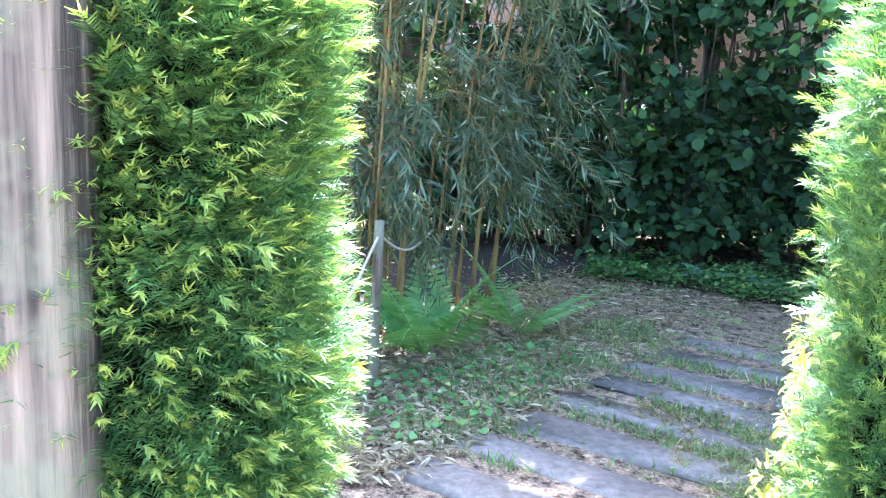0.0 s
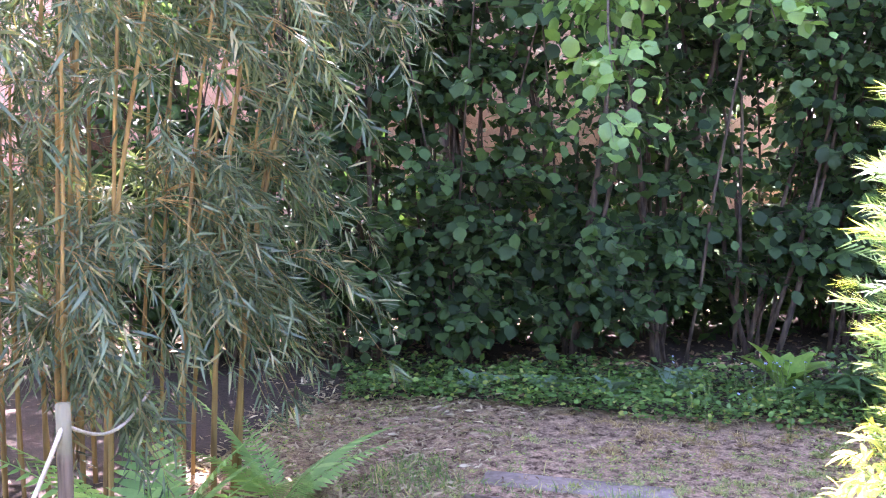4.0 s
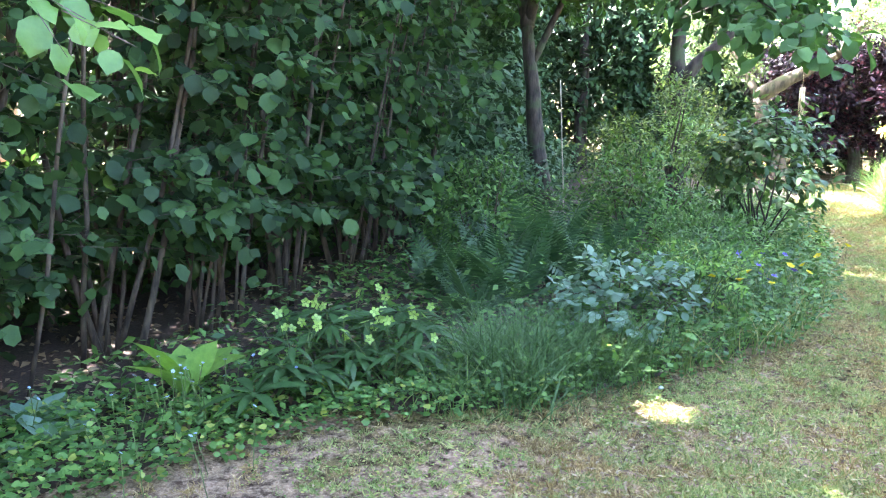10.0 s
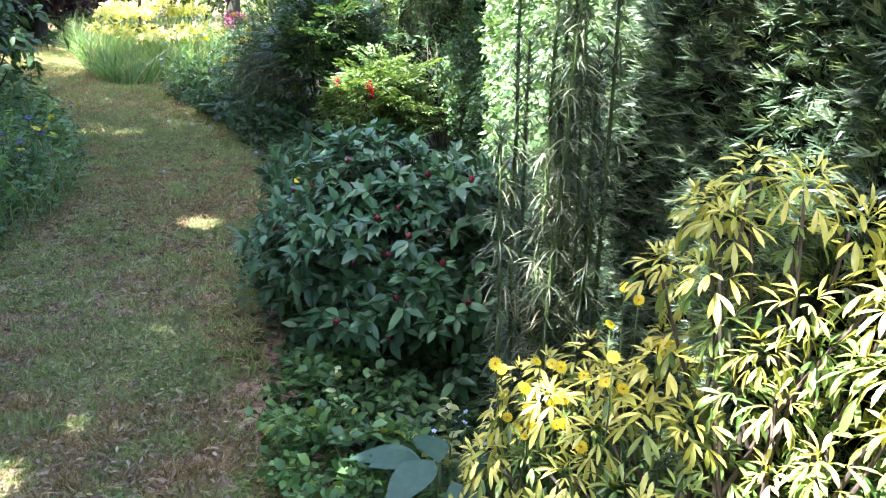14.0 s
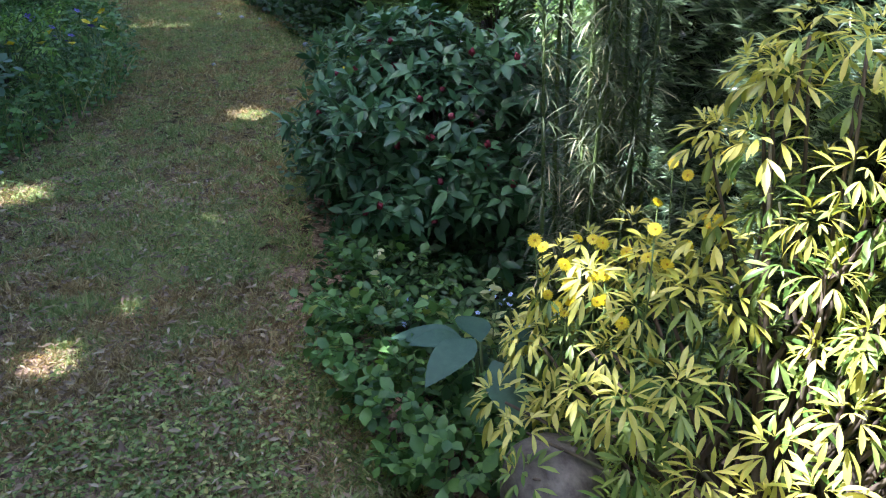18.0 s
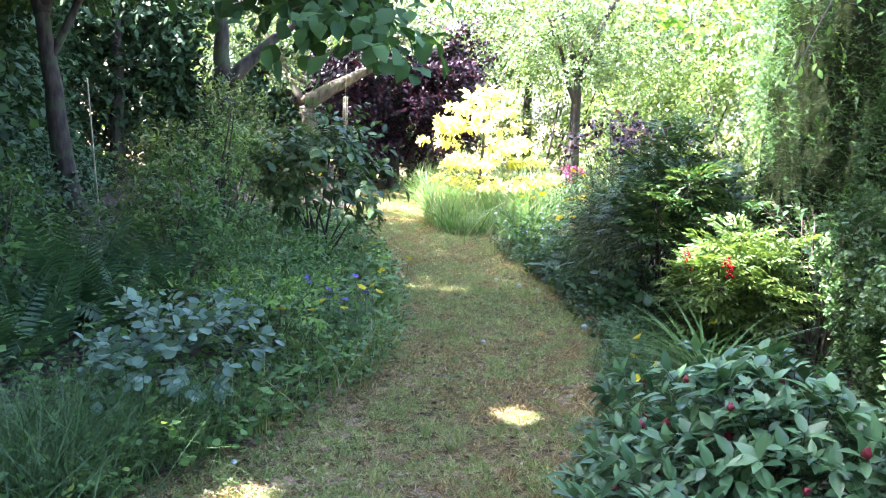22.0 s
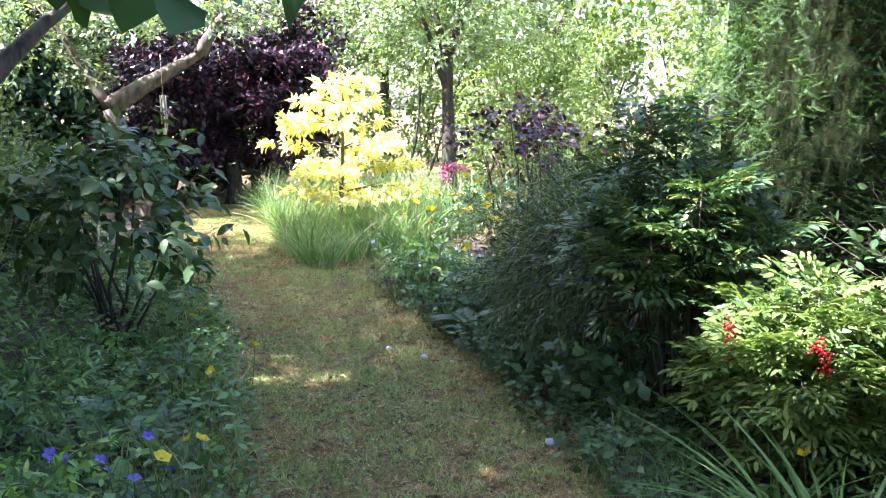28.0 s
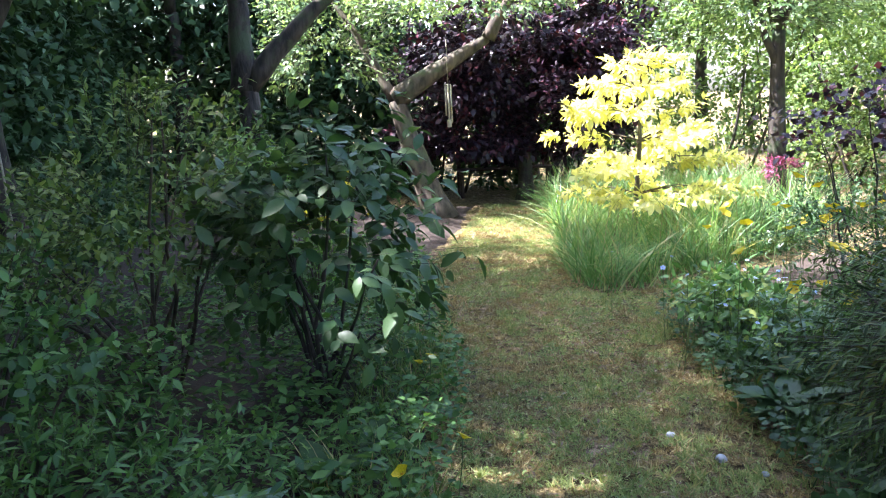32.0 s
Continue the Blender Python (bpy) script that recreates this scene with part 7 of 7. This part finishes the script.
def thicket(a, b, depth, height, n, leaf, mat, label, seed, low=0.0, tmpl=DIAMOND, gaps=-1.0):
    """A bank of dense bushes between two points, uneven on top, split into bushes of about two metres."""
    rng = np.random.default_rng(seed)
    a, b = np.array(a, float), np.array(b, float)
    L = np.linalg.norm(b - a)
    d = (b - a) / L
    nrm = np.array([-d[1], d[0]])
    k = max(1, round(L / 2.2))
    for i in range(k):
        m = int(n * L / k)
        s = rng.uniform(-0.15, 1.15, m) * L / k + i * L / k
        h = height * (0.75 + 0.25 * rng.uniform(0.6, 1.2)) * (1 - 0.35 * np.abs(s * k / L - i - 0.5) ** 2)
        z = low + rng.uniform(0, 1, m) ** 0.8 * (h - low)
        bulge = np.sqrt(np.clip(1 - (z / (h + 0.01)) ** 3, 0.05, 1))
        w = rng.uniform(-1, 1, m) * depth * bulge
        p = a + d * s[:, None] + nrm * w[:, None]
        q = np.column_stack([p, z])
        f = np.array([noise.noise(Vector((v[0] * 1.3, v[1] * 1.3, v[2] * 1.3 + seed))) for v in q])
        q = q[f > gaps]
        c = a + d * (i + 0.5) * L / k
        ob = thing("bush", (c[0], c[1], 0), label, "bush", "bushes round the garden")
        out = np.column_stack([rng.normal(0, 1, (len(q), 2)), rng.normal(0.2, 0.5, len(q))])
        lv, tw = sprays(rng, q, out, 4, 0.3, leaf, tmpl, 0.85, 0.8, 0.35, 0.4, 0.003)
        part("foliage", lv, mat, ob)
        for j in range(4):
            e = q[rng.integers(0, len(q))]
            part("stem", tube(bent(rng, (c[0] + rng.normal(0, 0.3), c[1] + rng.normal(0, 0.2), -0.03), e, 7, 0.07), np.linspace(0.03, 0.012, 7), 5), BARK, ob)


# the dark banks below get their shade from the leaf colour
thicket((8.7, 5.2), (16.5, 5.2), 0.45, 0.8, 750, 0.085, SHADED_LEAF, "low bushes in the bed, leaves coloured dark as in shade", 911)
thicket((9.5, 6.6), (19.5, 6.4), 0.9, 4.4, 2000, 0.145, SHADED_LEAF, "dense dark green bushes behind the trees", 900)
thicket((8.6, 7.4), (20.0, 7.8), 0.6, 5.6, 1300, 0.17, TREE_LEAF, "tall dark green bushes closing the wood", 912)
thicket((19.6, 6.4), (21.0, 1.4), 0.7, 3.8, 1300, 0.17, SHADED_LEAF, "dense green bushes at the end of the path", 901)
thicket((20.4, 1.6), (20.6, -2.4), 0.6, 2.8, 440, 0.17, SHADED_LEAF, "dark leafy bushes behind the bench", 902)
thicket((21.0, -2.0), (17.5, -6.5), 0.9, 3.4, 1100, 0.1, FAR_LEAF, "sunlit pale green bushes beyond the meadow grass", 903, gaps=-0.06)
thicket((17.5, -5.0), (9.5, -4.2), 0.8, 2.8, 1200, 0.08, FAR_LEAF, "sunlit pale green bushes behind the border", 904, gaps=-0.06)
thicket((-3.0, 8.6), (2.6, 8.3), 0.5, 1.5, 300, 0.12, HAZEL, "dark undergrowth behind the hazels", 913)
thicket((2.6, 8.3), (9.2, 7.4), 0.5, 3.6, 520, 0.13, SHADED_LEAF, "dark undergrowth behind the hazels", 905, gaps=0.08)
thicket((1.0, 8.3), (8.5, 6.3), 0.35, 1.1, 420, 0.12, HAZEL, "dark low undergrowth among the hazel stems", 910)
thicket((-2.6, 3.2), (-2.4, 8.5), 0.6, 3.0, 260, 0.12, TREE_LEAF, "dark green bushes beside the bamboo", 906)
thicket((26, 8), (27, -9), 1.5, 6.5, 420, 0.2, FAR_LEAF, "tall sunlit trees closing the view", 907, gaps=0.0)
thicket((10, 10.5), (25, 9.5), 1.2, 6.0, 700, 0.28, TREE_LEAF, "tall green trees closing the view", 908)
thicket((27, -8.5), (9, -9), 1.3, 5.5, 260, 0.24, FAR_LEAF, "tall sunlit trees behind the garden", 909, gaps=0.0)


def house():
    rng = np.random.default_rng(800)
    ob = thing("house", (2.5, 14.5, 0), "neighbouring pink brick house seen through the leaves", "house")
    y = 13.0
    part("wall", box(-4.0, 12.0, y, y + 0.3, -0.1, 5.2), BRICK, ob)
    part("roof", box(-4.4, 12.4, y - 0.4, y + 6, 5.2, 5.5), ROOF, ob)
    part("window", box(2.6, 3.8, y - 0.03, y - 0.005, 1.0, 2.3), METAL, ob)
    part("window", box(-0.8, 0.4, y - 0.03, y - 0.005, 1.0, 2.3), METAL, ob)
    V, F = box(0, 0.215, 0, 0.03, 0, 0.065, 0.003)
    me = mesh_of("brick", V, F, BRICK)
    for r in range(40):
        for c in range(14):
            x = 0.0 + c * 0.225 + (0.11 if r % 2 else 0)
            if len(ob.children) < 290 and not (2.5 < x + 0.1 < 3.9 and 12 < r < 32):
                b = new("brick", me)
                b.parent = ob
                b.location = Vector((x + 0.4, y - 0.032, r * 0.075 + 0.3)) - ob.location


house()
